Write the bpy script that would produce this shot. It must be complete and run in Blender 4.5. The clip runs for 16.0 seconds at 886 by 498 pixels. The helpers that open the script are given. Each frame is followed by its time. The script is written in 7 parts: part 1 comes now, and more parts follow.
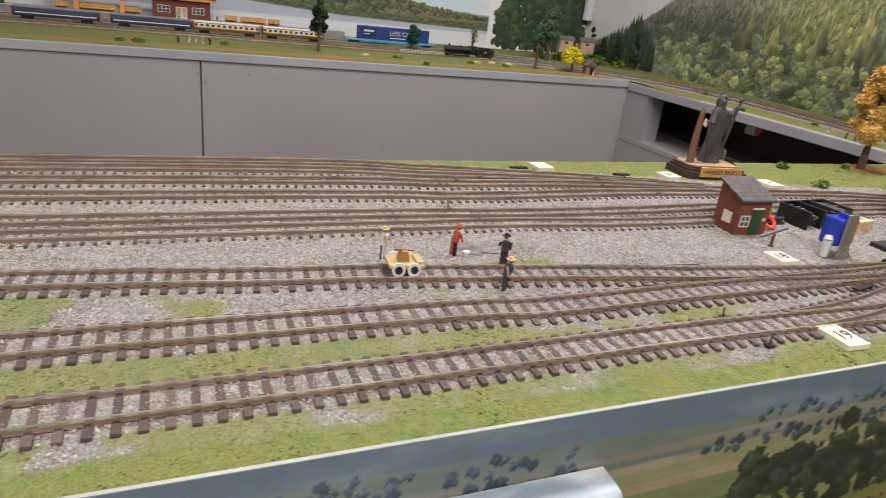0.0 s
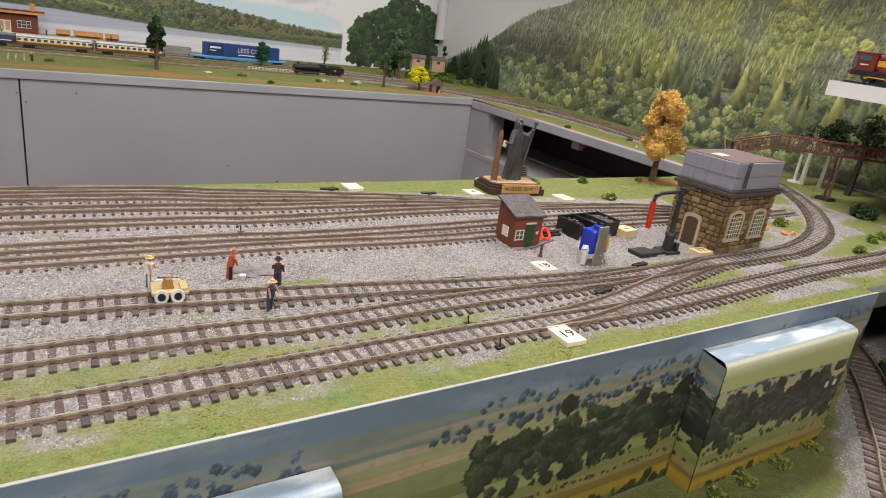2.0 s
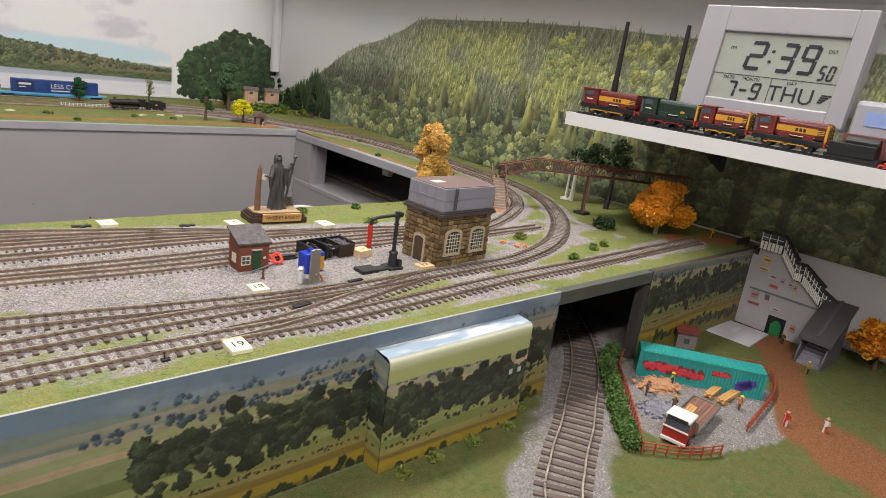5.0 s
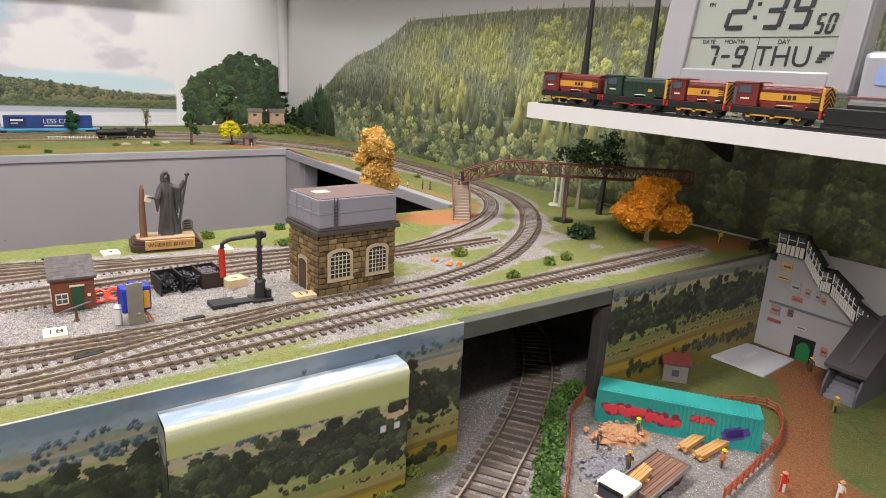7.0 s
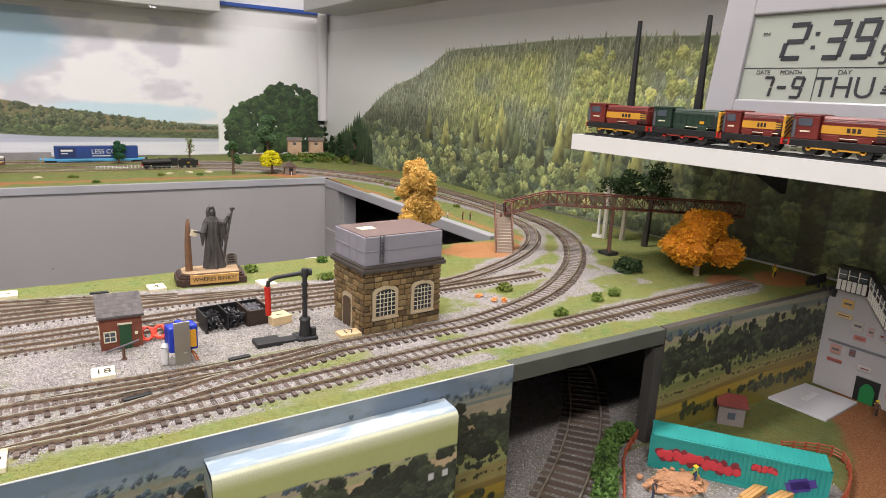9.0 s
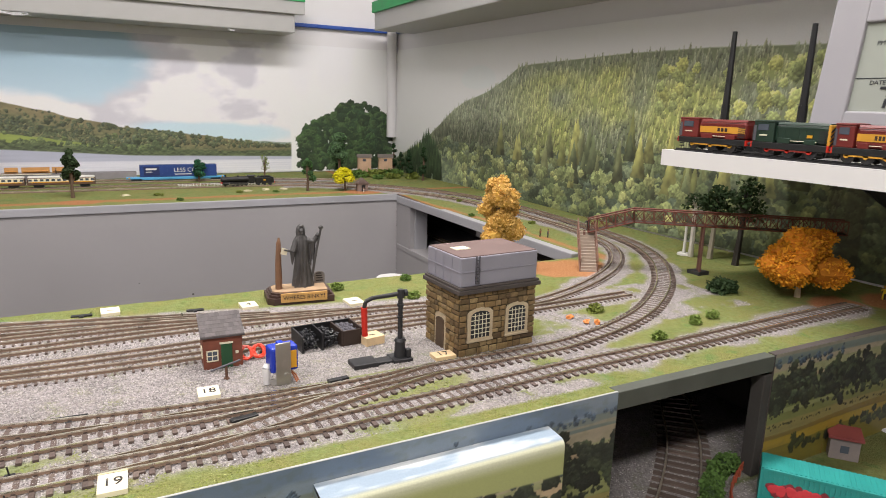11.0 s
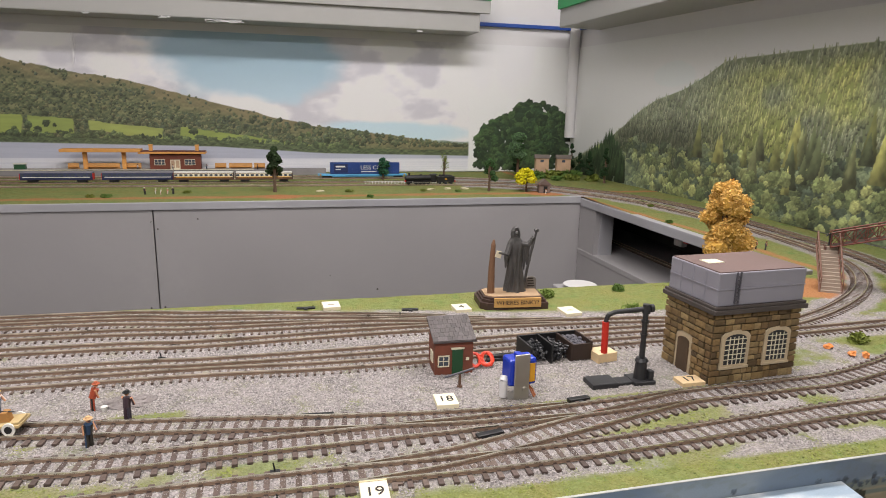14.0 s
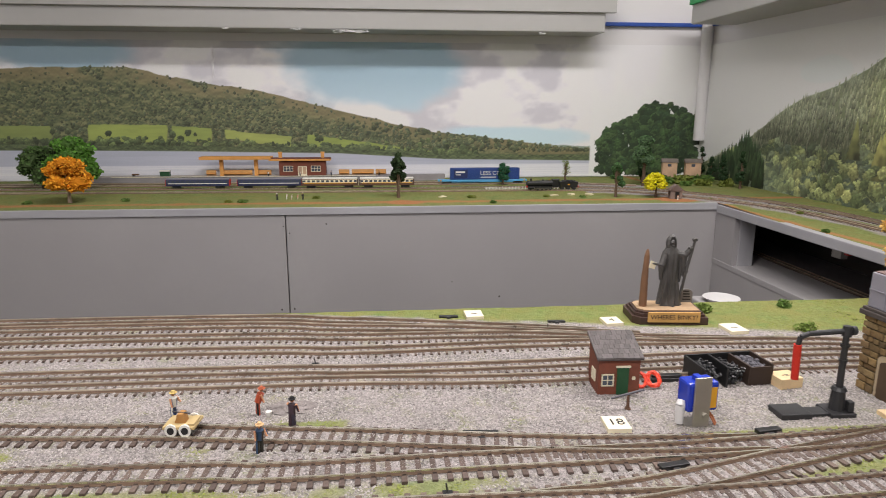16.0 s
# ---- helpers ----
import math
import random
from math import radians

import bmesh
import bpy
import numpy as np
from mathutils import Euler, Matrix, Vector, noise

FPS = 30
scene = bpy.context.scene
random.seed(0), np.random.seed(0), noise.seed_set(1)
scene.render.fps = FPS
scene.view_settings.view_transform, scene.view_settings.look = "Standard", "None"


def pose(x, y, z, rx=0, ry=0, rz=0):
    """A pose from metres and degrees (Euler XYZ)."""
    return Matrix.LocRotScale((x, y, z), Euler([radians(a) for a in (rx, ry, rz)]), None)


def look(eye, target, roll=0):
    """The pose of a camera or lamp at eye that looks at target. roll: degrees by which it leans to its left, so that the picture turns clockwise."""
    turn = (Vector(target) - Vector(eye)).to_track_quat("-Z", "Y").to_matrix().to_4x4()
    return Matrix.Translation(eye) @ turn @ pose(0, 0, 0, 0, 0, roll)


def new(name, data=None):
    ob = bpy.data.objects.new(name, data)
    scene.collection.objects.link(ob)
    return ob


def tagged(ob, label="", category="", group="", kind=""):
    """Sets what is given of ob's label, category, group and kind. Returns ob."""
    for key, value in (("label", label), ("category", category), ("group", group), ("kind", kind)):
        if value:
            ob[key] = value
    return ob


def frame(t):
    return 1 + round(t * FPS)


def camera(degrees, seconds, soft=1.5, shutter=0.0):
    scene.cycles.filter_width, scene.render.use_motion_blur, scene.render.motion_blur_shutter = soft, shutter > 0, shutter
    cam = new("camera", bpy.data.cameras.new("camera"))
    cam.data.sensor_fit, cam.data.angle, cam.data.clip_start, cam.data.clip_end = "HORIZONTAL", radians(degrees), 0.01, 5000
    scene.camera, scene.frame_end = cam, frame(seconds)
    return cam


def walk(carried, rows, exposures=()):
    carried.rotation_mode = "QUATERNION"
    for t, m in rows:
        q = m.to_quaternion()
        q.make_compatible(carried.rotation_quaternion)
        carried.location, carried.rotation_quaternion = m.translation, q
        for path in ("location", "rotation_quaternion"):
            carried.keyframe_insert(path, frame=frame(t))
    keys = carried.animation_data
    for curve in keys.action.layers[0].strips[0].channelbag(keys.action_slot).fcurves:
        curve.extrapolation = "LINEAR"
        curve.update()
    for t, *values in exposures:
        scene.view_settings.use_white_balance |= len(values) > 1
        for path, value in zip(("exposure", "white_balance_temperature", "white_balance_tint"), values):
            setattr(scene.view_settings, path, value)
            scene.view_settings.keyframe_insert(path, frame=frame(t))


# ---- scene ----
cam = camera(69.0, 16.0, 0.75, 0.35)
PATH = [
    (0, (-0.636, -0.308, 0.161), (0.121, 1.388, -0.582), 6.7),
    (0.5, (-0.62, -0.326, 0.17), (0.245, 1.32, -0.565), 7.6),
    (1, (-0.606, -0.339, 0.175), (0.336, 1.274, -0.539), 7.7),
    (1.5, (-0.589, -0.356, 0.182), (0.426, 1.223, -0.509), 7.9),
    (2, (-0.581, -0.369, 0.189), (0.484, 1.186, -0.481), 8.1),
    (2.5, (-0.575, -0.375, 0.196), (0.525, 1.159, -0.464), 8.6),
    (3, (-0.568, -0.382, 0.198), (0.563, 1.135, -0.449), 8.4),
    (3.5, (-0.561, -0.392, 0.207), (0.607, 1.105, -0.421), 8.5),
    (4, (-0.545, -0.431, 0.222), (0.689, 1.026, -0.373), 7.9),
    (4.5, (-0.528, -0.494, 0.237), (0.783, 0.906, -0.33), 8.1),
    (4.7, (-0.52, -0.523, 0.237), (0.815, 0.856, -0.326), 8.0),
    (6.8, (-0.25, -0.542, 0.214), (0.895, 1.007, -0.325), 3.4),
    (7, (-0.248, -0.546, 0.218), (0.886, 1.012, -0.319), 3.1),
    (7.5, (-0.25, -0.543, 0.224), (0.873, 1.028, -0.293), 3.1),
    (8, (-0.249, -0.537, 0.227), (0.859, 1.053, -0.268), 3.1),
    (8.5, (-0.249, -0.531, 0.227), (0.836, 1.079, -0.253), 2.9),
    (11, (-0.276, -0.494, 0.229), (0.635, 1.233, -0.207), 1.6),
    (11.5, (-0.284, -0.486, 0.23), (0.57, 1.273, -0.191), 1.7),
    (12, (-0.296, -0.471, 0.226), (0.47, 1.329, -0.19), 1.2),
    (12.5, (-0.308, -0.459, 0.222), (0.368, 1.375, -0.2), 1.2),
    (13, (-0.321, -0.447, 0.224), (0.279, 1.41, -0.213), 1.3),
    (13.5, (-0.326, -0.436, 0.223), (0.218, 1.437, -0.219), 1.3),
    (14, (-0.334, -0.426, 0.222), (0.153, 1.462, -0.222), 1.3),
    (14.5, (-0.343, -0.421, 0.224), (0.093, 1.481, -0.215), 1.3),
    (15, (-0.357, -0.407, 0.221), (0.002, 1.512, -0.214), 0.8),
    (15.5, (-0.365, -0.4, 0.22), (-0.109, 1.537, -0.207), 0.3),
    (16, (-0.375, -0.392, 0.218), (-0.198, 1.554, -0.213), 0.1),
]
walk(cam, [(t, look(eye, target, roll)) for t, eye, target, roll in PATH],
     [(0.0, 0.16), (2.5, 0.22), (4.5, 0.24), (7.0, 0.52), (8.5, 0.54), (11.0, 0.44), (13.0, 0.28), (14.5, 0.20), (16.0, 0.24)])

# ---- world and lights ----
world = bpy.data.worlds.new("room_air")
scene.world = world
world.use_nodes = True
world.node_tree.nodes["Background"].inputs["Color"].default_value = (0.80, 0.80, 0.82, 1)
world.node_tree.nodes["Background"].inputs["Strength"].default_value = 0.25
scene.view_settings.exposure = 0.0


def ceiling_tube(x, y, z, length, width, watts, along_x=True):
    lamp = bpy.data.lights.new("ceiling_tube_light", "AREA")
    lamp.shape, lamp.size, lamp.size_y = "RECTANGLE", length, width
    lamp.energy, lamp.color = watts, (1.0, 0.952, 0.935)
    ob = new("ceiling_tube_light", lamp)
    ob.matrix_world = pose(x, y, z, 0, 0, 0 if along_x else 90)
    return ob


ceiling_tube(0.12, 0.30, 1.28, 1.5, 0.18, 27)
ceiling_tube(-1.00, -1.00, 1.28, 1.5, 0.18, 30)

# ---- building helpers ----


def rgb(h):
    """Linear colour of a display colour given as six hex digits."""
    c = [int(h[i:i + 2], 16) / 255 for i in (0, 2, 4)]
    return tuple(v / 12.92 if v < 0.04045 else ((v + 0.055) / 1.055) ** 2.4 for v in c)


def thing(name, label, category, at=(0, 0, 0), turn=0, group="", kind=""):
    ob = new(name)
    ob.empty_display_size = 0.01
    ob.matrix_world = pose(*at, 0, 0, turn)
    return tagged(ob, label, category, group, kind)


def part(name, bm, material, parent=None, label="", smooth=False):
    me = bpy.data.meshes.new(name)
    bmesh.ops.recalc_face_normals(bm, faces=bm.faces)
    bm.to_mesh(me)
    bm.free()
    if smooth:
        for p in me.polygons:
            p.use_smooth = True
    me.materials.append(material)
    ob = new(name, me)
    ob.parent = parent
    if label:
        ob["label"] = label
    return ob


def raw(name, verts, faces, material, parent=None, smooth=False):
    me = bpy.data.meshes.new(name)
    me.from_pydata(verts, [], faces)
    me.materials.append(material)
    if smooth:
        for p in me.polygons:
            p.use_smooth = True
    me.update()
    ob = new(name, me)
    ob.parent = parent
    return ob


def B(*boxes, bevel=0.0, m=None, bm=None):
    """Boxes (x0, y0, z0, x1, y1, z1) in one bmesh, edges rounded by bevel."""
    bm = bm or bmesh.new()
    for x0, y0, z0, x1, y1, z1 in boxes:
        got = bmesh.ops.create_cube(bm, size=1)["verts"]
        t = Matrix.Translation(((x0 + x1) / 2, (y0 + y1) / 2, (z0 + z1) / 2)) @ Matrix.Diagonal((abs(x1 - x0), abs(y1 - y0), abs(z1 - z0), 1))
        bmesh.ops.transform(bm, matrix=(m or Matrix()) @ t, verts=got)
        if bevel:
            edges = list({e for v in got for e in v.link_edges})
            bmesh.ops.bevel(bm, geom=edges, offset=bevel, segments=2, affect="EDGES", profile=0.5)
    return bm


def C(*rods, n=10, bm=None):
    """Rods (p0, p1, r0, r1) in one bmesh."""
    bm = bm or bmesh.new()
    for p0, p1, r0, r1 in rods:
        p0, p1 = Vector(p0), Vector(p1)
        d = p1 - p0
        got = bmesh.ops.create_cone(bm, cap_ends=True, segments=n, radius1=r0, radius2=max(r1, 1e-5), depth=d.length)["verts"]
        bmesh.ops.transform(bm, matrix=Matrix.Translation((p0 + p1) / 2) @ d.to_track_quat("Z", "Y").to_matrix().to_4x4(), verts=got)
    return bm


def S(*balls, bm=None, sub=2, rough=0.0, freq=40, seed=0):
    """Lumps (x, y, z, rx, ry, rz) in one bmesh, roughened."""
    bm = bm or bmesh.new()
    for x, y, z, rx, ry, rz in balls:
        got = bmesh.ops.create_icosphere(bm, subdivisions=sub, radius=1)["verts"]
        for v in got:
            k = 1 + rough * noise.noise(Vector((v.co.x * 2.3 + x * freq + seed, v.co.y * 2.3 + y * freq, v.co.z * 2.3 + z * freq)))
            v.co = Vector((x + v.co.x * rx * k, y + v.co.y * ry * k, z + v.co.z * rz * k))
    return bm


def prism(points, depth, axis="y", bm=None, at=0.0):
    """A flat outline pulled to a depth along an axis."""
    bm = bm or bmesh.new()
    place = {"y": lambda a, b, c: (a, c, b), "x": lambda a, b, c: (c, a, b), "z": lambda a, b, c: (a, b, c)}[axis]
    lo = [bm.verts.new(place(a, b, at)) for a, b in points]
    hi = [bm.verts.new(place(a, b, at + depth)) for a, b in points]
    bm.faces.new(lo)
    bm.faces.new(hi[::-1])
    for i in range(len(points)):
        j = (i + 1) % len(points)
        bm.faces.new((lo[j], lo[i], hi[i], hi[j]))
    return bm


def smooth_line(points, step):
    """A curve through points, sampled at even steps: places and unit directions."""
    p = np.array(points, float)
    p = np.vstack([2 * p[0] - p[1], p, 2 * p[-1] - p[-2]])
    out = []
    for i in range(1, len(p) - 2):
        for u in np.linspace(0, 1, 24, endpoint=False):
            a, b, c, d = p[i - 1], p[i], p[i + 1], p[i + 2]
            out.append(0.5 * (2 * b + (c - a) * u + (2 * a - 5 * b + 4 * c - d) * u * u + (3 * b - a - 3 * c + d) * u ** 3))
    out = np.array(out + [p[-2]])
    run = np.r_[0, np.cumsum(np.linalg.norm(np.diff(out, axis=0), axis=1))]
    s = np.linspace(0, run[-1], max(2, int(run[-1] / step) + 1))
    q = np.stack([np.interp(s, run, out[:, k]) for k in range(out.shape[1])], 1)
    t = np.gradient(q, axis=0)
    return q, t / np.linalg.norm(t, axis=1)[:, None]


def fbm(u, v, seed, octaves=4, gain=0.5):
    """Soft noise from 0 to 1 over arrays."""
    total, amp, norm = np.zeros_like(u, dtype=float), 1.0, 0.0
    for k in range(octaves):
        g = np.random.RandomState(seed * 31 + k).rand(64, 64)
        a, b = u * 2 ** k, v * 2 ** k
        i, j = np.floor(a).astype(int), np.floor(b).astype(int)
        fa, fb = a - i, b - j
        fa, fb = fa * fa * (3 - 2 * fa), fb * fb * (3 - 2 * fb)
        w = lambda p, q: g[p % 64, q % 64]
        total += amp * ((w(i, j) * (1 - fa) + w(i + 1, j) * fa) * (1 - fb) + (w(i, j + 1) * (1 - fa) + w(i + 1, j + 1) * fa) * fb)
        norm += amp
        amp *= gain
    return total / norm


def ramp01(x, a, b):
    t = np.clip((x - a) / (b - a), 0, 1)
    return t * t * (3 - 2 * t)


# ---- materials ----


class Nodes:
    def __init__(self, name):
        self.mat = bpy.data.materials.new(name)
        self.mat.use_nodes = True
        self.t = self.mat.node_tree
        self.bsdf = self.t.nodes["Principled BSDF"]
        self.coord = self.t.nodes.new("ShaderNodeTexCoord").outputs["Object"]

    def add(self, kind, **sockets):
        n = self.t.nodes.new(kind)
        for k, v in sockets.items():
            self.put(n, k.replace("_", " "), v)
        return n

    def put(self, n, key, v):
        sock = n.inputs[int(key)] if key.isdigit() else n.inputs[key]
        if isinstance(v, bpy.types.NodeSocket):
            self.t.links.new(v, sock)
        else:
            sock.default_value = v

    def noise(self, scale, detail=4, rough=0.6, vector=None):
        return self.add("ShaderNodeTexNoise", Vector=vector or self.coord, Scale=scale, Detail=detail, Roughness=rough).outputs["Fac"]

    def steps(self, fac, *stops):
        n = self.add("ShaderNodeValToRGB", Fac=fac)
        e = n.color_ramp.elements
        while len(e) < len(stops):
            e.new(0.5)
        for el, (p, c) in zip(e, stops):
            el.position, el.color = p, (*c, 1) if len(c) == 3 else c
        return n.outputs["Color"]

    def mix(self, fac, a, b, blend="MIX"):
        n = self.t.nodes.new("ShaderNodeMix")
        n.data_type, n.blend_type = "RGBA", blend
        for key, v in ((0, fac), (6, a), (7, b)):
            if isinstance(v, bpy.types.NodeSocket):
                self.t.links.new(v, n.inputs[key])
            else:
                n.inputs[key].default_value = v if key == 0 else (*v, 1)
        return n.outputs[2]

    def bump(self, height, strength, distance):
        n = self.add("ShaderNodeBump", Height=height, Strength=strength, Distance=distance)
        self.put(self.bsdf, "Normal", n.outputs["Normal"])

    def attr(self, name, out="Fac"):
        n = self.t.nodes.new("ShaderNodeAttribute")
        n.attribute_name = name
        return n.outputs[out]


def scaled(c, k):
    return tuple(min(1.0, v * k) for v in c)


def plain(name, colour, rough=0.6, metal=0.0, vary=0.25, scale=120, bump=0.25, dist=0.0004, island=False, spec=0.5, spread=0.5):
    """A paint, plastic or metal with faint mottling, wear and relief."""
    k = Nodes(name)
    big, fine = k.noise(scale * 0.25), k.noise(scale * 4, 3)
    c = k.mix(k.steps(big, (0.3, (0, 0, 0)), (0.7, (1, 1, 1))), scaled(colour, 1 - vary), scaled(colour, 1 + vary))
    c = k.mix(k.steps(fine, (0.35, (0, 0, 0)), (0.75, (0.5, 0.5, 0.5))), c, scaled(colour, 1 - 0.7 * vary))
    if island:
        n = k.t.nodes.new("ShaderNodeNewGeometry")
        c = k.mix(0.5, c, k.steps(n.outputs["Random Per Island"], (0.0, scaled(colour, 1 - 0.9 * spread)), (0.5, colour), (1.0, scaled(colour, 1 + spread))))
    k.put(k.bsdf, "Base Color", c)
    k.put(k.bsdf, "Roughness", k.steps(big, (0.2, (rough * 0.85,) * 3), (0.8, (min(1, rough * 1.15),) * 3)))
    k.put(k.bsdf, "Metallic", metal)
    k.put(k.bsdf, "Specular IOR Level", spec)
    if bump:
        k.bump(fine, bump, dist)
    return k.mat


def varied(name, *colours, rough=0.8, scale=300, bump=0.4, dist=0.0005):
    """A material whose alike pieces differ from object to object."""
    k = Nodes(name)
    info = k.t.nodes.new("ShaderNodeObjectInfo").outputs["Random"]
    c = k.steps(info, *[(i / max(1, len(colours) - 1), c) for i, c in enumerate(colours)])
    fine = k.noise(scale, 5, 0.7)
    c = k.mix(k.steps(fine, (0.3, (0, 0, 0)), (0.7, (0.6, 0.6, 0.6))), c, scaled(colours[0], 0.55))
    k.put(k.bsdf, "Base Color", c)
    k.put(k.bsdf, "Roughness", rough)
    k.bump(fine, bump, dist)
    return k.mat


def printed_sheet(name, rough=0.45):
    """Ink on a laminated paper sheet: the picture's colours lie on the sheet's points."""
    k = Nodes(name)
    fine = k.noise(900, 3, 0.7)
    c = k.mix(k.steps(fine, (0.3, (0, 0, 0)), (0.8, (0.25, 0.25, 0.25))), k.attr("ink", "Color"), (0.12, 0.13, 0.10), "MIX")
    k.put(k.bsdf, "Base Color", c)
    k.put(k.bsdf, "Roughness", rough)
    k.bump(k.noise(14, 2), 0.15, 0.002)
    return k.mat


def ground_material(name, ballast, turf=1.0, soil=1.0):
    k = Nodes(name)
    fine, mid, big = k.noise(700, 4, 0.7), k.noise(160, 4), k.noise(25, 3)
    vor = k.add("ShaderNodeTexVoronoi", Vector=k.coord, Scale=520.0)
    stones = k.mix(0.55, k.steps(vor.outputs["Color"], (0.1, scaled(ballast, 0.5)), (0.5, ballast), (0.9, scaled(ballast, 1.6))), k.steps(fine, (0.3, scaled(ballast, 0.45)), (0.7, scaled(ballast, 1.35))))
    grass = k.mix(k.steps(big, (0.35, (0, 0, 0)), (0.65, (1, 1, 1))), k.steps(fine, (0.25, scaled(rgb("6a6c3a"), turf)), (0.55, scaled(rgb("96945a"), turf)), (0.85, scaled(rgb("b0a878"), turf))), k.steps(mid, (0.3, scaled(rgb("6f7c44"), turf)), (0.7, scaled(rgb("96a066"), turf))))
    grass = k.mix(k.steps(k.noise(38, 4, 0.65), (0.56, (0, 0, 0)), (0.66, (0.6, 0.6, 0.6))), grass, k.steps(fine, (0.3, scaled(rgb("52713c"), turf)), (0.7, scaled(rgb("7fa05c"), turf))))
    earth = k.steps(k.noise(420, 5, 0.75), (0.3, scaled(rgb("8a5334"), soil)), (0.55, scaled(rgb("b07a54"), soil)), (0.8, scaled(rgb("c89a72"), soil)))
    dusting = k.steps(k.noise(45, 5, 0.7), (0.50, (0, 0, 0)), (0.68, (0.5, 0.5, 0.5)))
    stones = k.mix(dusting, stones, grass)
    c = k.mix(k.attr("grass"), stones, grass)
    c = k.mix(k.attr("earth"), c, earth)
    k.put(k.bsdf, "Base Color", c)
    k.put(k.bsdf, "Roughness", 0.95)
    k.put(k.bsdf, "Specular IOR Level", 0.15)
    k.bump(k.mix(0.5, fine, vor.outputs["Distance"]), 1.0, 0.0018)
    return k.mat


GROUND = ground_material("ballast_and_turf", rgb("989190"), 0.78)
# lower-level copy of the ground: shade put into darker ballast, turf and soil
GROUND_LOW_SHADED = ground_material("ballast_and_turf_low_shaded", rgb("878280"), 0.45, 0.55)
GREY_PAINT = plain("grey_painted_board", rgb("999697"), 0.55, vary=0.06, scale=12, bump=0.15, dist=0.0003)
GREY_EDGE = plain("grey_board_edge", rgb("9d9ca0"), 0.5, vary=0.1, scale=30)
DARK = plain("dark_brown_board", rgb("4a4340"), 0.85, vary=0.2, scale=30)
WHITE_WALL = plain("white_painted_wall", rgb("dcdadc"), 0.4, vary=0.04, scale=4, bump=0.08)
CEILING = plain("ceiling_paint", rgb("e2e0dc"), 0.8, vary=0.03, scale=4)
FLOOR = plain("floor_covering", rgb("6b6560"), 0.7, vary=0.15, scale=10)
BLUE_TRIM = plain("blue_trim_paint", rgb("2d4fa0"), 0.4, vary=0.08)
WHITE_PLASTIC = plain("white_plastic", rgb("d6d4d4"), 0.35, vary=0.04, scale=40, bump=0.05)
RAIL_SIDE = plain("rusty_rail_side", rgb("86705f"), 0.6, vary=0.25, scale=200)
RAIL_STEEL = plain("weathered_rail", rgb("e6dccb"), 0.22, metal=0.9, vary=0.35, scale=60, bump=0.2)
RAIL_DARK = plain("dark_rail", rgb("cfc3b2"), 0.30, metal=0.7, vary=0.35, scale=200, bump=0.2)
SLEEPER = varied("stained_sleeper", rgb("4b3e39"), rgb("665650"), rgb("56473f"), rgb("76665d"), rough=0.75, scale=500)
SLEEPERS = plain("stained_sleeper_rows", rgb("5e5048"), 0.75, vary=0.3, scale=300, island=True)
STONE_CHIPS = plain("ballast_chips", rgb("9a9492"), 0.9, spread=1.0, vary=0.3, scale=500, island=True, bump=0.4)
TURF = plain("turf_fibres", rgb("7d8546"), 0.9, spread=0.16, vary=0.2, scale=60, island=True, bump=0, spec=0.1)
SHEET = printed_sheet("printed_landscape")
SHEET_GLOSS = printed_sheet("printed_fascia", 0.45)

# ---- rooms and shells ----
WELL_X, WELL_Y0, WELL_Y1, FRONT = 0.366, 0.285, 0.977, -0.122
LOW = -0.128


def wall_x(y):
    """Where the side wall stands: it runs slightly askew."""
    return 0.661 - 0.044 * y


def structure(name, bm, mat, label, category):
    return tagged(part(name, bm, mat), label, category, "", "structure")


structure("floor", B((-2.6, -2.6, -0.98, 1.0, 1.7, -0.95)), FLOOR, "plain grey-brown floor of the hobby room", "floor")
structure("ceiling", B((-2.6, -2.6, 1.35, 1.0, 1.7, 1.38)), CEILING, "plain white ceiling of the hobby room", "ceiling")
structure("wall_back", B((-2.6, 1.535, -0.95, 1.0, 1.6, 1.35)), WHITE_WALL, "white painted wall behind the layout", "wall")
structure("wall_front", B((-2.6, -2.6, -0.95, 1.0, -2.54, 1.35)), WHITE_WALL, "white painted wall of the hobby room", "wall")
structure("wall_left", B((-2.6, -2.54, -0.95, -2.54, 1.535, 1.35)), WHITE_WALL, "white painted wall of the hobby room", "wall")
wall = prism([(wall_x(-2.54), -2.54), (0.95, -2.54), (0.95, 1.535), (wall_x(1.535), 1.535)], 2.3, "z", at=-0.95)
structure("wall_right", wall, WHITE_WALL, "white painted side wall of the hobby room", "wall")
structure("pipe_chase", C(((0.577, 1.514, 0.12), (0.577, 1.514, 1.34), 0.016, 0.016), n=16), WHITE_WALL, "white pipe casing in the room corner", "trim")
structure("trim_blue_back", B((0.10, 1.522, 0.448, 0.590, 1.5345, 0.459), bevel=0.002), BLUE_TRIM, "blue strip along the white wall", "trim")
bm = B((-0.013, -2.0, 0.448, -0.002, 1.5, 0.459), bevel=0.002)
bmesh.ops.transform(bm, matrix=Matrix(((1, -0.044, 0, 0.661), (0, 1, 0, 0), (0, 0, 1, 0), (0, 0, 0, 1))), verts=bm.verts)
structure("trim_blue_side", bm, BLUE_TRIM, "blue strip along the white side wall", "trim")

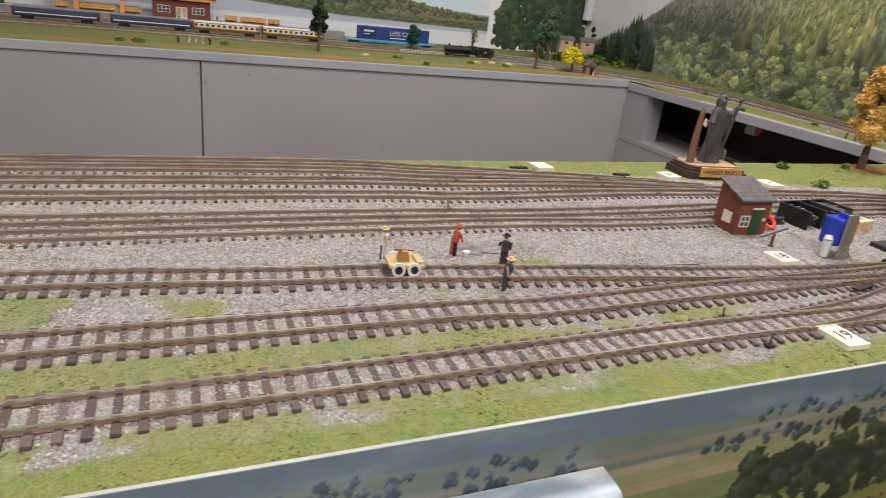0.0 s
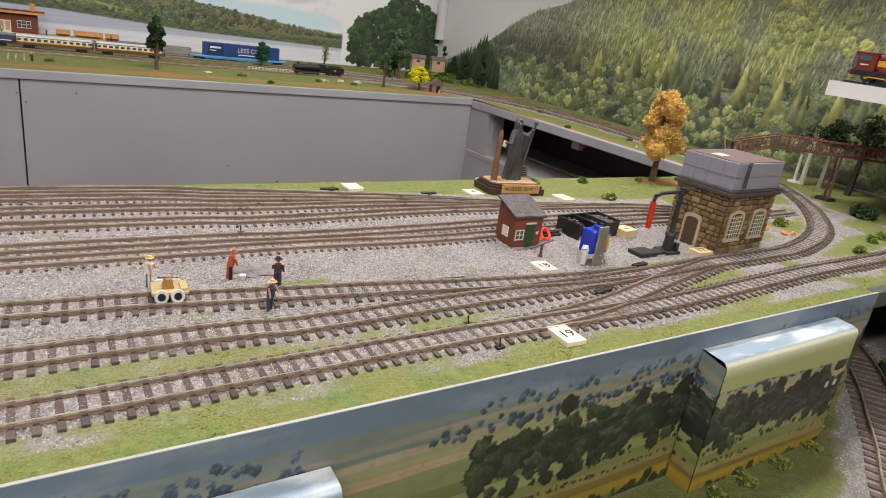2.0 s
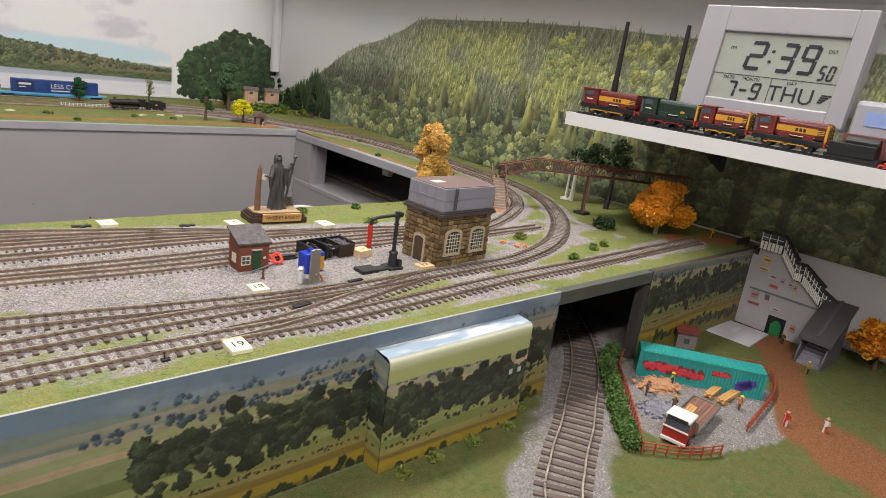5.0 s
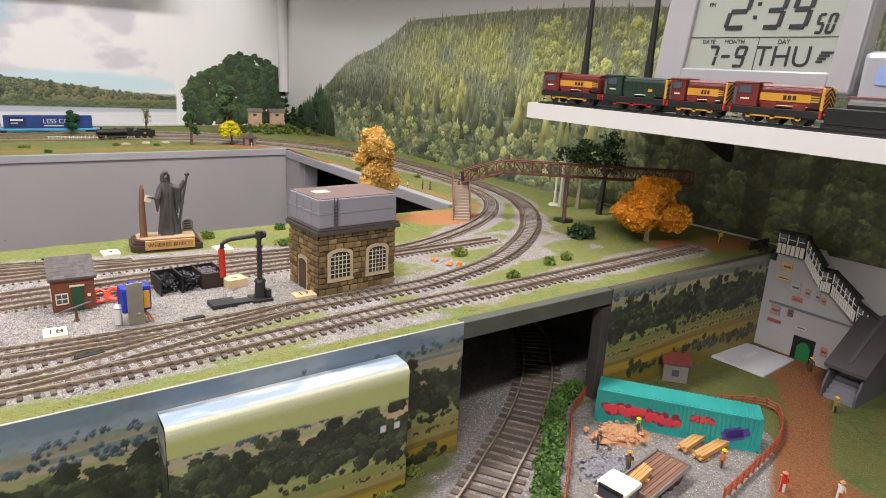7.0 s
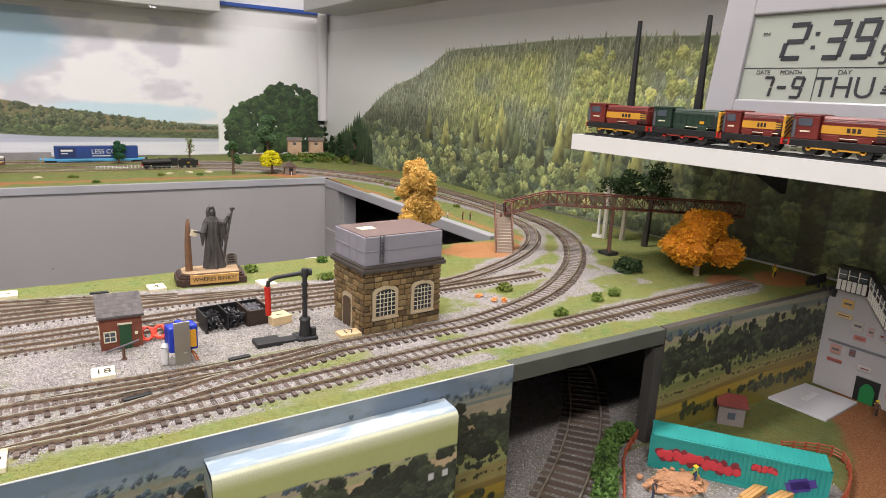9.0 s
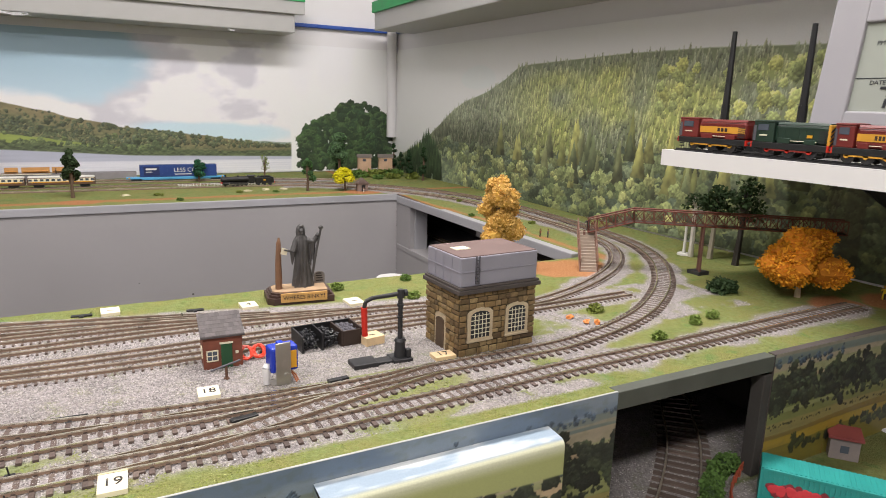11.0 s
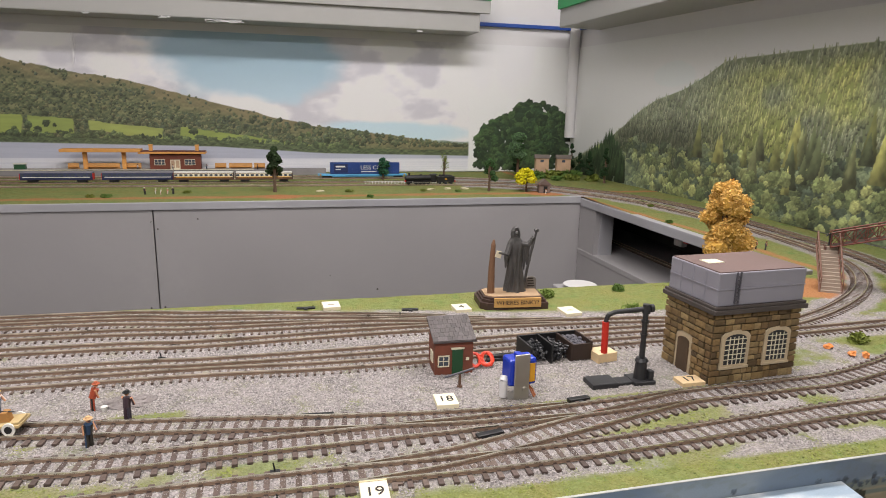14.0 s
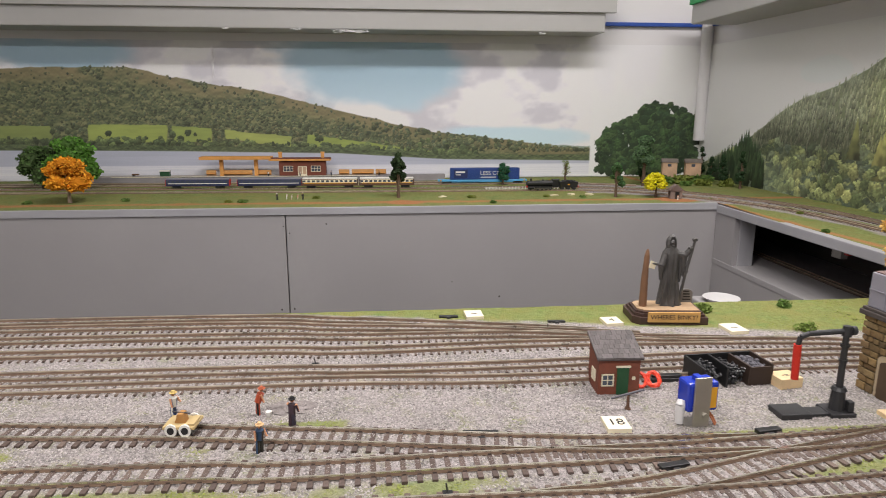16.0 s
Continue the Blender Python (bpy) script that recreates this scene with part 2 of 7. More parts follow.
# grey fascia boards of the far side of the well, with their rim
for k, (x0, x1) in enumerate(((-2.4, -1.2025), (-1.2, -0.5865), (-0.584, WELL_X))):
    structure("fascia_back_%d" % (k + 1), B((x0, WELL_Y1, -0.62, x1, WELL_Y1 + 0.012, -0.006), bevel=0.0006), GREY_PAINT, "smooth grey painted fascia board below the back scenery", "panel")
structure("fascia_back_rim", B((-2.4, WELL_Y1 - 0.003, -0.006, WELL_X, WELL_Y1 + 0.005, 0.0100), bevel=0.0012), GREY_EDGE, "grey painted rim on the fascia board", "trim")
bm = bmesh.new()
for x, z, r in ((-0.124, -0.196, 0.0022), (-0.5, -0.026, 0.0018), (-0.575, -0.213, 0.0022), (-0.602, -0.214, 0.0022), (-0.578, -0.045, 0.0016), (-0.590, -0.03, 0.0014), (-0.23, -0.16, 0.0012)):
    C(((x, WELL_Y1 + 0.0005, z), (x, WELL_Y1 - 0.0012, z), r, r * 0.9), bm=bm)
structure("fascia_screws", bm, DARK, "dark screw heads sunk in the grey fascia", "screw")
# side return with its long opening
bm = B((WELL_X, WELL_Y1 - 0.08, -0.128, WELL_X + 0.012, WELL_Y1, -0.012), (WELL_X, WELL_Y0, -0.62, WELL_X + 0.012, WELL_Y1, -0.128))
structure("fascia_side", bm, GREY_PAINT, "grey painted side board with a long opening", "panel")
structure("fascia_side_rim", B((WELL_X - 0.003, WELL_Y0, -0.012, WELL_X + 0.014, WELL_Y1 - 0.004, 0.0065), bevel=0.0015), GREY_EDGE, "grey painted rim above the opening", "trim")
structure("fascia_side_post", B((WELL_X + 0.012, WELL_Y1 - 0.084, -0.117, WELL_X + 0.045, WELL_Y1 - 0.065, -0.012), bevel=0.001), GREY_EDGE, "pale grey post at the tunnel opening", "post")
structure("storage_deck", B((WELL_X - 0.001, 0.30, -0.128, 0.64, 1.2, -0.116), bevel=0.001), GREY_PAINT, "grey painted deck of the hidden lower track", "deck")
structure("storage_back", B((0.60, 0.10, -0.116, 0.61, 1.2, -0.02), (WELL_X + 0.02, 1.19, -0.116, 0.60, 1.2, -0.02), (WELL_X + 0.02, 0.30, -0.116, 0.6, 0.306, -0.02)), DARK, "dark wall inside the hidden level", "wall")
# near side of the well under the yard
structure("fascia_yard_back", B((-2.4, WELL_Y0 - 0.012, -0.62, WELL_X, WELL_Y0 - 0.001, -0.014)), GREY_PAINT, "grey board under the yard's back edge", "panel")

# ---- track plan ----
G1, G2 = 0.0175, 0.0135
PLAN = {
    "siding_front": (G1, [(-1.6, -0.080), (-0.6, -0.079), (-0.4, -0.077), (-0.3, -0.078), (-0.2, -0.081), (-0.1, -0.078), (0.07, -0.068), (0.216, -0.066), (0.411, -0.059), (0.528, -0.057)]),
    "main_front": (G1, [(-1.6, -0.018), (-0.6, -0.028), (-0.45, -0.034), (-0.33, -0.032), (-0.2, -0.031), (-0.1, -0.027), (0.0, -0.023), (0.06, -0.022), (0.12, -0.019), (0.2, 0.001), (0.275, 0.034), (0.355, 0.089), (0.417, 0.146), (0.477, 0.218), (0.523, 0.300), (0.548, 0.385), (0.558, 0.48), (0.556, 0.65), (0.52, 0.87), (0.43, 1.06), (0.29, 1.20), (0.1, 1.265), (-0.3, 1.278), (-0.9, 1.30), (-1.6, 1.32)]),
    "yard_lead": (G1, [(-1.6, 0.09), (-0.8, 0.045), (-0.586, 0.027), (-0.53, 0.023), (-0.465, 0.014), (-0.39, 0.004), (-0.3, -0.010), (-0.22, -0.020), (-0.13, -0.0255)]),
    "crossover": (G1, [(-0.30, -0.078), (-0.22, -0.068), (-0.12, -0.044), (-0.03, -0.0235)]),
    "yard_one": (G2, [(-1.6, 0.11), (-0.57, 0.099), (-0.4, 0.0965), (-0.265, 0.089), (0.0, 0.095), (0.14, 0.0875), (0.30, 0.0915)]),
    "yard_two": (G2, [(-1.6, 0.135), (-0.58, 0.1255), (-0.4, 0.1185), (-0.26, 0.1175), (-0.1, 0.123), (0.03, 0.122), (0.12, 0.108), (0.18, 0.110), (0.265, 0.140), (0.355, 0.190), (0.42, 0.245), (0.470, 0.31), (0.497, 0.375), (0.510, 0.45), (0.512, 0.54), (0.50, 0.66), (0.46, 0.85), (0.39, 0.99), (0.26, 1.14), (0.1, 1.20), (-0.3, 1.212), (-0.9, 1.23), (-1.6, 1.25)]),
    "yard_three": (G2, [(-1.6, 0.19), (-0.6, 0.1735), (-0.41, 0.1625), (-0.25, 0.166), (-0.1, 0.160), (0.04, 0.1475), (0.13, 0.122)]),
    "yard_four": (G2, [(-1.6, 0.225), (-0.61, 0.211), (-0.413, 0.198), (-0.25, 0.1915), (-0.1, 0.168), (-0.05, 0.160)]),
    "yard_five": (G2, [(-1.6, 0.25), (-0.625, 0.2445), (-0.416, 0.225), (-0.25, 0.205), (-0.13, 0.180)]),
    "yard_six": (G2, [(-1.6, 0.270), (-0.62, 0.267), (-0.42, 0.248), (-0.26, 0.216), (-0.17, 0.193)]),
    "back_three": (G2, [(-1.6, 1.39), (-0.9, 1.365), (-0.3, 1.357), (0.1, 1.352), (0.3, 1.29)]),
    "back_four": (G2, [(-1.6, 1.43), (-0.5, 1.415), (-0.1, 1.40)]),
}
PLAN_LOW = {
    "tunnel": (0.034, [(-0.16, -0.42), (-0.07, -0.285), (-0.003, -0.233), (0.060, -0.197), (0.105, -0.168), (0.157, -0.135), (0.210, -0.096), (0.259, -0.053), (0.300, -0.008), (0.345, 0.05), (0.37, 0.14)]),
    "hidden": (G2, [(0.485, 0.32), (0.485, 0.7), (0.485, 1.18)]),
}


def ground_height(x, y):
    return 0.0095 * ramp01(y, 0.40, 0.95)


def track_distance(plan, x, y):
    best = np.full(x.shape, 9.0)
    flat = np.stack([x.ravel(), y.ravel()], 1)
    for gauge, points in plan.values():
        q, _ = smooth_line(points, 0.006)
        near = np.full(len(flat), 9.0)
        lo, hi = q.min(0) - 0.06, q.max(0) + 0.06
        pick = np.where(((flat > lo) & (flat < hi)).all(1))[0]
        for chunk in np.array_split(pick, max(1, len(pick) // 3000)):
            near[chunk] = np.sqrt(((flat[chunk, None] - q[None]) ** 2).sum(-1).min(1))
        best = np.minimum(best, near.reshape(x.shape))
    return best


def masks(plan, x, y, lower):
    """How grassy and how earthy the ground is."""
    n1, n2 = fbm(x * 28, y * 28, 3), fbm(x * 9, y * 14, 5)
    d = track_distance(plan, x, y)
    if lower:
        yard = ramp01((n1 - 0.5) * 0.03 + d, 0.040, 0.050)
        lot = ((x - 0.26) / 0.135) ** 2 + ((y + 0.23) / 0.105) ** 2 + (n1 - 0.5) * 0.25 < 1.0
        fence_x = np.interp(y, [-0.6, -0.33, -0.29, -0.25, -0.2, -0.1], [0.15, 0.25, 0.335, 0.43, 0.50, 0.60])
        earth = ramp01(0.065 + 0.03 * (y + 0.35) - abs(x - fence_x - 0.075) + (n1 - 0.5) * 0.03, 0.0, 0.02) * (y < -0.15)
        grass = np.where(lot, 0.0, yard)
        grass = grass * ramp01(-y, 0.112, 0.128)
        return np.clip(grass, 0, 1), np.clip(earth, 0, 1), 0.0 * d
    d = np.where(y > 0.96, d - 0.010, d)
    grass = ramp01(d + (n1 - 0.5) * 0.03, 0.019, 0.029)
    inside = (x < 0.10) & (y > -0.105) & (y < 0.24)
    patchy = 0.85 * ramp01(n2 + 0.7 * (n1 - 0.5), 0.37, 0.58) * ramp01(d, 0.010, 0.017)
    apron = (y > np.where(x > -0.26, -0.004, 0.035)) & (y < 0.09) & (x < 0.11)
    grass = np.where(inside, patchy * np.where(apron, 0.12, 1.0), grass)
    grass = np.maximum(grass, ramp01(-y + (n1 - 0.5) * 0.012, 0.100, 0.108))
    back_line = np.interp(x, [-0.7, -0.45, -0.3, -0.15, 0.0, 0.1], [0.28, 0.272, 0.245, 0.215, 0.185, 0.17])
    grass = np.where((x < 0.13) & (y > 0.1), np.maximum(grass * ramp01(y, 0.22, 0.24), ramp01(y - back_line + (n1 - 0.5) * 0.012, 0.0, 0.012)), grass)
    bare = (x > 0.10) & (x < 0.42) & (y > 0.0) & (y < 0.13)
    grass = np.where(bare, grass * ramp01(n1, 0.42, 0.62), grass)
    earth = 0.9 * ramp01(0.055 - np.hypot((x - 0.315) * 0.75, y - 0.235) + (n1 - 0.5) * 0.04, 0.0, 0.012) * (y < 0.285) * (x > 0.19)
    path = (y > 0.96) * ramp01(0.019 - abs(y - 1.045 - 0.02 * (n2 - 0.5)) + (n1 - 0.5) * 0.016, 0, 0.01) * 0.8
    path = np.maximum(path, (x > 0.355) * (y > 0.25) * ramp01(0.012 - abs(x - 0.415 + 0.05 * ramp01(y, 0.5, 0.9)) + (n1 - 0.5) * 0.02, 0, 0.01) * 0.8)
    spots = 0.0
    for sx, sy, r in ((-0.33, 1.04, 0.05), (0.30, 1.035, 0.06), (0.60, -0.06, 0.05), (0.22, 0.26, 0.03), (0.52, -0.04, 0.045)):
        spots = np.maximum(spots, ramp01(r - np.hypot(x - sx, (y - sy) * 1.4) + (n1 - 0.5) * 0.03, 0, 0.012))
    return np.clip(grass, 0, 1), np.clip(np.maximum(np.maximum(earth, path), spots) * ramp01(d, 0.012, 0.02), 0, 1), 0.0013 * ramp01(0.0125 - d, 0, 0.0035)


def terrain(name, patches, plan, mat, height, lower, label):
    verts, faces, cols = [], [], []
    for x0, x1, y0, y1, step in patches:
        nx, ny = int((x1 - x0) / step) + 1, int((y1 - y0) / step) + 1
        gx, gy = np.meshgrid(np.linspace(x0, x1, nx), np.linspace(y0, y1, ny), indexing="ij")
        g, e, packed = masks(plan, gx, gy, lower)
        z = height(gx, gy) + 0.0012 * (fbm(gx * 60, gy * 60, 8) - 0.5) + packed
        base = len(verts)
        verts += np.stack([gx, gy, z], -1).reshape(-1, 3).tolist()
        idx = base + np.arange(nx * ny).reshape(nx, ny)
        faces += np.stack([idx[:-1, :-1], idx[1:, :-1], idx[1:, 1:], idx[:-1, 1:]], -1).reshape(-1, 4).tolist()
        cols.append(np.stack([g.ravel(), e.ravel()], 1))
    ob = raw(name, verts, faces, mat, smooth=True)
    cols = np.concatenate(cols)
    for k, key in enumerate(("grass", "earth")):
        ob.data.attributes.new(key, "FLOAT", "POINT").data.foreach_set("value", cols[:, k].astype(np.float32))
    return tagged(ob, label, "ground", "", "structure")


LANDS = [(-2.4, -0.8, FRONT, WELL_Y0, 0.01), (-0.8, 0.30, FRONT, WELL_Y0, 0.0035), (0.30, 0.672, FRONT, WELL_Y0, 0.006), (WELL_X, 0.66, WELL_Y0, WELL_Y1, 0.006), (-2.4, 0.62, WELL_Y1, 1.535, 0.009)]
terrain("ground", LANDS, PLAN, GROUND, ground_height, False, "model landscape of grey ballast and flocked grass")
terrain("ground_lower", [(-1.4, -0.1, -1.2, -0.118, 0.012), (-0.1, 0.68, -0.6, -0.10, 0.005), (0.086, 0.62, -0.10, 0.25, 0.008)], PLAN_LOW, GROUND_LOW_SHADED, lambda x, y: LOW + 0.0 * x, True, "lower model landscape of ballast, earth and grass")
structure("baseboard_yard", B((-2.4, FRONT + 0.002, -0.012, 0.086, WELL_Y0 - 0.002, -0.0015), (0.0865, FRONT + 0.002, -0.014, 0.66, WELL_Y0 - 0.002, -0.0015), (WELL_X + 0.002, WELL_Y0 - 0.0015, -0.010, 0.655, WELL_Y1 - 0.001, -0.0015), (-2.4, WELL_Y1 + 0.0145, -0.010, 0.60, 1.53, 0.0065)), DARK, "plywood baseboard under the scenery", "baseboard")
structure("baseboard_lower", B((-1.4, -1.2, LOW - 0.03, 0.68, 0.28, LOW - 0.004)), DARK, "lower plywood baseboard", "baseboard")
# front fascia and tunnel
structure("fascia_tunnel_beam", B((0.087, FRONT - 0.003, -0.0155, 0.286, FRONT + 0.009, 0.0008), bevel=0.0008), plain("weathered_beam", rgb("4b4e47"), 0.7, vary=0.2), "grey-green beam above the tunnel mouth", "beam")
structure("tunnel_side", B((0.0868, FRONT + 0.012, LOW, 0.096, 0.25, -0.014)), plain("tunnel_brown", rgb("857a74"), 0.9, vary=0.12), "dark brown tunnel side wall", "wall")
structure("tunnel_post", B((0.276, FRONT - 0.002, LOW, 0.287, FRONT + 0.012, -0.019), bevel=0.0008), plain("post_grey", rgb("3a3734"), 0.7), "dark grey post beside the tunnel mouth", "post")
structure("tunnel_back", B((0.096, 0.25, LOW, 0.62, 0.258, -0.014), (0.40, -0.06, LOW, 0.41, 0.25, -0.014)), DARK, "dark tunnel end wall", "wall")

# ---- printed sheets ----


def sheet(name, place, nu, nv, paint, mat, label, gain=1.0):
    """A printed sheet: place(u, v) gives points in the room, paint(u, v) its inks."""
    u, v = np.meshgrid(np.linspace(0, 1, nu), np.linspace(0, 1, nv), indexing="ij")
    p = place(u, v).reshape(-1, 3)
    idx = np.arange(nu * nv).reshape(nu, nv)
    faces = np.stack([idx[:-1, :-1], idx[1:, :-1], idx[1:, 1:], idx[:-1, 1:]], -1).reshape(-1, 4)
    ob = raw(name, p.tolist(), faces.tolist(), mat)
    inks = np.clip(paint(u, v), 0, 1)
    inks = np.where(inks < 0.04045, inks / 12.92, ((inks + 0.055) / 1.055) ** 2.4)
    inks = np.minimum(inks * gain, 0.86)
    rgba = np.concatenate([inks.reshape(-1, 3), np.ones((nu * nv, 1))], 1).astype(np.float32)
    ob.data.attributes.new("ink", "FLOAT_COLOR", "POINT").data.foreach_set("color", rgba.ravel())
    return tagged(ob, label, "backdrop", "", "structure")


def ink(h):
    return np.array([int(h[i:i + 2], 16) / 255 for i in (0, 2, 4)])


def over(base, mask, colour):
    m = np.clip(mask, 0, 1)[..., None]
    return base * (1 - m) + colour * m


def clouds(x, z):
    """Pale blue sky with broad grey-white cumulus."""
    n = fbm(x * 3.2 + 7, z * 7, 21, 5)
    fine = fbm(x * 9, z * 16, 23, 5)
    sky = over(np.ones(x.shape + (3,)) * ink("b4c8d4"), ramp01(z, 0.12, 0.36), ink("91aabb"))
    blue = np.exp(-((x + 0.40) / 0.22) ** 2 - ((z - 0.33) / 0.10) ** 2) + 0.9 * np.exp(-((x - 0.02) / 0.22) ** 2 - ((z - 0.13) / 0.035) ** 2) + 0.6 * np.exp(-((x + 1.25) / 0.2) ** 2 - ((z - 0.36) / 0.05) ** 2)
    cloud = ramp01(0.62 - blue + 0.75 * (n - 0.5) + 0.35 * (fine - 0.5), 0.18, 0.50)
    tone = over(np.ones(x.shape + (3,)) * ink("b9b7bf"), ramp01(fine + 0.5 * (n - 0.5), 0.40, 0.62), ink("d2d0d4"))
    return over(sky, cloud, tone)


def foliage(x, z, dark, mid, light, scale, seed):
    """Broad-leaved wood seen from afar: rounded clumps lit from above."""
    n = fbm(x * scale, z * scale * 1.3, seed, 4, 0.6)
    up = fbm(x * scale, (z - 0.25 / scale) * scale * 1.3, seed, 4, 0.6)
    c = over(np.ones(x.shape + (3,)) * mid, ramp01(n - up, -0.02, 0.2), light)
    return over(c, ramp01(up - n, -0.02, 0.2), dark)


def stamp_firs(img, x, z, spots, seed, tones):
    """Conifers (x, z, height) painted in order: jagged tiers, dark on one flank."""
    r = np.random.RandomState(seed)
    dx, dz = x[1, 0] - x[0, 0], z[0, 1] - z[0, 0]
    for cx, cz, h in spots:
        w = h * r.uniform(0.20, 0.32)
        i0, i1 = int((cx - w - x[0, 0]) / dx), int((cx + w - x[0, 0]) / dx) + 2
        j0, j1 = int((cz - z[0, 0]) / dz), int((cz + h - z[0, 0]) / dz) + 2
        i0, j0 = max(i0, 0), max(j0, 0)
        if i0 >= img.shape[0] or j0 >= img.shape[1] or i1 <= 0 or j1 <= 0:
            continue
        X, Z = (x[i0:i1, j0:j1] - cx) / w, (z[i0:i1, j0:j1] - cz) / h
        if X.size == 0:
            continue
        tier = 0.78 + 0.30 * np.abs(((Z * 6 + r.rand()) % 1) - 0.5)
        inside = (abs(X) < (1.02 - Z) * tier) & (Z >= 0) & (Z <= 1)
        c = tones[r.randint(len(tones))] * r.uniform(0.84, 1.14)
        lit = 0.56 + 0.55 * Z - 0.20 * ramp01(X, -0.3, 0.5) + 0.40 * (fbm(X * 2.2 + cx * 90, Z * 6 + cz * 70, 44, 2) - 0.5)
        img[i0:i1, j0:j1][inside] = c[None] * lit[inside][:, None]
    return img


def stamp_crowns(img, x, z, spots, seed, tones):
    """Round leafy crowns (x, z, r) painted in order."""
    r = np.random.RandomState(seed)
    dx, dz = x[1, 0] - x[0, 0], z[0, 1] - z[0, 0]
    for cx, cz, rad in spots:
        i0, i1 = max(0, int((cx - rad * 1.2 - x[0, 0]) / dx)), int((cx + rad * 1.2 - x[0, 0]) / dx) + 2
        j0, j1 = max(0, int((cz - rad * 1.2 - z[0, 0]) / dz)), int((cz + rad * 1.2 - z[0, 0]) / dz) + 2
        if i1 <= 0 or j1 <= 0 or i0 >= img.shape[0] or j0 >= img.shape[1]:
            continue
        X, Z = (x[i0:i1, j0:j1] - cx) / rad, (z[i0:i1, j0:j1] - cz) / rad
        if X.size == 0:
            continue
        inside = np.hypot(X, Z) < 0.55 + 0.75 * fbm(X * 2.5 + cx * 90, Z * 2.5 + cz * 70, 41, 3)
        c = tones[r.randint(len(tones))] * r.uniform(0.82, 1.15)
        lit = 0.88 + 0.26 * Z - 0.10 * X + 0.85 * (fbm(X * 3.4 + cx * 50, Z * 3.4 + cz * 40, 43, 3) - 0.5)
        img[i0:i1, j0:j1][inside] = c[None] * lit[inside][:, None]
    return img


BACK_RIDGE = ([-1.7, -1.41, -1.19, -1.087, -0.968, -0.862, -0.723, -0.566, -0.422, -0.224, -0.004, 0.169, 0.274, 0.6], [0.31, 0.32, 0.325, 0.326, 0.300, 0.281, 0.263, 0.224, 0.189, 0.144, 0.122, 0.098, 0.092, 0.085])
BACK_X0, BACK_W = -1.7, 2.294


def paint_back(u, v):
    x, z = BACK_X0 + u * BACK_W, 0.012 + v * 0.385
    img = clouds(x, z)
    ridge = np.interp(x, *BACK_RIDGE)
    far = np.interp(x, [-0.5, -0.1, 0.1, 0.3], [0.10, 0.132, 0.108, 0.10])
    img = over(img, ramp01(far + 0.004 * fbm(x * 60, z * 0, 3) - z, 0, 0.003), foliage(x, z, ink("76837a"), ink("87938a"), ink("98a294"), 50, 2))
    hill = ridge + 0.008 * (fbm(x * 30, z * 0 + 1, 4) - 0.45)
    wood = foliage(x, z, ink("3d4532"), ink("5a6044"), ink("777756"), 48, 6)
    wood = over(wood, ramp01(z - ridge + 0.06, 0, 0.05) * ramp01(fbm(x * 8, z * 14, 9), 0.32, 0.55) * 0.75, over(np.ones(x.shape + (3,)) * ink("84745a"), fbm(x * 40, z * 60, 10), ink("706648")))
    img = over(img, ramp01(hill - z, 0, 0.002), wood)
    r = np.random.RandomState(14)
    n = 7000
    cx = r.uniform(-1.7, 0.3, n)
    top = np.interp(cx, *BACK_RIDGE)
    cz = 0.09 + (top - 0.09) * r.rand(n) ** 0.85
    bald = (top - cz < 0.045) & (fbm(cx * 8, cz * 14, 9) > 0.42) & (r.rand(n) < 0.85)
    spots = sorted(((a, b, c * (0.65 if b > 0.17 else 1.0)) for a, b, c, f in zip(cx, cz, r.uniform(0.003, 0.0075, n), bald) if not f), key=lambda q: -q[1])
    img = stamp_crowns(img, x, z, spots, 2, [ink("3f4733"), ink("4c543b"), ink("596046"), ink("66664a"), ink("475040")])
    # fields on the lower slope: left and right end, each with its lower and upper edge
    for x0, x1, a0, a1, b0, b1, c in ((-1.62, -1.30, 0.128, 0.168, 0.126, 0.165, "7f8c50"), (-1.205, -0.985, 0.121, 0.170, 0.116, 0.167, "93a055"), (-0.975, -0.862, 0.117, 0.165, 0.116, 0.158, "8a9852"), (-0.828, -0.640, 0.128, 0.153, 0.101, 0.134, "97a25a"), (-0.600, -0.235, 0.106, 0.141, 0.083, 0.090, "88964e")):
        q = np.clip((x - x0) / (x1 - x0), 0, 1)
        edge = 0.006 * (fbm(x * 45, z * 45, 12) - 0.5)
        m = ramp01(x - x0 + 2 * edge, 0, 0.004) * ramp01(x1 - x + 2 * edge, 0, 0.004) * ramp01(z + edge - (a0 + (b0 - a0) * q), 0, 0.002) * ramp01(a1 + (b1 - a1) * q + edge - z, 0, 0.002)
        img = over(img, m, over(np.ones(x.shape + (3,)) * ink(c), fbm(x * 25, z * 120, 13), ink(c) * 0.86))
    m = 420
    cx = r.uniform(-1.68, -0.1, m)
    cz = np.interp(cx, [-1.7, -1.0, -0.6, -0.1], [0.124, 0.117, 0.104, 0.082]) + r.normal(0, 0.004, m)
    some = r.rand(m) < 0.12
    cz = np.where(some, cz + r.uniform(0.01, 0.035, m), cz)
    img = stamp_crowns(img, x, z, sorted(zip(cx, cz, r.uniform(0.004, 0.011, m)), key=lambda q: -q[1]), 4, [ink("3a4430"), ink("465138"), ink("525c3e"), ink("5d6a44")])
    base = np.interp(x, [-1.7, -1.0, -0.5, -0.2, 0.6], [0.112, 0.107, 0.098, 0.080, 0.068])
    img = over(img, ramp01(base + 0.008 * fbm(x * 26, z * 0 + 5, 14) - z, 0, 0.003), foliage(x, z, ink("343c2b"), ink("4a553b"), ink("606b49"), 90, 15))
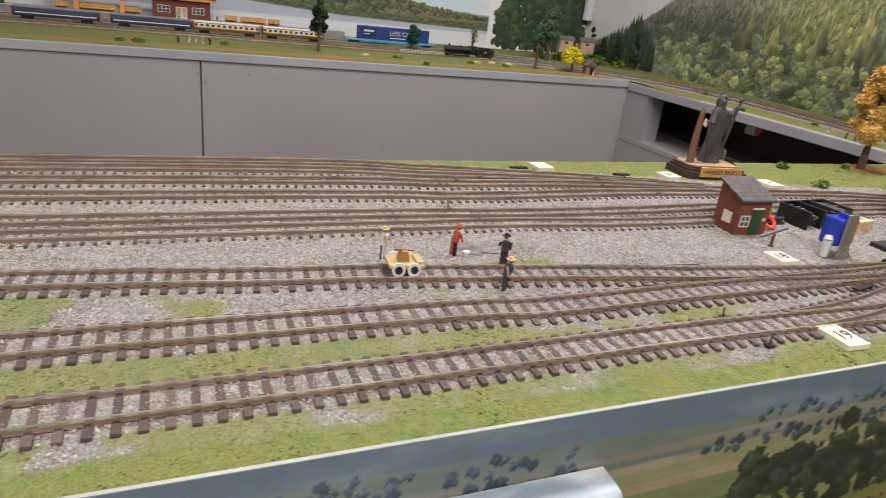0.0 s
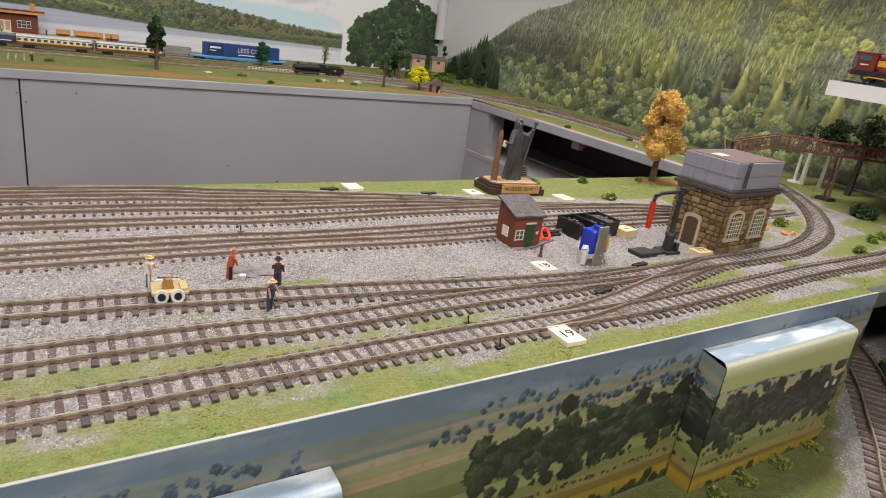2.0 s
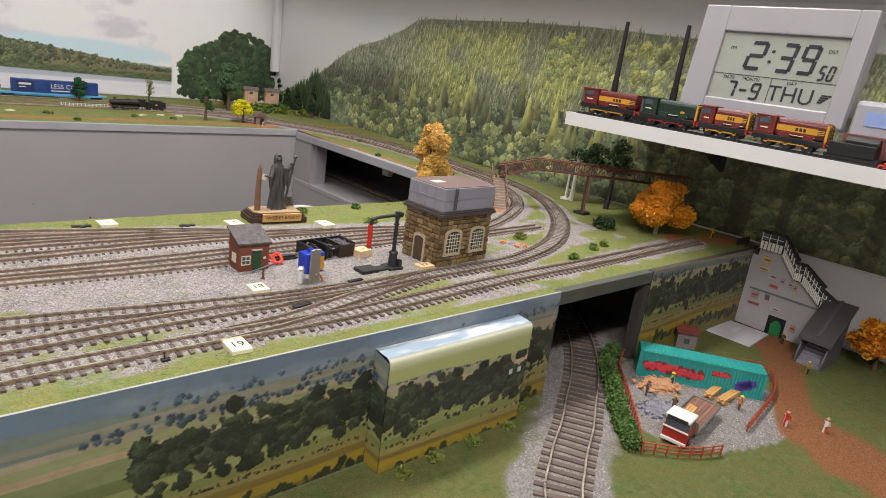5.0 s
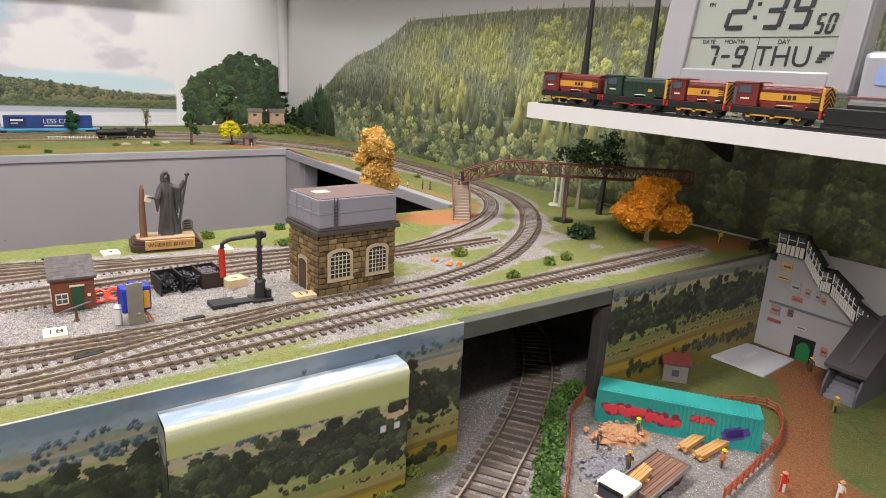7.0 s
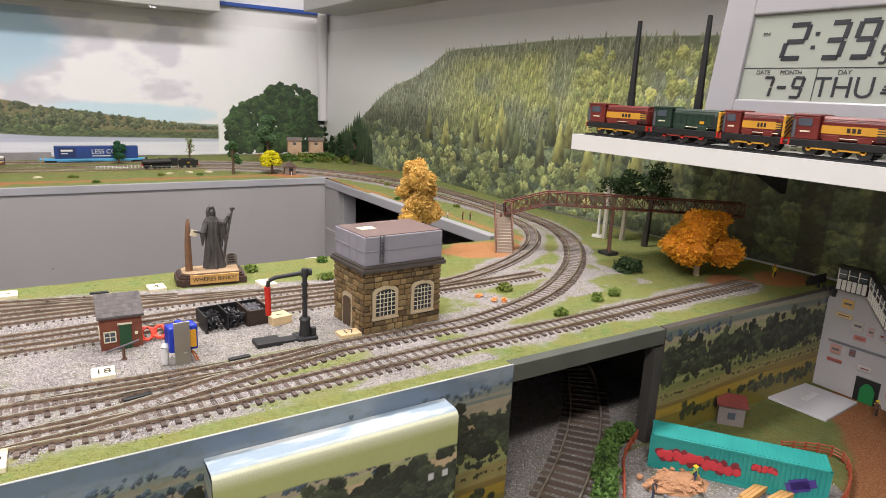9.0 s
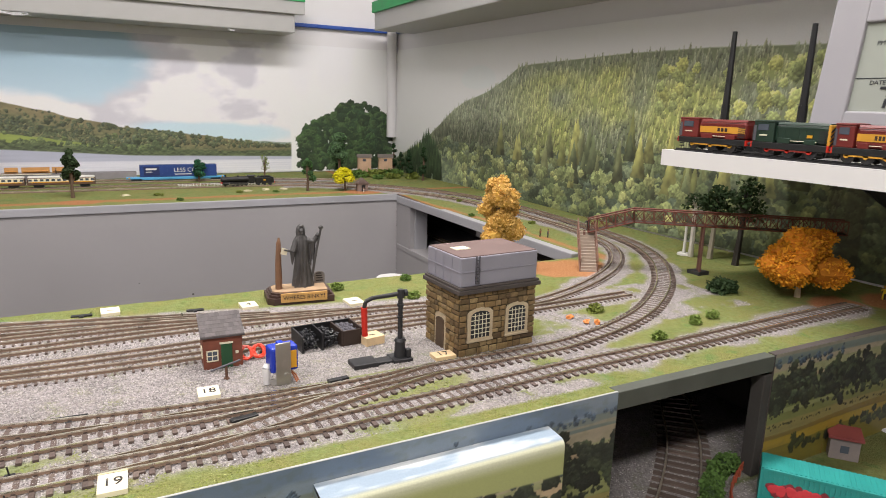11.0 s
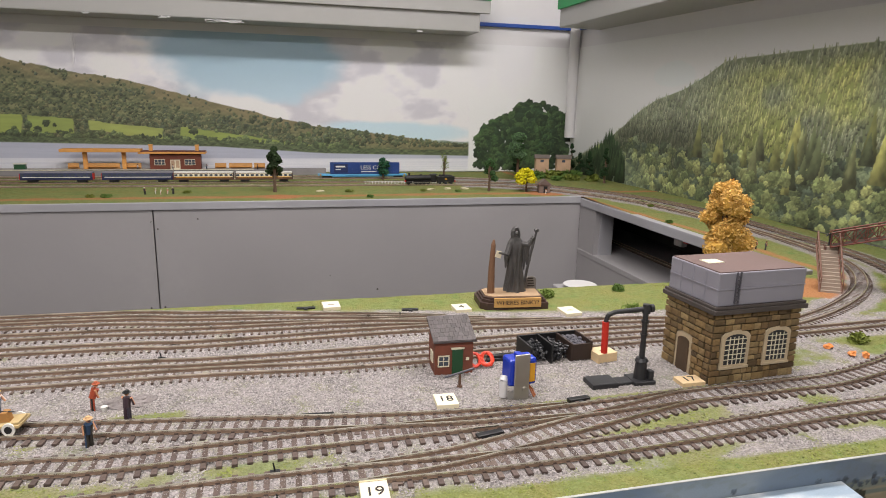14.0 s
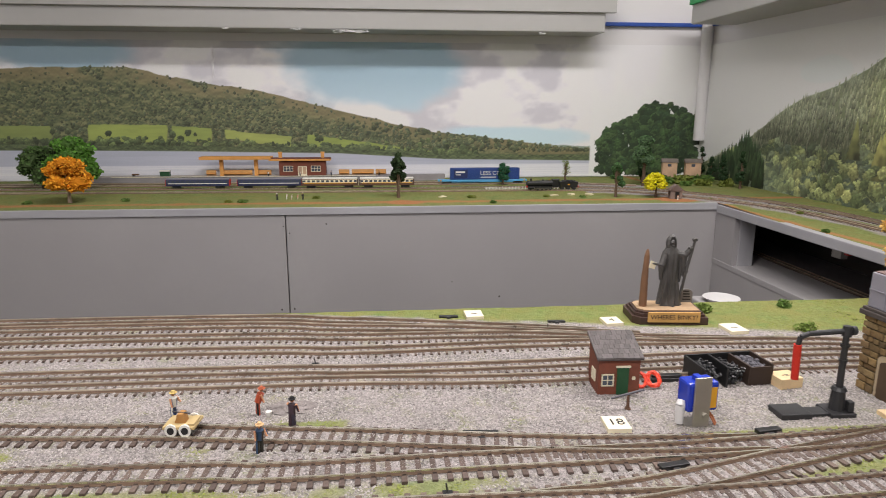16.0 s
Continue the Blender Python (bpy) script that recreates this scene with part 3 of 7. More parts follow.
    img = over(img, ramp01(base - 0.012 - z, 0, 0.003), over(np.ones(x.shape + (3,)) * ink("aeb0bd"), fbm(x * 6, z * 160, 17), ink("9a9eae")))
    img = over(img, ramp01(0.052 - z, 0, 0.002), over(np.ones(x.shape + (3,)) * ink("d6d5d9"), fbm(x * 5, z * 300, 19), ink("b9bac4")))
    paper = over(np.ones(x.shape + (3,)) * ink("cfced1"), ramp01(fbm(x * 7, z * 1.5, 25, 3), 0.4, 0.65), ink("dad9db"))
    img = over(img, ramp01(x, 0.243, 0.249), paper)
    # the dark wood in the corner
    r = np.random.RandomState(5)
    px, pz = r.uniform(0.268, 0.592, 900), r.uniform(0.02, 0.25, 900)
    rad = r.uniform(0.007, 0.017, 900)
    roof = np.interp(px, [0.268, 0.275, 0.302, 0.358, 0.391, 0.413, 0.46, 0.51, 0.571, 0.594], [0.05, 0.124, 0.166, 0.193, 0.207, 0.232, 0.243, 0.228, 0.198, 0.18])
    spots = sorted(((a, b, c) for a, b, c, t in zip(px, pz, rad, roof) if b + 0.8 * c < t), key=lambda q: -q[1])
    return stamp_crowns(img, x, z, spots, 3, [ink("283a26"), ink("334829"), ink("223220"), ink("3a4d2e")])


SIDE_RIDGE = ([-1, 0.12, 0.31, 0.42, 0.5, 0.664, 0.8, 0.847, 0.899, 0.977, 1.089, 1.15, 1.2, 1.24, 1.33, 1.535], [0.33, 0.336, 0.342, 0.342, 0.342, 0.337, 0.333, 0.328, 0.301, 0.271, 0.244, 0.219, 0.19, 0.166, 0.121, 0.05])


def paint_side(u, v):
    s, z = u * 2.05, 0.004 + v * 0.393
    y = 1.535 - s
    img = over(np.ones(s.shape + (3,)) * ink("d3d3d8"), ramp01(fbm(s * 5, z * 9, 31, 4), 0.45, 0.7) * 0.5, ink("bfc2cb"))
    blue = np.exp(-((y - 1.02) / 0.13) ** 2 - ((z - 0.30) / 0.05) ** 2) + 0.6 * np.exp(-((y - 0.42) / 0.12) ** 2 - ((z - 0.37) / 0.02) ** 2)
    img = over(img, ramp01(blue + 0.5 * (fbm(s * 9, z * 14, 32, 4) - 0.5), 0.35, 0.8), ink("a3bbd3"))
    hill = np.interp(y, *SIDE_RIDGE) - z
    img = over(img, ramp01(hill, 0.004, 0.008), ink("4b523b"))
    r = np.random.RandomState(9)
    n = 8200
    yy = r.uniform(-0.5, 1.48, n)
    top = np.interp(yy, *SIDE_RIDGE)
    zz = top * (0.22 + 0.78 * r.rand(n) ** 0.75) - 0.016
    spots = sorted(zip(1.535 - yy, zz, r.uniform(0.012, 0.023, n)), key=lambda q: -q[1])
    img = stamp_firs(img, s, z, spots, 3, [ink("717760"), ink("7c8068"), ink("888a6e"), ink("646b56"), ink("81856f"), ink("797f66")])
    img = over(img, 0.22 * ramp01(hill, 0, 0.004) * ramp01(z, 0.12, 0.26), ink("a0a590"))
    # duller hollow low on the far slope, sunnier slope beyond
    hollow = ramp01(s, 0.22, 0.34) * ramp01(0.85 - s, 0, 0.3) * ramp01(0.21 - z + 0.05 * (fbm(s * 9, z * 9, 52) - 0.5), 0, 0.07)
    img = img * (1 - 0.30 * hollow[..., None])
    glow = ramp01(fbm(s * 6, z * 8, 51, 3), 0.40, 0.66) * ramp01(s, 0.55, 0.9) * ramp01(z, 0.07, 0.14) * ramp01(hill, 0.01, 0.05)
    img = img * (1 + glow[..., None] * (np.array((1.24, 1.22, 0.92)) - 1))
    # broad-leaved wood along the foot of the slope, tall conifers standing in it
    n = 1700
    cs = r.uniform(0.16, 2.05, n)
    cz = r.uniform(0.0, 1.0, n) * np.interp(cs, [0.2, 0.35, 0.8, 1.3, 2.05], [0.09, 0.125, 0.12, 0.16, 0.16])
    spots = sorted(zip(cs, cz, r.uniform(0.008, 0.021, n)), key=lambda q: -q[1])
    img = stamp_crowns(img, s, z, spots, 6, [ink("3c432e"), ink("495038"), ink("30372a"), ink("5e6443"), ink("686d48"), ink("525a46"), ink("384036")])
    big = sorted(zip(r.uniform(0.62, 1.45, 46), r.uniform(0.055, 0.15, 46), r.uniform(0.055, 0.095, 46)), key=lambda q: -q[1])
    img = stamp_firs(img, s, z, big, 4, [ink("7c7f4c"), ink("8d8c54"), ink("5e6648"), ink("6f7350"), ink("979458")])
    n = 130
    spots = sorted(zip(r.uniform(0.30, 1.5, n), r.uniform(0.02, 0.095, n), r.uniform(0.007, 0.017, n)), key=lambda q: -q[1])
    img = stamp_crowns(img, s, z, spots, 7, [ink("6f764e"), ink("5e6643"), ink("485137"), ink("7a7d52")])
    spots = [(a, b, c) for a, b, c in zip(r.uniform(1.12, 1.5, 90), r.uniform(0.22, 0.315, 90), r.uniform(0.006, 0.014, 90))]
    img = stamp_crowns(img, s, z, spots, 7, [ink("97995c"), ink("848a58"), ink("70774e")])
    # the shelf's shade painted into the inks below it, with dark trunks
    shelf_shade = ramp01(s, 1.2, 1.5) * ramp01(0.17 - z, 0, 0.05)
    img = over(img, shelf_shade * 0.35, foliage(s, z, ink("2c3023"), ink("454a33"), ink("5f6445"), 45, 33))
    trunk = ramp01(fbm(s * 30, z * 1.5, 35, 2), 0.6, 0.68) * shelf_shade
    img = over(img, trunk * 0.5, ink("23211a"))
    mist = ramp01(s, 0.16, 0.26) * ramp01(0.56 - s, 0, 0.25) * ramp01(0.12 - z, 0, 0.07)
    img = over(img, mist * 0.45, ink("6f7a70"))
    n = 420
    cs, cz = r.uniform(0.06, 0.33, n), r.uniform(0.0, 0.15, n)
    spots = sorted(((a, b, c) for a, b, c in zip(cs, cz, r.uniform(0.035, 0.06, n)) if b + c < np.interp(a, [0.06, 0.13, 0.245, 0.3, 0.34], [0.06, 0.10, 0.168, 0.125, 0.08])), key=lambda q: -q[1])
    return stamp_firs(img, s, z, spots, 8, [ink("233320"), ink("2c3d26"), ink("33432a")])


def place_back(u, v):
    return np.stack([BACK_X0 + u * BACK_W, 1.532 + 0 * u, 0.012 + v * 0.385], -1)


def place_side(u, v):
    y = 1.531 - u * 2.05
    return np.stack([wall_x(y) - 0.004, y, 0.004 + v * 0.393], -1)


sheet("backdrop_lake", place_back, 1250, 210, paint_back, SHEET, "printed backdrop of a lake, fields and wooded hills under cloud", 1.35)
sheet("backdrop_forest", place_side, 1480, 250, paint_side, SHEET, "printed backdrop of a steep conifer forest under pale sky", 2.25)


def paint_fields(x, z, seed):
    """Hazy farmland: blue distance, pale fields, dark tree belts, an ochre crop below. z runs from 0 at the top downwards."""
    roll = 0.016 * (fbm(x * 2.2, x * 0, seed + 9) - 0.5)
    d = -z + roll
    one = np.ones(x.shape + (3,))
    img = over(one * ink("6f8095"), ramp01(fbm(x * 12, z * 45, seed + 1), 0.42, 0.6) * 0.8, ink("8f9ca8"))
    bands = ((0.016, "8a958f"), (0.022, "a39d8c"), (0.029, "7f8c86"), (0.034, "b3a68e"), (0.042, "a8a97c"), (0.050, "c9b08e"), (0.056, "8f9866"), (0.070, "7b8550"), (0.080, "a0a56a"), (0.090, "8a8f52"), (0.098, "a3965a"), (0.106, "8d7738"), (0.116, "b0942f"), (0.125, "8a7c2c"))
    for k, (depth, c) in enumerate(bands):
        tilt = 0.012 * (fbm(x * 3.2 + k * 3, x * 0 + k, seed + k, 2) - 0.5)
        img = over(img, ramp01(d - depth + tilt, 0, 0.0007), over(one * ink(c), fbm(x * 9 + k, z * 160, seed + 5, 3), ink(c) * 0.84))
    img = over(img, ramp01(fbm(x * 150, z * 260, seed + 4, 3), 0.5, 0.75) * 0.15, ink("5d6242"))
    r = np.random.RandomState(seed + 3)
    span = (x.min() - 0.01, x.max() + 0.01)
    width = span[1] - span[0]
    # belts: depth, spread, crowns to the metre, sizes, gap threshold, tones
    for k, (depth, spread, dense, lo, hi, gap, tones) in enumerate(((0.020, 0.003, 220, 0.0016, 0.0034, 0.50, ("5b6c80", "68788a", "4f6074")), (0.034, 0.003, 380, 0.0016, 0.0036, 0.46, ("46566a", "53626e", "3b4a5a")), (0.046, 0.002, 120, 0.0014, 0.003, 0.52, ("475443", "3c4a3c")), (0.064, 0.0100, 1500, 0.0036, 0.0088, 0.22, ("272c26", "353c2f", "20241f", "434c38")), (0.088, 0.0015, 200, 0.0012, 0.003, 0.45, ("39402e", "2f3527")), (0.101, 0.0010, 420, 0.0009, 0.0016, 0.30, ("4a4426", "3c3a22")), (0.128, 0.0040, 300, 0.0022, 0.006, 0.42, ("353c22", "474d28", "2b3020")))):
        n = int(width * dense) + 2
        cx = r.uniform(*span, n)
        cd = depth + r.normal(0, spread, n) - 0.016 * (fbm(cx * 2.2, cx * 0, seed + 9) - 0.5)
        keep = fbm(cx * 7 + k * 5, cx * 0 + k, seed + 6, 3) > gap
        spots = sorted(((a, -b, c) for a, b, c, q in zip(cx, cd, r.uniform(lo, hi, n), keep) if q), key=lambda q: -q[1])
        img = stamp_crowns(img, x, z, spots, seed + k, [ink(c) for c in tones])
    return img


def fascia_sheet(name, x0, x1, seed, y, depth=0.13, yend=None, drop=0.0, label="printed farmland sheet on the front fascia board"):
    yend = y if yend is None else yend
    nu, nv = int((x1 - x0) / 0.0010), int(depth / 0.0010)
    return sheet(name, lambda u, v: np.stack([x0 + u * (x1 - x0), y + (yend - y) * u, -depth + 0.0015 + v * depth], -1), nu, nv, lambda u, v: paint_fields(x0 + u * (x1 - x0), (v - 1) * depth - drop, seed), SHEET_GLOSS, label, 0.85)


fascia_sheet("fascia_print_left", -1.15, 0.0862, 11, FRONT - 0.0035)
fascia_sheet("fascia_print_right", 0.2872, 0.64, 17, FRONT - 0.003, drop=0.022, label="printed farmland sheet beside the tunnel mouth")
structure("fascia_front_left", B((-1.5, FRONT - 0.003, -0.16, 0.0864, FRONT - 0.0012, 0.0016)), plain("cut_board", rgb("a9aaa6"), 0.6, vary=0.25, scale=60), "white-edged front fascia board", "panel")
structure("fascia_front_right", B((0.2875, FRONT - 0.0024, LOW, 0.64, FRONT + 0.006, 0.0012)), DARK, "front fascia board beside the tunnel", "panel")


def boxed_ledge(name, x0, x1, y0, y1, top, seed):
    """A box standing proud of the fascia, papered over its rounded top and ends."""
    prof = [(y1, top + 0.001)] + [(y0 + 0.006 - 0.006 * math.sin(a), top - 0.006 + 0.006 * math.cos(a)) for a in np.linspace(0, math.pi / 2, 8)] + [(y0, LOW - 0.004)]
    seg = np.r_[0, np.cumsum([math.dist(a, b) for a, b in zip(prof, prof[1:])])]
    py, pz = np.array([p[0] for p in prof]), np.array([p[1] for p in prof])
    nv = int(seg[-1] / 0.0009)

    def place(u, v):
        s = (1 - v) * seg[-1]
        return np.stack([x0 + u * (x1 - x0), np.interp(s, seg, py), np.interp(s, seg, pz)], -1)

    def paint(u, v):
        s = (1 - v) * seg[-1]
        x, z = x0 + u * (x1 - x0), np.interp(s, seg, pz)
        img = paint_fields(x, np.where(s < 0.022, -0.004, z), seed)
        cloud = over(np.ones(x.shape + (3,)) * ink("8fa0b0"), ramp01(fbm(x * 20, s * 70, seed + 2), 0.38, 0.6), ink("d5d9da"))
        img = over(img, ramp01(0.020 - s, 0, 0.003), cloud)
        # gloss highlight of the rounded edge painted as a pale band, green field below
        img = over(img, ramp01(s, 0.018, 0.021) * ramp01(0.046 + 0.012 * (fbm(x * 9, s * 0, seed) - 0.5) - s, 0, 0.002), over(np.ones(x.shape + (3,)) * ink("cfd0b4"), ramp01(s, 0.024, 0.034), ink("a7ab72")))
        for hx in (x0 + (x1 - x0) * 0.875, x0 + (x1 - x0) * 0.945):
            gable = ramp01(0.0030 - abs(x - hx), 0, 0.0008) * ramp01(s, 0.0665, 0.068) * ramp01(0.0735 - s, 0, 0.0008)
            img = over(img, gable * (x1 - x0 < 0.3), ink("c4c4c8"))
        return img

    tagged(sheet(name, place, int((x1 - x0) / 0.0009), nv, paint, SHEET_GLOSS, "papered box ledge standing proud of the front fascia", 1.0), "", "ledge")
    for k, xe in enumerate((x0, x1)):
        sgn = -1 if k == 0 else 1
        w = y1 - y0 - 0.001
        sheet(name + "_end", lambda u, v: np.stack([xe + 0 * u + sgn * 0.0004, y0 + 0.0005 + u * w, LOW + v * (top - LOW - 0.004 * (1 - u))], -1), 22, 90, lambda u, v: paint_fields(xe + u * w * 0.4, top + (v - 1) * (top - LOW), seed), SHEET_GLOSS, "papered end of the box ledge")


boxed_ledge("ledge_near", -0.172, 0.015, -0.148, FRONT - 0.004, -0.014, 23)
boxed_ledge("ledge_far", -0.95, -0.464, -0.143, FRONT - 0.004, -0.030, 29)

# ---- tracks ----


def sweep(line, dirs, offset, w, z0, z1, zs):
    """One rail: a narrow bar beside the line."""
    nrm = np.stack([-dirs[:, 1], dirs[:, 0]], 1)
    c = line + nrm * offset
    verts, faces = [], []
    for p, n, z in zip(c, nrm, zs):
        for k, h in ((-0.5, z0), (0.5, z0), (0.5, z1), (-0.5, z1)):
            verts.append((p[0] + n[0] * w * k, p[1] + n[1] * w * k, z + h))
    for i in range(len(c) - 1):
        a, b = 4 * i, 4 * i + 4
        for k in range(4):
            faces.append((a + k, a + (k + 1) % 4, b + (k + 1) % 4, b + k))
    faces += [(3, 2, 1, 0), tuple(len(verts) - 4 + k for k in range(4))]
    return verts, faces


NEAR_SLEEPERS = []


def track(name, gauge, points, height, near=None, steel=None):
    t = thing("railway_track", "model railway track with brown rails on dark sleepers", "track", group="tracks of the layout")
    line, dirs = smooth_line(points, 0.006)
    zs = height(line[:, 0], line[:, 1])
    wide = gauge > 0.03
    for side in (-0.5, 0.5):
        v, f = sweep(line, dirs, side * gauge, 0.0009 if not wide else 0.0015, 0.0018, 0.0036 if not wide else 0.0056, zs)
        rail = raw("rail", v, f, RAIL_SIDE, t)
        v, f = sweep(line, dirs, side * gauge, 0.0011 if not wide else 0.0018, 0.0036 if not wide else 0.0056, 0.0046 if not wide else 0.0061, zs)
        raw("rail_head", v, f, steel or RAIL_STEEL, rail)
        v, f = sweep(line, dirs, side * gauge, 0.0019, 0.0016, 0.0021, zs)
        raw("rail_foot", v, f, RAIL_SIDE, rail)
    pitch = 0.0128 if gauge > 0.03 else 0.0092 if gauge > 0.015 else 0.0070
    line, dirs = smooth_line(points, pitch)
    verts, faces = [], []
    L, W = gauge * (0.93 if gauge < 0.03 else 0.80), 0.0030 if gauge > 0.03 else 0.0018 if gauge > 0.015 else 0.0010
    for p, d in zip(line, dirs):
        z = float(height(np.array([p[0]]), np.array([p[1]]))[0])
        if near and near[0] < p[0] < near[1] and p[1] < 0.3:
            NEAR_SLEEPERS.append((t, p[0], p[1], z, math.atan2(d[1], d[0]), L, W))
            continue
        n, b = np.array([-d[1], d[0]]), len(verts)
        for zz in (-0.0006, 0.0017):
            for a, c in ((-1, -1), (1, -1), (1, 1), (-1, 1)):
                q = p + d * W * a + n * L * c
                verts.append((q[0], q[1], z + zz))
        faces += [(b + 4, b + 5, b + 6, b + 7)] + [(b + k, b + (k + 1) % 4, b + 4 + (k + 1) % 4, b + 4 + k) for k in range(4)]
    if verts:
        tagged(raw("sleeper_bed", verts, faces, SLEEPERS, t), kind="stuff")
    return t


for key, (gauge, points) in PLAN.items():
    near = {"siding_front": (-0.72, 0.2), "main_front": (-0.72, 0.2), "yard_lead": (-0.72, -0.12)}.get(key)
    track(key, gauge, points, ground_height, near, RAIL_STEEL if gauge > 0.015 else RAIL_DARK)
for key, (gauge, points) in PLAN_LOW.items():
    zl = LOW if key == "tunnel" else -0.116
    track(key, gauge, points, lambda x, y: zl + 0.0 * x, None, RAIL_DARK)

# ---- loose ballast and turf ----


def scatter(name, patches, plan, lower, count, want, mat, height, seed, label, category, blade):
    r = np.random.RandomState(seed)
    verts, faces = [], []
    for (x0, x1, y0, y1), share in patches:
        n = int(count * share)
        x, y = r.uniform(x0, x1, n), r.uniform(y0, y1, n)
        g, e, packed = masks(plan, x, y, lower)
        keep = (g > r.uniform(0.3, 0.9, n)) & (e < 0.4) if want == "grass" else (g < 0.5) & (e < 0.5)
        x, y = x[keep], y[keep]
        z = height(x, y) + packed[keep]
        for px, py, pz in zip(x, y, z):
            b = len(verts)
            if blade:
                h, a, w = r.uniform(0.0003, 0.0008), r.uniform(0, 6.28), r.uniform(0.0005, 0.0011)
                lx, ly = 0.0018 * math.sin(a) + r.normal(0, 0.0005), -0.0018 * math.cos(a) + r.normal(0, 0.0005)
                verts += [(px - w * math.cos(a), py - w * math.sin(a), pz - 0.0003), (px + w * math.cos(a), py + w * math.sin(a), pz - 0.0003), (px + lx, py + ly, pz + h)]
                faces.append((b, b + 1, b + 2))
            else:
                s = r.uniform(0.0005, 0.0010)
                j = r.uniform(0.6, 1.4, 6) * s
                verts += [(px - j[0], py + r.uniform(-.3, .3) * s, pz), (px, py - j[1], pz), (px + j[2], py, pz), (px, py + j[3], pz), (px, py, pz + j[4] * 0.9)]
                faces += [(b, b + 1, b + 4), (b + 1, b + 2, b + 4), (b + 2, b + 3, b + 4), (b + 3, b, b + 4)]
    return tagged(raw(name, verts, faces, mat), label, category, "", "stuff")


YARD = [((-0.75, 0.12, -0.115, 0.15), 0.72), ((-0.9, 0.1, 0.13, 0.27), 0.13), ((0.1, 0.55, -0.12, 0.2), 0.15)]
scatter("ballast", YARD, PLAN, False, 160000, "stone", STONE_CHIPS, ground_height, 2, "loose grey ballast chippings between the tracks", "ballast", False)
scatter("grass", [((-0.75, 0.12, -0.122, 0.10), 0.5), ((-0.7, 0.35, 0.1, 0.285), 0.2), ((0.1, 0.66, -0.122, 0.28), 0.3)], PLAN, False, 80000, "grass", TURF, ground_height, 4, "short yellow-green flock grass beside the tracks", "grass", True)
scatter("ballast_lower", [((-0.05, 0.45, -0.42, -0.05), 1.0)], PLAN_LOW, True, 16000, "stone", STONE_CHIPS, lambda x, y: LOW + 0 * x, 6, "loose grey ballast on the lower level", "ballast", False)

# ---- paints for the things ----
def paint(h, rough=0.55, **kw):
    return plain("paint_" + h, rgb(h), rough, **{"vary": 0.15, "scale": 150, "bump": 0.1, **kw})


BLACK = paint("1d1d1e", 0.42)
IRON = paint("2b2b2d", 0.5)
GREY = paint("7e7d86", 0.55)
DGREY = paint("55535a", 0.6)
MAROON = paint("6a2622", 0.4)
YELLOW = paint("d39a2a", 0.4)
RED = paint("c22a1c", 0.45)
GREEN = paint("1f4a2c", 0.5)
LOCO_GREEN = paint("22352a", 0.4)
CREAM = paint("ddd6bd", 0.5)
BROWN = paint("5e4332", 0.6)
DBROWN = paint("33261f", 0.6)
TIMBER = plain("pale_timber", rgb("c99a5e"), 0.65, vary=0.25, scale=90)
CARD = plain("cream_card", rgb("e6dcc0"), 0.7, vary=0.06, scale=60)
BRICK_RED = plain("red_brick_print", rgb("74402f"), 0.7, vary=0.25, scale=400)
RUST = plain("rust_red_girder", rgb("6b3a30"), 0.65, vary=0.3, scale=200)
SLATE = plain("slate", rgb("4a4342"), 0.6, vary=0.2, scale=300)
SLATES = varied("slate_pieces", rgb("443d3d"), rgb("544c4c"), rgb("5f5757"), rgb("4b4342"), rough=0.6, scale=500)
TANK = plain("tank_grey", rgb("8c8a94"), 0.55, vary=0.08, scale=60)
TANK_LID = plain("tank_lid", rgb("6f5b57"), 0.6, vary=0.15, scale=60)
MORTAR = plain("mortar", rgb("645742"), 0.85, vary=0.2, scale=300)
STONE = varied("rough_stone", rgb("5f4c34"), rgb("94784e"), rgb("7a6244"), rgb("b39a6c"), rgb("4d3d2a"), rgb("a08558"), rgb("6f5638"), rough=0.85, scale=350, dist=0.0008)
PALE_STONE = plain("pale_dressed_stone", rgb("b5a488"), 0.75, vary=0.15, scale=250)
TOWER_PANE = plain("black_pane", rgb("24262b"), 0.3, vary=0.1, bump=0)
GLASS_DARK = plain("dark_pane", rgb("4c525c"), 0.12, vary=0.1, bump=0)
COAL = plain("coal", rgb("232326"), 0.35, vary=0.4, scale=300, island=True)
STEEL = plain("brushed_steel", rgb("b5b0a8"), 0.35, metal=0.8, vary=0.1, scale=200)
BLUE = plain("blue_plastic", rgb("2038a8"), 0.25, vary=0.08, scale=60, bump=0.05)
ORANGE = plain("orange_cord", rgb("e2452a"), 0.5, vary=0.1)
SKIN = paint("c08a68", 0.6)
BARK = plain("bark", rgb("5f4c3c"), 0.9, vary=0.3, scale=250, bump=0.6)


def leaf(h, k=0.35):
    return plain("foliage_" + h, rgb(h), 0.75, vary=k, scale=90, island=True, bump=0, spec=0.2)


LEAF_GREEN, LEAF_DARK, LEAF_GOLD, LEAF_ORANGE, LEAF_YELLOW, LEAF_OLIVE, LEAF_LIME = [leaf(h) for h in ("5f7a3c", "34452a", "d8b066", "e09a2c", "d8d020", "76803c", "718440")]


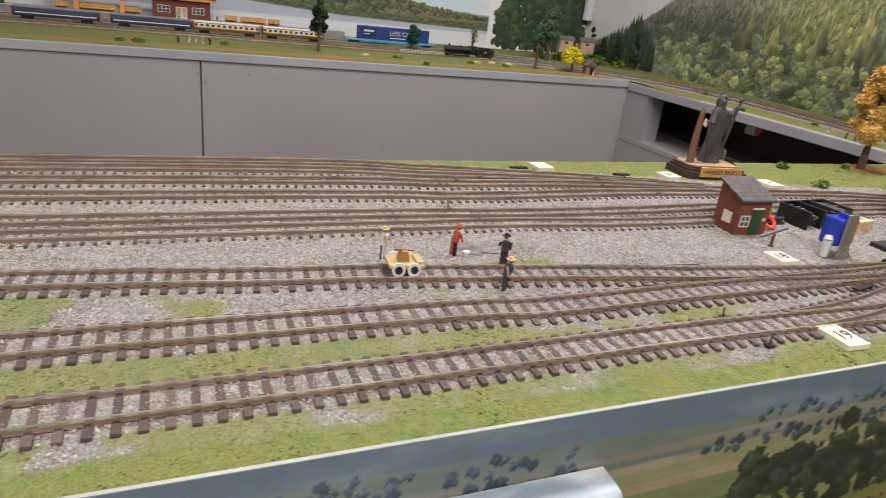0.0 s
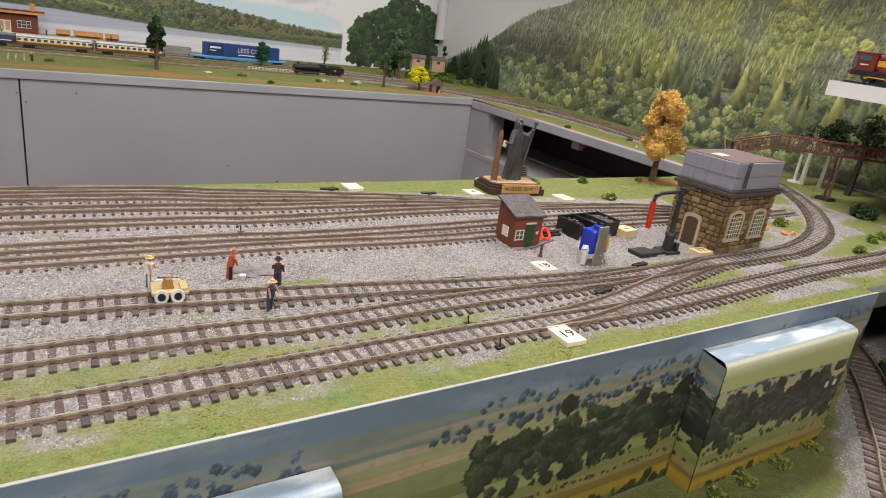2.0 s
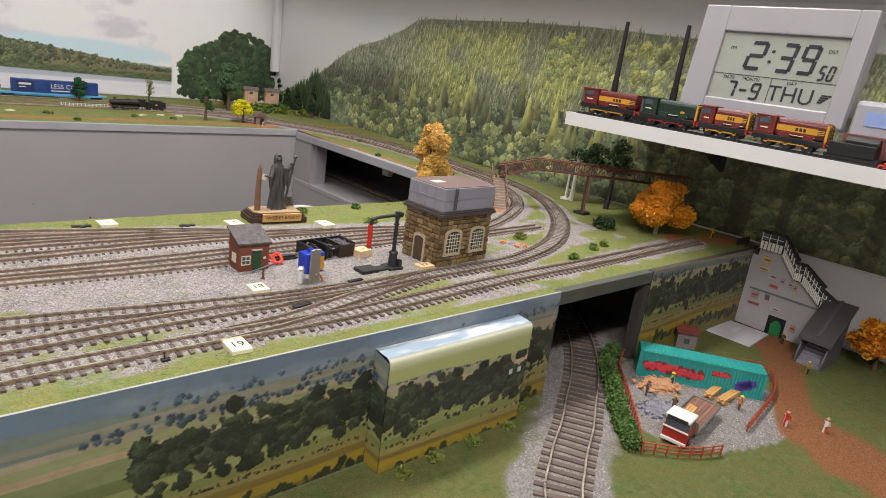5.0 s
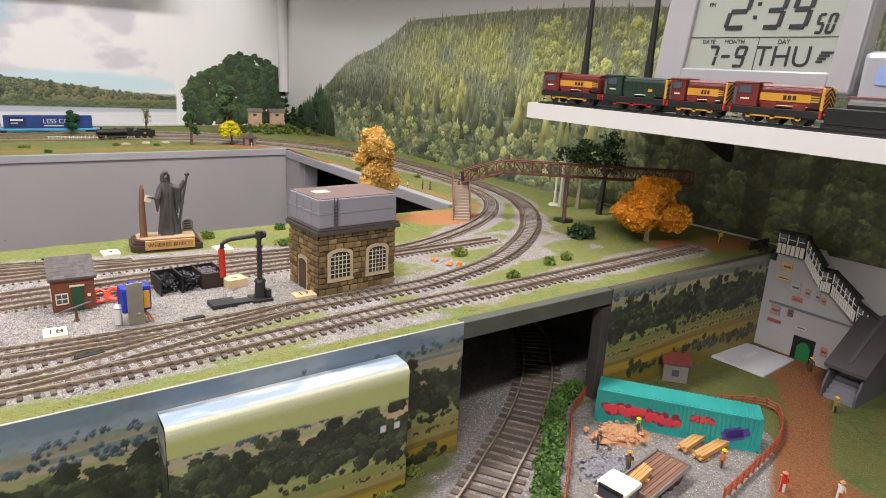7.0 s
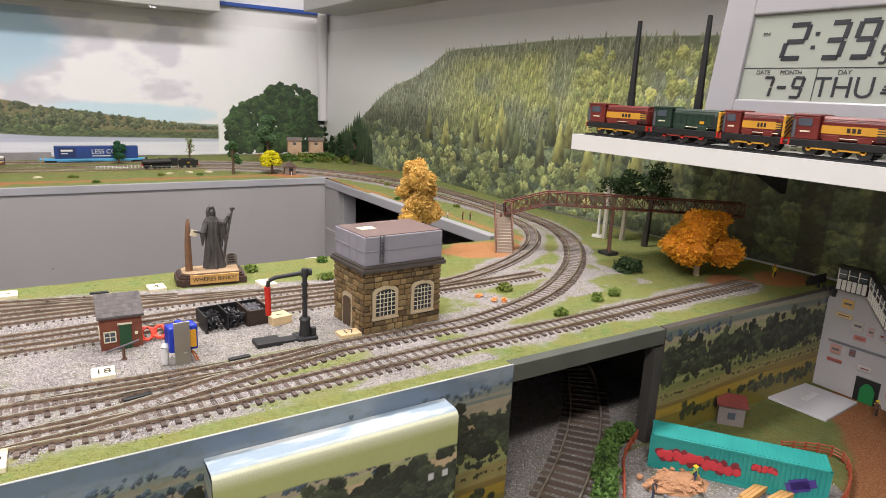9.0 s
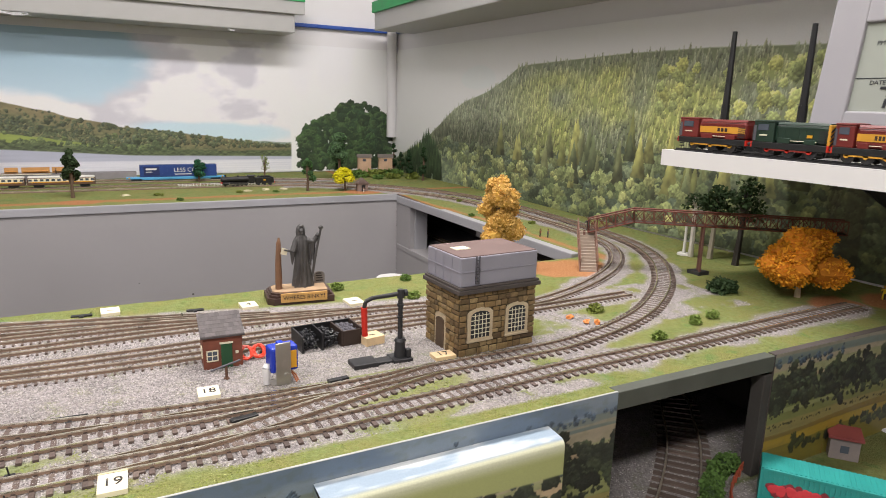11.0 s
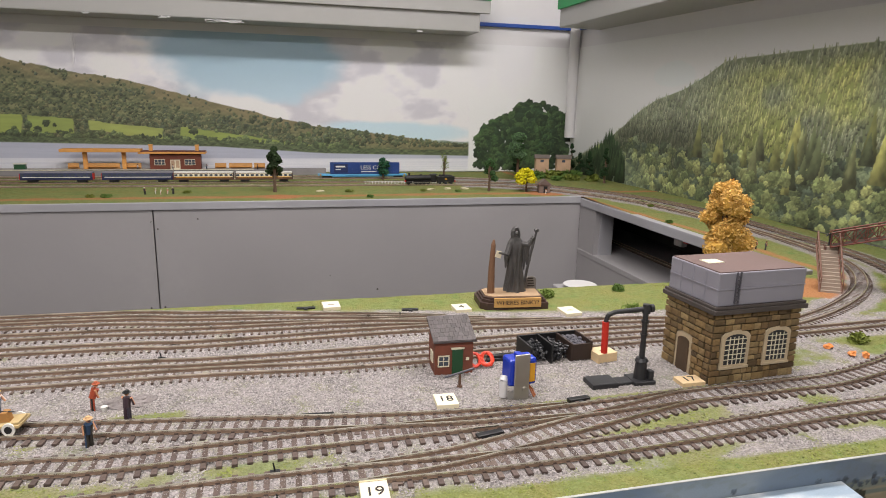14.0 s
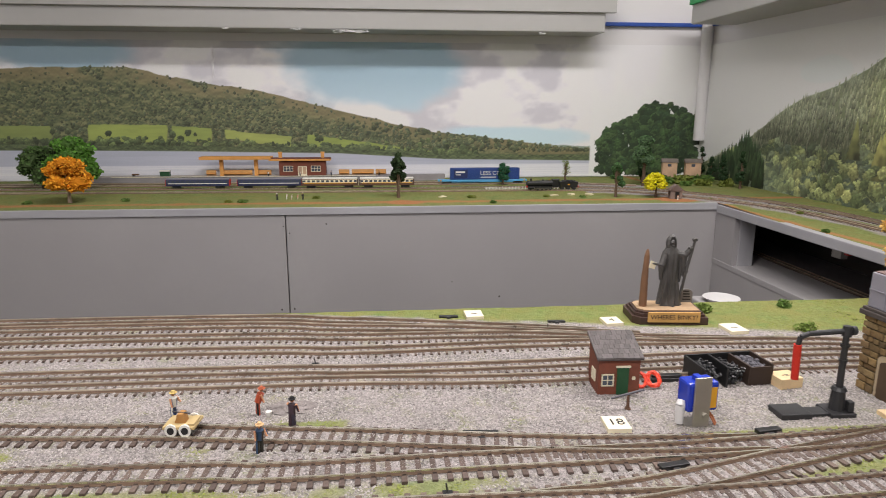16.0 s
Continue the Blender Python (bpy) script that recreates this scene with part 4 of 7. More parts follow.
def lettering(text, size, m, mat, parent=None, name="lettering", depth=0.00015):
    cu = bpy.data.curves.new(name, "FONT")
    cu.body, cu.size, cu.extrude, cu.align_x, cu.align_y = text, size, depth, "CENTER", "CENTER"
    tmp = new("letter_source", cu)
    bpy.context.view_layer.update()
    me = bpy.data.meshes.new_from_object(tmp.evaluated_get(bpy.context.evaluated_depsgraph_get()))
    bpy.data.objects.remove(tmp)
    me.materials.clear()
    me.materials.append(mat)
    ob = new(name, me)
    ob.parent = parent
    ob.matrix_basis = m
    return ob


FACE_FRONT = pose(0, 0, 0, 90, 0, 0)
FACE_LEFT = Matrix(((0, 0, -1, 0), (-1, 0, 0, 0), (0, 1, 0, 0), (0, 0, 0, 1)))


def gz(x, y):
    return float(ground_height(np.array([x]), np.array([y]))[0])


# ---- plants ----
def leaves(lumps, count, size, seed, flat=0.6):
    """Many small leaf flakes over the skins of lumps (x, y, z, rx, ry, rz)."""
    r = np.random.RandomState(seed)
    vol = np.array([l[3] * l[4] * l[5] for l in lumps]) ** 0.67
    verts, faces = [], []
    for i in r.choice(len(lumps), count, p=vol / vol.sum()):
        x, y, z, rx, ry, rz = lumps[i]
        d = r.normal(size=3)
        d /= np.linalg.norm(d)
        k = r.uniform(0.72, 1.08)
        c = np.array([x + d[0] * rx * k, y + d[1] * ry * k, z + d[2] * rz * k])
        a = r.normal(size=3) + 0.6 * d
        a /= np.linalg.norm(a)
        b = np.cross(a, r.normal(size=3))
        b /= np.linalg.norm(b)
        s = size * r.uniform(0.6, 1.3)
        n = len(verts)
        verts += [tuple(c + s * a), tuple(c + s * flat * b), tuple(c - s * a), tuple(c - s * flat * b + 0.3 * s * d)]
        faces += [(n, n + 1, n + 2), (n, n + 2, n + 3)]
    return verts, faces


def tree(name, x, y, h, r, mat, label, seed, trunk=0.35, flat=0.0, count=1400, bark=None, lean=0.0, size=None, z=None, top=0.5, core=None):
    """A tapered trunk with limbs and a ragged crown of flakes round an uneven core."""
    rr = np.random.RandomState(seed)
    t = thing(name, label, "tree", (x, y, gz(x, y) if z is None else z))
    tr = h * 0.022 + 0.0008
    rods = [((0, 0, -0.001), (lean * 0.4, 0, h * trunk), tr * 1.5, tr), ((lean * 0.4, 0, h * trunk), (lean, 0, h * 0.8), tr, tr * 0.4)]
    lumps = []
    for k in range(16 if count < 4000 else 30):
        a, e = rr.uniform(0, 6.28), rr.uniform(0, 1)
        zz = h * (trunk + (1 - trunk) * (0.12 + 0.75 * e))
        rad = r * (1 - top * e ** 1.5) * rr.uniform(0.35, 0.75)
        px, py = lean + rad * math.cos(a), rad * math.sin(a)
        s = r * rr.uniform(0.38, 0.55) * (1 - 0.3 * e)
        lumps.append((px, py, zz, s, s, s * rr.uniform(0.7, 1.0) * (1 - flat)))
        rods.append(((lean * 0.5, 0, h * (trunk + 0.1 * e)), (px * 0.8, py * 0.8, zz - s * 0.3), tr * 0.55, tr * 0.2))
    lumps.append((lean, 0, h * 0.9, r * 0.35, r * 0.35, h * 0.1))
    part("trunk", C(*rods, n=7), bark or BARK, t)
    v, f = leaves(lumps, count, size or max(0.0016, r * 0.09), seed)
    crown = raw("crown", v, f, mat, t)
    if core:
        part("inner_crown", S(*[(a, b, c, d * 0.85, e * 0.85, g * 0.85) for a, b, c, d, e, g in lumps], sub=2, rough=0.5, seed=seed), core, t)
    return t


def bush(x, y, r, mat, seed, label="small green flock bush on the grass", h=0.8, z=None, count=260):
    t = thing("bush", label, "bush", (x, y, gz(x, y) if z is None else z), group="bushes on the grass")
    rr = np.random.RandomState(seed)
    lumps = [(rr.uniform(-.5, .5) * r, rr.uniform(-.4, .4) * r, r * h * 0.45, r * .6, r * .5, r * h * .55) for _ in range(4)]
    v, f = leaves(lumps, count, r * 0.22, seed, 0.35)
    raw("foliage", v, f, mat, t)
    return t


# ---- water tower ----
def arch(x0, x1, z0, z1, n=7):
    """Outline of an opening with a low round head."""
    rise = (x1 - x0) * 0.22
    pts = [(x0, z0), (x1, z0), (x1, z1 - rise)]
    return pts + [((x0 + x1) / 2 + (x1 - x0) / 2 * math.cos(a), z1 - rise + rise * math.sin(a)) for a in np.linspace(0.25, math.pi - 0.25, n)] + [(x0, z1 - rise)]


tower = thing("water_tower", "stone water tower with arched windows under a grey tank", "water tower", (0.002, -0.003, 0), 3.2)
TW, TD, TH = 0.0875, 0.061, 0.0615
WINDOWS = ((0.0125, 0.0335, 0.0165, 0.0425), (0.0555, 0.0755, 0.0165, 0.0425))
part("core", B((0.001, 0.001, -0.002, TW - 0.001, TD - 0.001, TH)), MORTAR, tower)
for x0, x1, z0, z1 in WINDOWS:
    w = part("window", prism(arch(x0, x1, z0, z1), -0.0012, "y", at=0.0008), TOWER_PANE, tower, "arched window with white glazing bars")
    part("surround", prism(arch(x0 - 0.0035, x1 + 0.0035, z0 - 0.0028, z1 + 0.0035), 0.0016, "y", at=-0.0003), PALE_STONE, w, "pale stone surround")
    w.location.y = -0.0008
    bars = [(x0 + (x1 - x0) * k / 5 - 0.0003, -0.0008, z0, x0 + (x1 - x0) * k / 5 + 0.0003, -0.0003, z1 - 0.002) for k in range(1, 5)]
    bars += [(x0, -0.0008, z0 + (z1 - z0) * k / 6 - 0.0003, x1, -0.0003, z0 + (z1 - z0) * k / 6 + 0.0003) for k in range(1, 6)]
    part("glazing", B(*bars), CREAM, w)
    part("sill", B((x0 - 0.004, -0.0022, z0 - 0.004, x1 + 0.004, 0.0, z0 - 0.0018), bevel=0.0003), PALE_STONE, tower)
door = part("door", prism([(-p[0], p[1]) for p in arch(-0.0400, -0.0260, 0.0, 0.030)], -0.0012, "x", at=0.0006), plain("brown_door", rgb("4c3c2c"), 0.6), tower, "brown arched door")
part("surround", prism([(-p[0], p[1]) for p in arch(-0.0435, -0.0225, 0.0, 0.0345)], 0.0012, "x", at=-0.0003), PALE_STONE, tower)
door.location.x = -0.0008
part("cornice", B((-0.0035, -0.0035, TH - 0.001, TW + 0.0035, TD + 0.0035, TH + 0.003), (-0.0022, -0.0022, TH + 0.003, TW + 0.0022, TD + 0.0022, TH + 0.0055), bevel=0.0006), plain("dark_cornice", rgb("4a4340"), 0.7), tower)
part("tank", B((0.0, 0.0, TH + 0.0055, TW, TD, TH + 0.033), bevel=0.0008), TANK, tower, "grey riveted tank")
part("tank_top", B((0.0012, 0.0012, TH + 0.0325, TW - 0.0012, TD - 0.0012, TH + 0.0338)), TANK_LID, tower, "brownish tank lid")
ribs = [(0.0, -0.0006, TH + 0.019, TW, 0.0, TH + 0.0198)] + [(-0.0006, TD * k / 4 - 0.0004, TH + 0.006, 0.0, TD * k / 4 + 0.0004, TH + 0.032) for k in range(1, 4)] + [(-0.0006, 0, TH + 0.019, 0.0, TD, TH + 0.0198)]
part("tank_rib", B(*ribs), TANK, tower)
lad = [(0.0150, -0.0028, TH + 0.008, 0.0156, -0.0012, TH + 0.034), (0.0185, -0.0028, TH + 0.008, 0.0191, -0.0012, TH + 0.034)] + [(0.015, -0.0026, TH + 0.010 + k * 0.0033, 0.019, -0.0016, TH + 0.0109 + k * 0.0033) for k in range(7)]
part("ladder", B(*lad), DGREY, tower)
part("plate", B((0.012, 0.028, TH + 0.0338, 0.028, 0.04, TH + 0.0344)), CREAM, tower)

# ---- water crane ----
crane = thing("water_crane", "black water crane with a red leather hose", "water crane", (-0.049, 0.0155, 0))
part("plinth", B((-0.047, -0.009, -0.001, -0.024, 0.009, 0.0042), (-0.026, -0.006, -0.001, -0.008, 0.006, 0.0025), (-0.0095, -0.0095, -0.001, 0.0095, 0.0095, 0.003), bevel=0.0007), IRON, crane)
part("column", C(((0, 0, 0.003), (0, 0, 0.018), 0.0055, 0.0045), ((0, 0, 0.018), (0, 0, 0.0205), 0.0056, 0.0042), ((0, 0, 0.02), (0, 0, 0.062), 0.0024, 0.0021), ((0, 0, 0.051), (0, 0, 0.053), 0.0032, 0.0032), ((0, 0, 0.04), (0, 0, 0.0415), 0.0030, 0.0030), n=14), IRON, crane, smooth=False)
part("valve_box", B((0.004, -0.007, 0.003, 0.0085, -0.002, 0.011), bevel=0.0006), IRON, crane)
part("arm", C(((0.004, 0, 0.063), (-0.026, 0.003, 0.0605), 0.0021, 0.0019), ((-0.026, 0.003, 0.0605), (-0.032, 0.0035, 0.058), 0.0019, 0.0019), ((-0.032, 0.0035, 0.058), (-0.0335, 0.0035, 0.052), 0.0019, 0.0018), ((0.0, 0, 0.059), (0, 0, 0.0665), 0.0034, 0.0030), ((0.003, 0, 0.063), (0.006, 0, 0.063), 0.0034, 0.0034), n=12), IRON, crane)
part("hose", C(((-0.0335, 0.0035, 0.0525), (-0.0328, 0.0035, 0.026), 0.0028, 0.0026), n=14), RED, crane, "red leather hose")

# ---- lamp hut ----
hut = thing("brick_hut", "small red-brown hut with a green door and slate roof", "hut", (-0.2135, 0.0595, 0), -2)
part("wall", prism([(0, -0.001), (0.026, -0.001), (0.026, 0.0385), (0, 0.029)], 0.0325, "x"), BRICK_RED, hut)
roof = prism([(-0.0025, 0.0286), (0.0285, 0.0402), (0.0285, 0.0416), (-0.0025, 0.0300)], 0.0365, "x", at=-0.002)
hut_roof = part("roof", roof, SLATE, hut)
for row in range(6):
    v0, z0 = -0.0022 + row * 0.0051, 0.0302 + row * 0.00191
    for col in range(9):
        x0 = -0.002 + (col - 0.5 * (row % 2)) * 0.0042
        a, b = max(x0, -0.002), min(x0 + 0.0040, 0.0345)
        if b > a:
            part("slate", prism([(v0, z0), (v0 + 0.0056, z0 + 0.0021), (v0 + 0.0056, z0 + 0.0025), (v0, z0 + 0.0005)], b - a, "x", at=a), SLATES, hut_roof)
part("door", B((0.0145, -0.0009, 0, 0.0238, 0.0005, 0.022), bevel=0.0003), GREEN, hut, "dark green door")
part("lintel", B((0.0135, -0.0013, 0.0222, 0.0248, 0.0002, 0.0236)), CREAM, hut)
wn = part("window", B((0.003, -0.0006, 0.008, 0.0115, 0.0004, 0.0165)), GLASS_DARK, hut)
part("frame", B((0.0024, -0.0011, 0.0072, 0.0121, -0.0003, 0.0082), (0.0024, -0.0011, 0.0162, 0.0121, -0.0003, 0.0172), (0.0024, -0.0011, 0.0072, 0.0033, -0.0003, 0.0172), (0.0112, -0.0011, 0.0072, 0.0121, -0.0003, 0.0172), (0.0069, -0.0011, 0.0072, 0.0075, -0.0003, 0.0172), (0.0024, -0.0011, 0.0119, 0.0121, -0.0003, 0.0125)), CREAM, wn, "cream window frame")
part("side_window", B((-0.0008, 0.007, 0.008, 0.0003, 0.016, 0.0175)), CREAM, hut)
part("notice", B((0.0265, -0.0008, 0.012, 0.029, 0.0002, 0.0145)), CREAM, hut)

# ---- coal bunkers, cord, lever, motor ----
bunker = thing("coal_bunker", "black timber coal staithe of three filled bays", "coal bunker", (-0.127, 0.062, 0), 4)
for k in range(4):
    part("divider", B((k * 0.0195, 0, -0.001, k * 0.0195 + 0.0018, 0.031, 0.0165 + 0.0008 * (k % 2)), bevel=0.0003), BLACK if k < 2 else DBROWN, bunker)
part("back_wall", B((0, 0.0295, -0.001, 0.0603, 0.0312, 0.017), bevel=0.0003), BLACK, bunker)
part("front_wall", B((0.0408, 0.0, -0.001, 0.0585, 0.0016, 0.0155), bevel=0.0003), DBROWN, bunker)
rr = np.random.RandomState(3)
for k in range(3):
    pile = [(k * 0.0195 + rr.uniform(0.003, 0.017), rr.uniform(0.002, 0.028), (0.002 + 0.012 * rr.rand()) if k < 2 else rr.uniform(0.011, 0.0145), *(rr.uniform(0.0009, 0.002, 3))) for _ in range(170)]
    part("coal_mound", S(*pile, sub=1, rough=0.6), COAL if k < 2 else DGREY, bunker)
cord = thing("cord_coil", "coil of bright orange cord beside the hut", "cord", (-0.171, 0.069, 0.003))
loops = []
for k in range(5):
    c, rad, tilt = rr.uniform(-0.008, 0.008), rr.uniform(0.004, 0.006), rr.uniform(0.5, 1.1)
    pts = [(c + rad * math.cos(a), 0.004 * math.sin(a) + rr.uniform(-.001, .001), 0.004 + rad * math.sin(a) * tilt) for a in np.linspace(0, 2 * math.pi, 11)]
    loops += [(a, b, 0.0011, 0.0011) for a, b in zip(pts, pts[1:])]
part("strand", C(*loops, n=6), ORANGE, cord)
rails_heap = thing("scrap_heap", "low heap of black scrap iron by the bunker", "scrap", (-0.148, 0.081, 0))
part("bar_heap", B((-0.014, -0.004, 0, 0.012, 0.0, 0.003), (-0.012, 0.001, 0, 0.013, 0.005, 0.004), (-0.01, -0.003, 0.003, 0.01, 0.002, 0.0055), bevel=0.0004), BLACK, rails_heap)
lever = thing("point_lever", "grey arm on a short brown post", "lever", (-0.199, 0.034, 0))
part("post", C(((0, 0, -0.001), (0, 0, 0.011), 0.0013, 0.0011), ((0, 0, -0.001), (0, 0, 0.0015), 0.003, 0.002), n=8), BROWN, lever)
part("arm", C(((-0.0125, 0.001, 0.0085), (0.0115, -0.001, 0.0155), 0.0009, 0.0009), n=8), DGREY, lever)
motor = thing("geared_motor", "blue geared motor on a steel bracket with white cap", "motor", (-0.158, 0.010, 0), 6)
part("bracket", B((-0.011, -0.006, -0.001, 0.0055, 0.006, 0.001), (-0.0075, -0.0072, 0.0, 0.0050, -0.0055, 0.0365), bevel=0.0004), STEEL, motor, "brushed steel bracket")
part("housing", B((-0.011, -0.005, 0.010, 0.0125, 0.010, 0.032), bevel=0.0022), BLUE, motor, "glossy blue housing")
part("clip", B((-0.004, -0.004, 0.030, 0.001, 0.004, 0.0355), bevel=0.0006), BLUE, motor)
part("sticker", B((0.0055, -0.0056, 0.013, 0.0105, -0.0048, 0.028)), YELLOW, motor)
part("cap", C(((-0.0135, 0.0, 0.001), (-0.0135, 0.0, 0.0145), 0.0028, 0.0034), ((-0.0135, 0.0, 0.0145), (-0.0125, 0.001, 0.018), 0.0034, 0.0024), n=16), WHITE_PLASTIC, motor, "white plastic cap")
part("bolt", C(((0.001, -0.0072, 0.0085), (0.001, -0.0092, 0.0085), 0.0022, 0.0022), n=6), STEEL, motor)
part("wiring", C(((0.004, 0.0, 0.012), (0.008, -0.004, 0.006), 0.0007, 0.0007), ((0.008, -0.004, 0.006), (0.0095, -0.008, 0.001), 0.0007, 0.0007), ((0.005, 0.0, 0.012), (0.0105, -0.003, 0.005), 0.0007, 0.0007), ((0.0105, -0.003, 0.005), (0.0115, -0.006, 0.001), 0.0007, 0.0007), n=6), paint("9a5a34"), motor)

# ---- number cards ----
INKPEN = paint("2a2522", 0.7, vary=0.02, bump=0)
for x, y, w, d, turn, text, h in ((-0.2865, -0.098, 0.0165, 0.0215, -2, "19", 0.0012), (-0.217, 0.0085, 0.0165, 0.019, -3, "18", 0.0012), (-0.0105, 0.0035, 0.021, 0.0145, -1, "17", 0.0012), (-0.283, 0.258, 0.0185, 0.0215, 2, "", 0.0012), (-0.144, 0.224, 0.018, 0.021, 2, "4", 0.0012), (-0.030, 0.192, 0.0185, 0.024, 3, "", 0.0012), (-0.0575, 0.065, 0.020, 0.017, 8, "", 0.0062)):
    card = thing("number_card", "thick cream point card numbered by hand" if text else "thick cream point card with a faint pen mark", "card", (x, y, 0.0022), turn, "number cards in the yard")
    part("tile", B((-w / 2, -d / 2, -0.0025, w / 2, d / 2, h), bevel=0.0003), CARD if h < 0.005 and text != "17" else plain("card_block", rgb("d8bd94"), 0.7), card)
    if text:
        lettering(text, 0.012, pose(0, 0, h + 0.0002), INKPEN, card, "number", 0.0001)
    else:
        part("pen_mark", B((-0.003, -0.0012, h - 0.0001, 0.002, 0.0, h + 0.0002), (0.0, -0.002, h - 0.0001, 0.0035, -0.0012, h + 0.0002)), INKPEN, card)

# ---- statue ----
plinth = thing("statue_plinth", "stepped dark wooden plinth with a lettered sign", "plinth", (-0.083, 0.237, 0), -6)
outline = lambda k: [(-0.038 + k, -0.017 + k), (-0.031 + k, -0.024 + k), (0.038 - k, -0.024 + k), (0.039 - k, 0.018 - k), (0.032 - k, 0.024 - k), (-0.032 + k, 0.024 - k), (-0.038 + k, 0.018 - k)]
bm = prism(outline(0), 0.0085, "z", at=-0.001)
prism(outline(0.0025), 0.003, "z", bm, at=0.0075)
prism(outline(0.0045), 0.002, "z", bm, at=0.0105)
part("base", bm, plain("dark_walnut", rgb("43302a"), 0.5, vary=0.25, scale=60), plinth)
part("top", prism(outline(0.007), 0.0010, "z", at=0.0125), plain("sandy_top", rgb("a58a6c"), 0.85, vary=0.2, scale=200), plinth)
sign = part("sign", B((-0.024, -0.0262, 0.0032, 0.029, -0.0242, 0.0138), bevel=0.0003), plain("tan_signboard", rgb("c69a5a"), 0.7, vary=0.15, scale=150), plinth, "tan board with black letters")
lettering("WHERES BINKY?", 0.0066, Matrix.Translation((0.0025, -0.0264, 0.0086)) @ FACE_FRONT, INKPEN, sign, "lettering", 0.0001)
DARK_RESIN = plain("dark_resin", rgb("4a4847"), 0.5, vary=0.25, scale=250, bump=0.5, dist=0.001)
bm = bmesh.new()
# the robe: rings of folds, ragged at the hem, drawn in at the neck and out again over the hood
rings, turns = [], 40
for z, rx, ry, dx, fold in ((0.0, 0.0128, 0.0100, 0.001, 0.22), (0.004, 0.0118, 0.0094, 0.001, 0.22), (0.012, 0.0103, 0.0085, 0.001, 0.20), (0.022, 0.0090, 0.0076, 0.0006, 0.17), (0.032, 0.0080, 0.0070, 0.0, 0.14), (0.042, 0.0078, 0.0068, 0.0, 0.12), (0.050, 0.0090, 0.0066, 0.0, 0.10), (0.056, 0.0096, 0.0060, 0.0, 0.08), (0.0595, 0.0070, 0.0052, -0.0004, 0.05), (0.0615, 0.0052, 0.0050, -0.0008, 0.03), (0.0655, 0.0056, 0.0058, -0.001, 0.03), (0.070, 0.0050, 0.0054, -0.001, 0.03), (0.0735, 0.0030, 0.0036, -0.0006, 0.02), (0.0752, 0.0006, 0.0008, 0.0, 0.0)):
    ring = []
    for k in range(turns):
        a = 2 * math.pi * k / turns
        w = 1 + fold * (0.6 * math.sin(7 * a + z * 60) + 0.4 * math.sin(12 * a - z * 90 + 1))
        # the face lies back in the hood
        sunk = 0.55 if 0.0625 < z < 0.0725 and abs(a - 1.5 * math.pi) < 0.55 else 1.0
        drop = 0.0022 * max(0.0, math.sin(9 * a)) if z == 0.004 else 0.0
        ring.append(bm.verts.new((dx + rx * w * math.cos(a), ry * w * sunk * math.sin(a), z - drop)))
    rings.append(ring)
for lo, hi in zip(rings, rings[1:]):
    for k in range(turns):
        bm.faces.new((lo[k], lo[(k + 1) % turns], hi[(k + 1) % turns], hi[k]))
bm.faces.new(rings[0][::-1])
bm.faces.new(rings[-1])
S((-0.001, -0.0030, 0.0672, 0.0027, 0.0026, 0.0036), (-0.001, -0.0044, 0.0645, 0.0016, 0.0014, 0.0016), bm=bm, sub=2, rough=0.35)
# sleeves, the reaching hand, the gripping hand and the staff
C(((0.006, -0.001, 0.055), (0.0135, -0.003, 0.0535), 0.0040, 0.0036), ((0.0135, -0.003, 0.0535), (0.0175, -0.0045, 0.060), 0.0034, 0.0022), ((0.0125, -0.002, 0.053), (0.0135, -0.002, 0.030), 0.0040, 0.0009), ((0.010, -0.001, 0.052), (0.0105, -0.001, 0.024), 0.0034, 0.0008), ((-0.007, -0.001, 0.054), (-0.0115, -0.004, 0.043), 0.0038, 0.0036), ((-0.0115, -0.004, 0.043), (-0.0125, -0.004, 0.028), 0.0036, 0.0008), ((-0.0115, -0.004, 0.0435), (-0.021, -0.006, 0.0462), 0.0016, 0.0010), ((0.0095, -0.004, 0.0), (0.0150, -0.0045, 0.036), 0.0014, 0.0016), ((0.0150, -0.0045, 0.036), (0.0225, -0.004, 0.069), 0.0016, 0.0013), n=10, bm=bm)
S((0.0180, -0.0048, 0.0615, 0.0026, 0.0022, 0.0024), (0.0225, -0.004, 0.0702, 0.0030, 0.0022, 0.0026), (-0.0215, -0.006, 0.0463, 0.0014, 0.0012, 0.0010), (0.0150, -0.0045, 0.036, 0.0021, 0.0020, 0.0026), bm=bm, sub=2, rough=0.5)
reaper = part("statue", bm, DARK_RESIN)
reaper.matrix_world = pose(-0.077, 0.242, 0.0134)
tomb = thing("tombstone", "tiny grey lettered tombstone on the plinth", "tombstone", (-0.0545, 0.247, 0.0134), -8)
part("slab", prism([(-0.0062, -0.0005), (0.0062, -0.0005), (0.0062, 0.0105)] + [(0.0062 * math.cos(a), 0.0105 + 0.0040 * math.sin(a)) for a in np.linspace(0.2, math.pi - 0.2, 8)] + [(-0.0062, 0.0105)], 0.0024, "y", at=-0.0012), plain("weathered_grey_stone", rgb("77716c"), 0.8, vary=0.25, scale=300), tomb)
part("inscription", B(*[(-0.0042 + 0.0004 * (k % 2), -0.0015, 0.0026 + k * 0.0030, 0.0042 - 0.0006 * k, -0.0011, 0.0040 + k * 0.0030) for k in range(4)]), INKPEN, tomb)
tagged(reaper, "dark cast statue in a hooded robe holding a staff", "statue")
post = thing("notice_post", "leaning brown wooden post with a pinned paper", "post", (-0.106, 0.238, 0.0134))
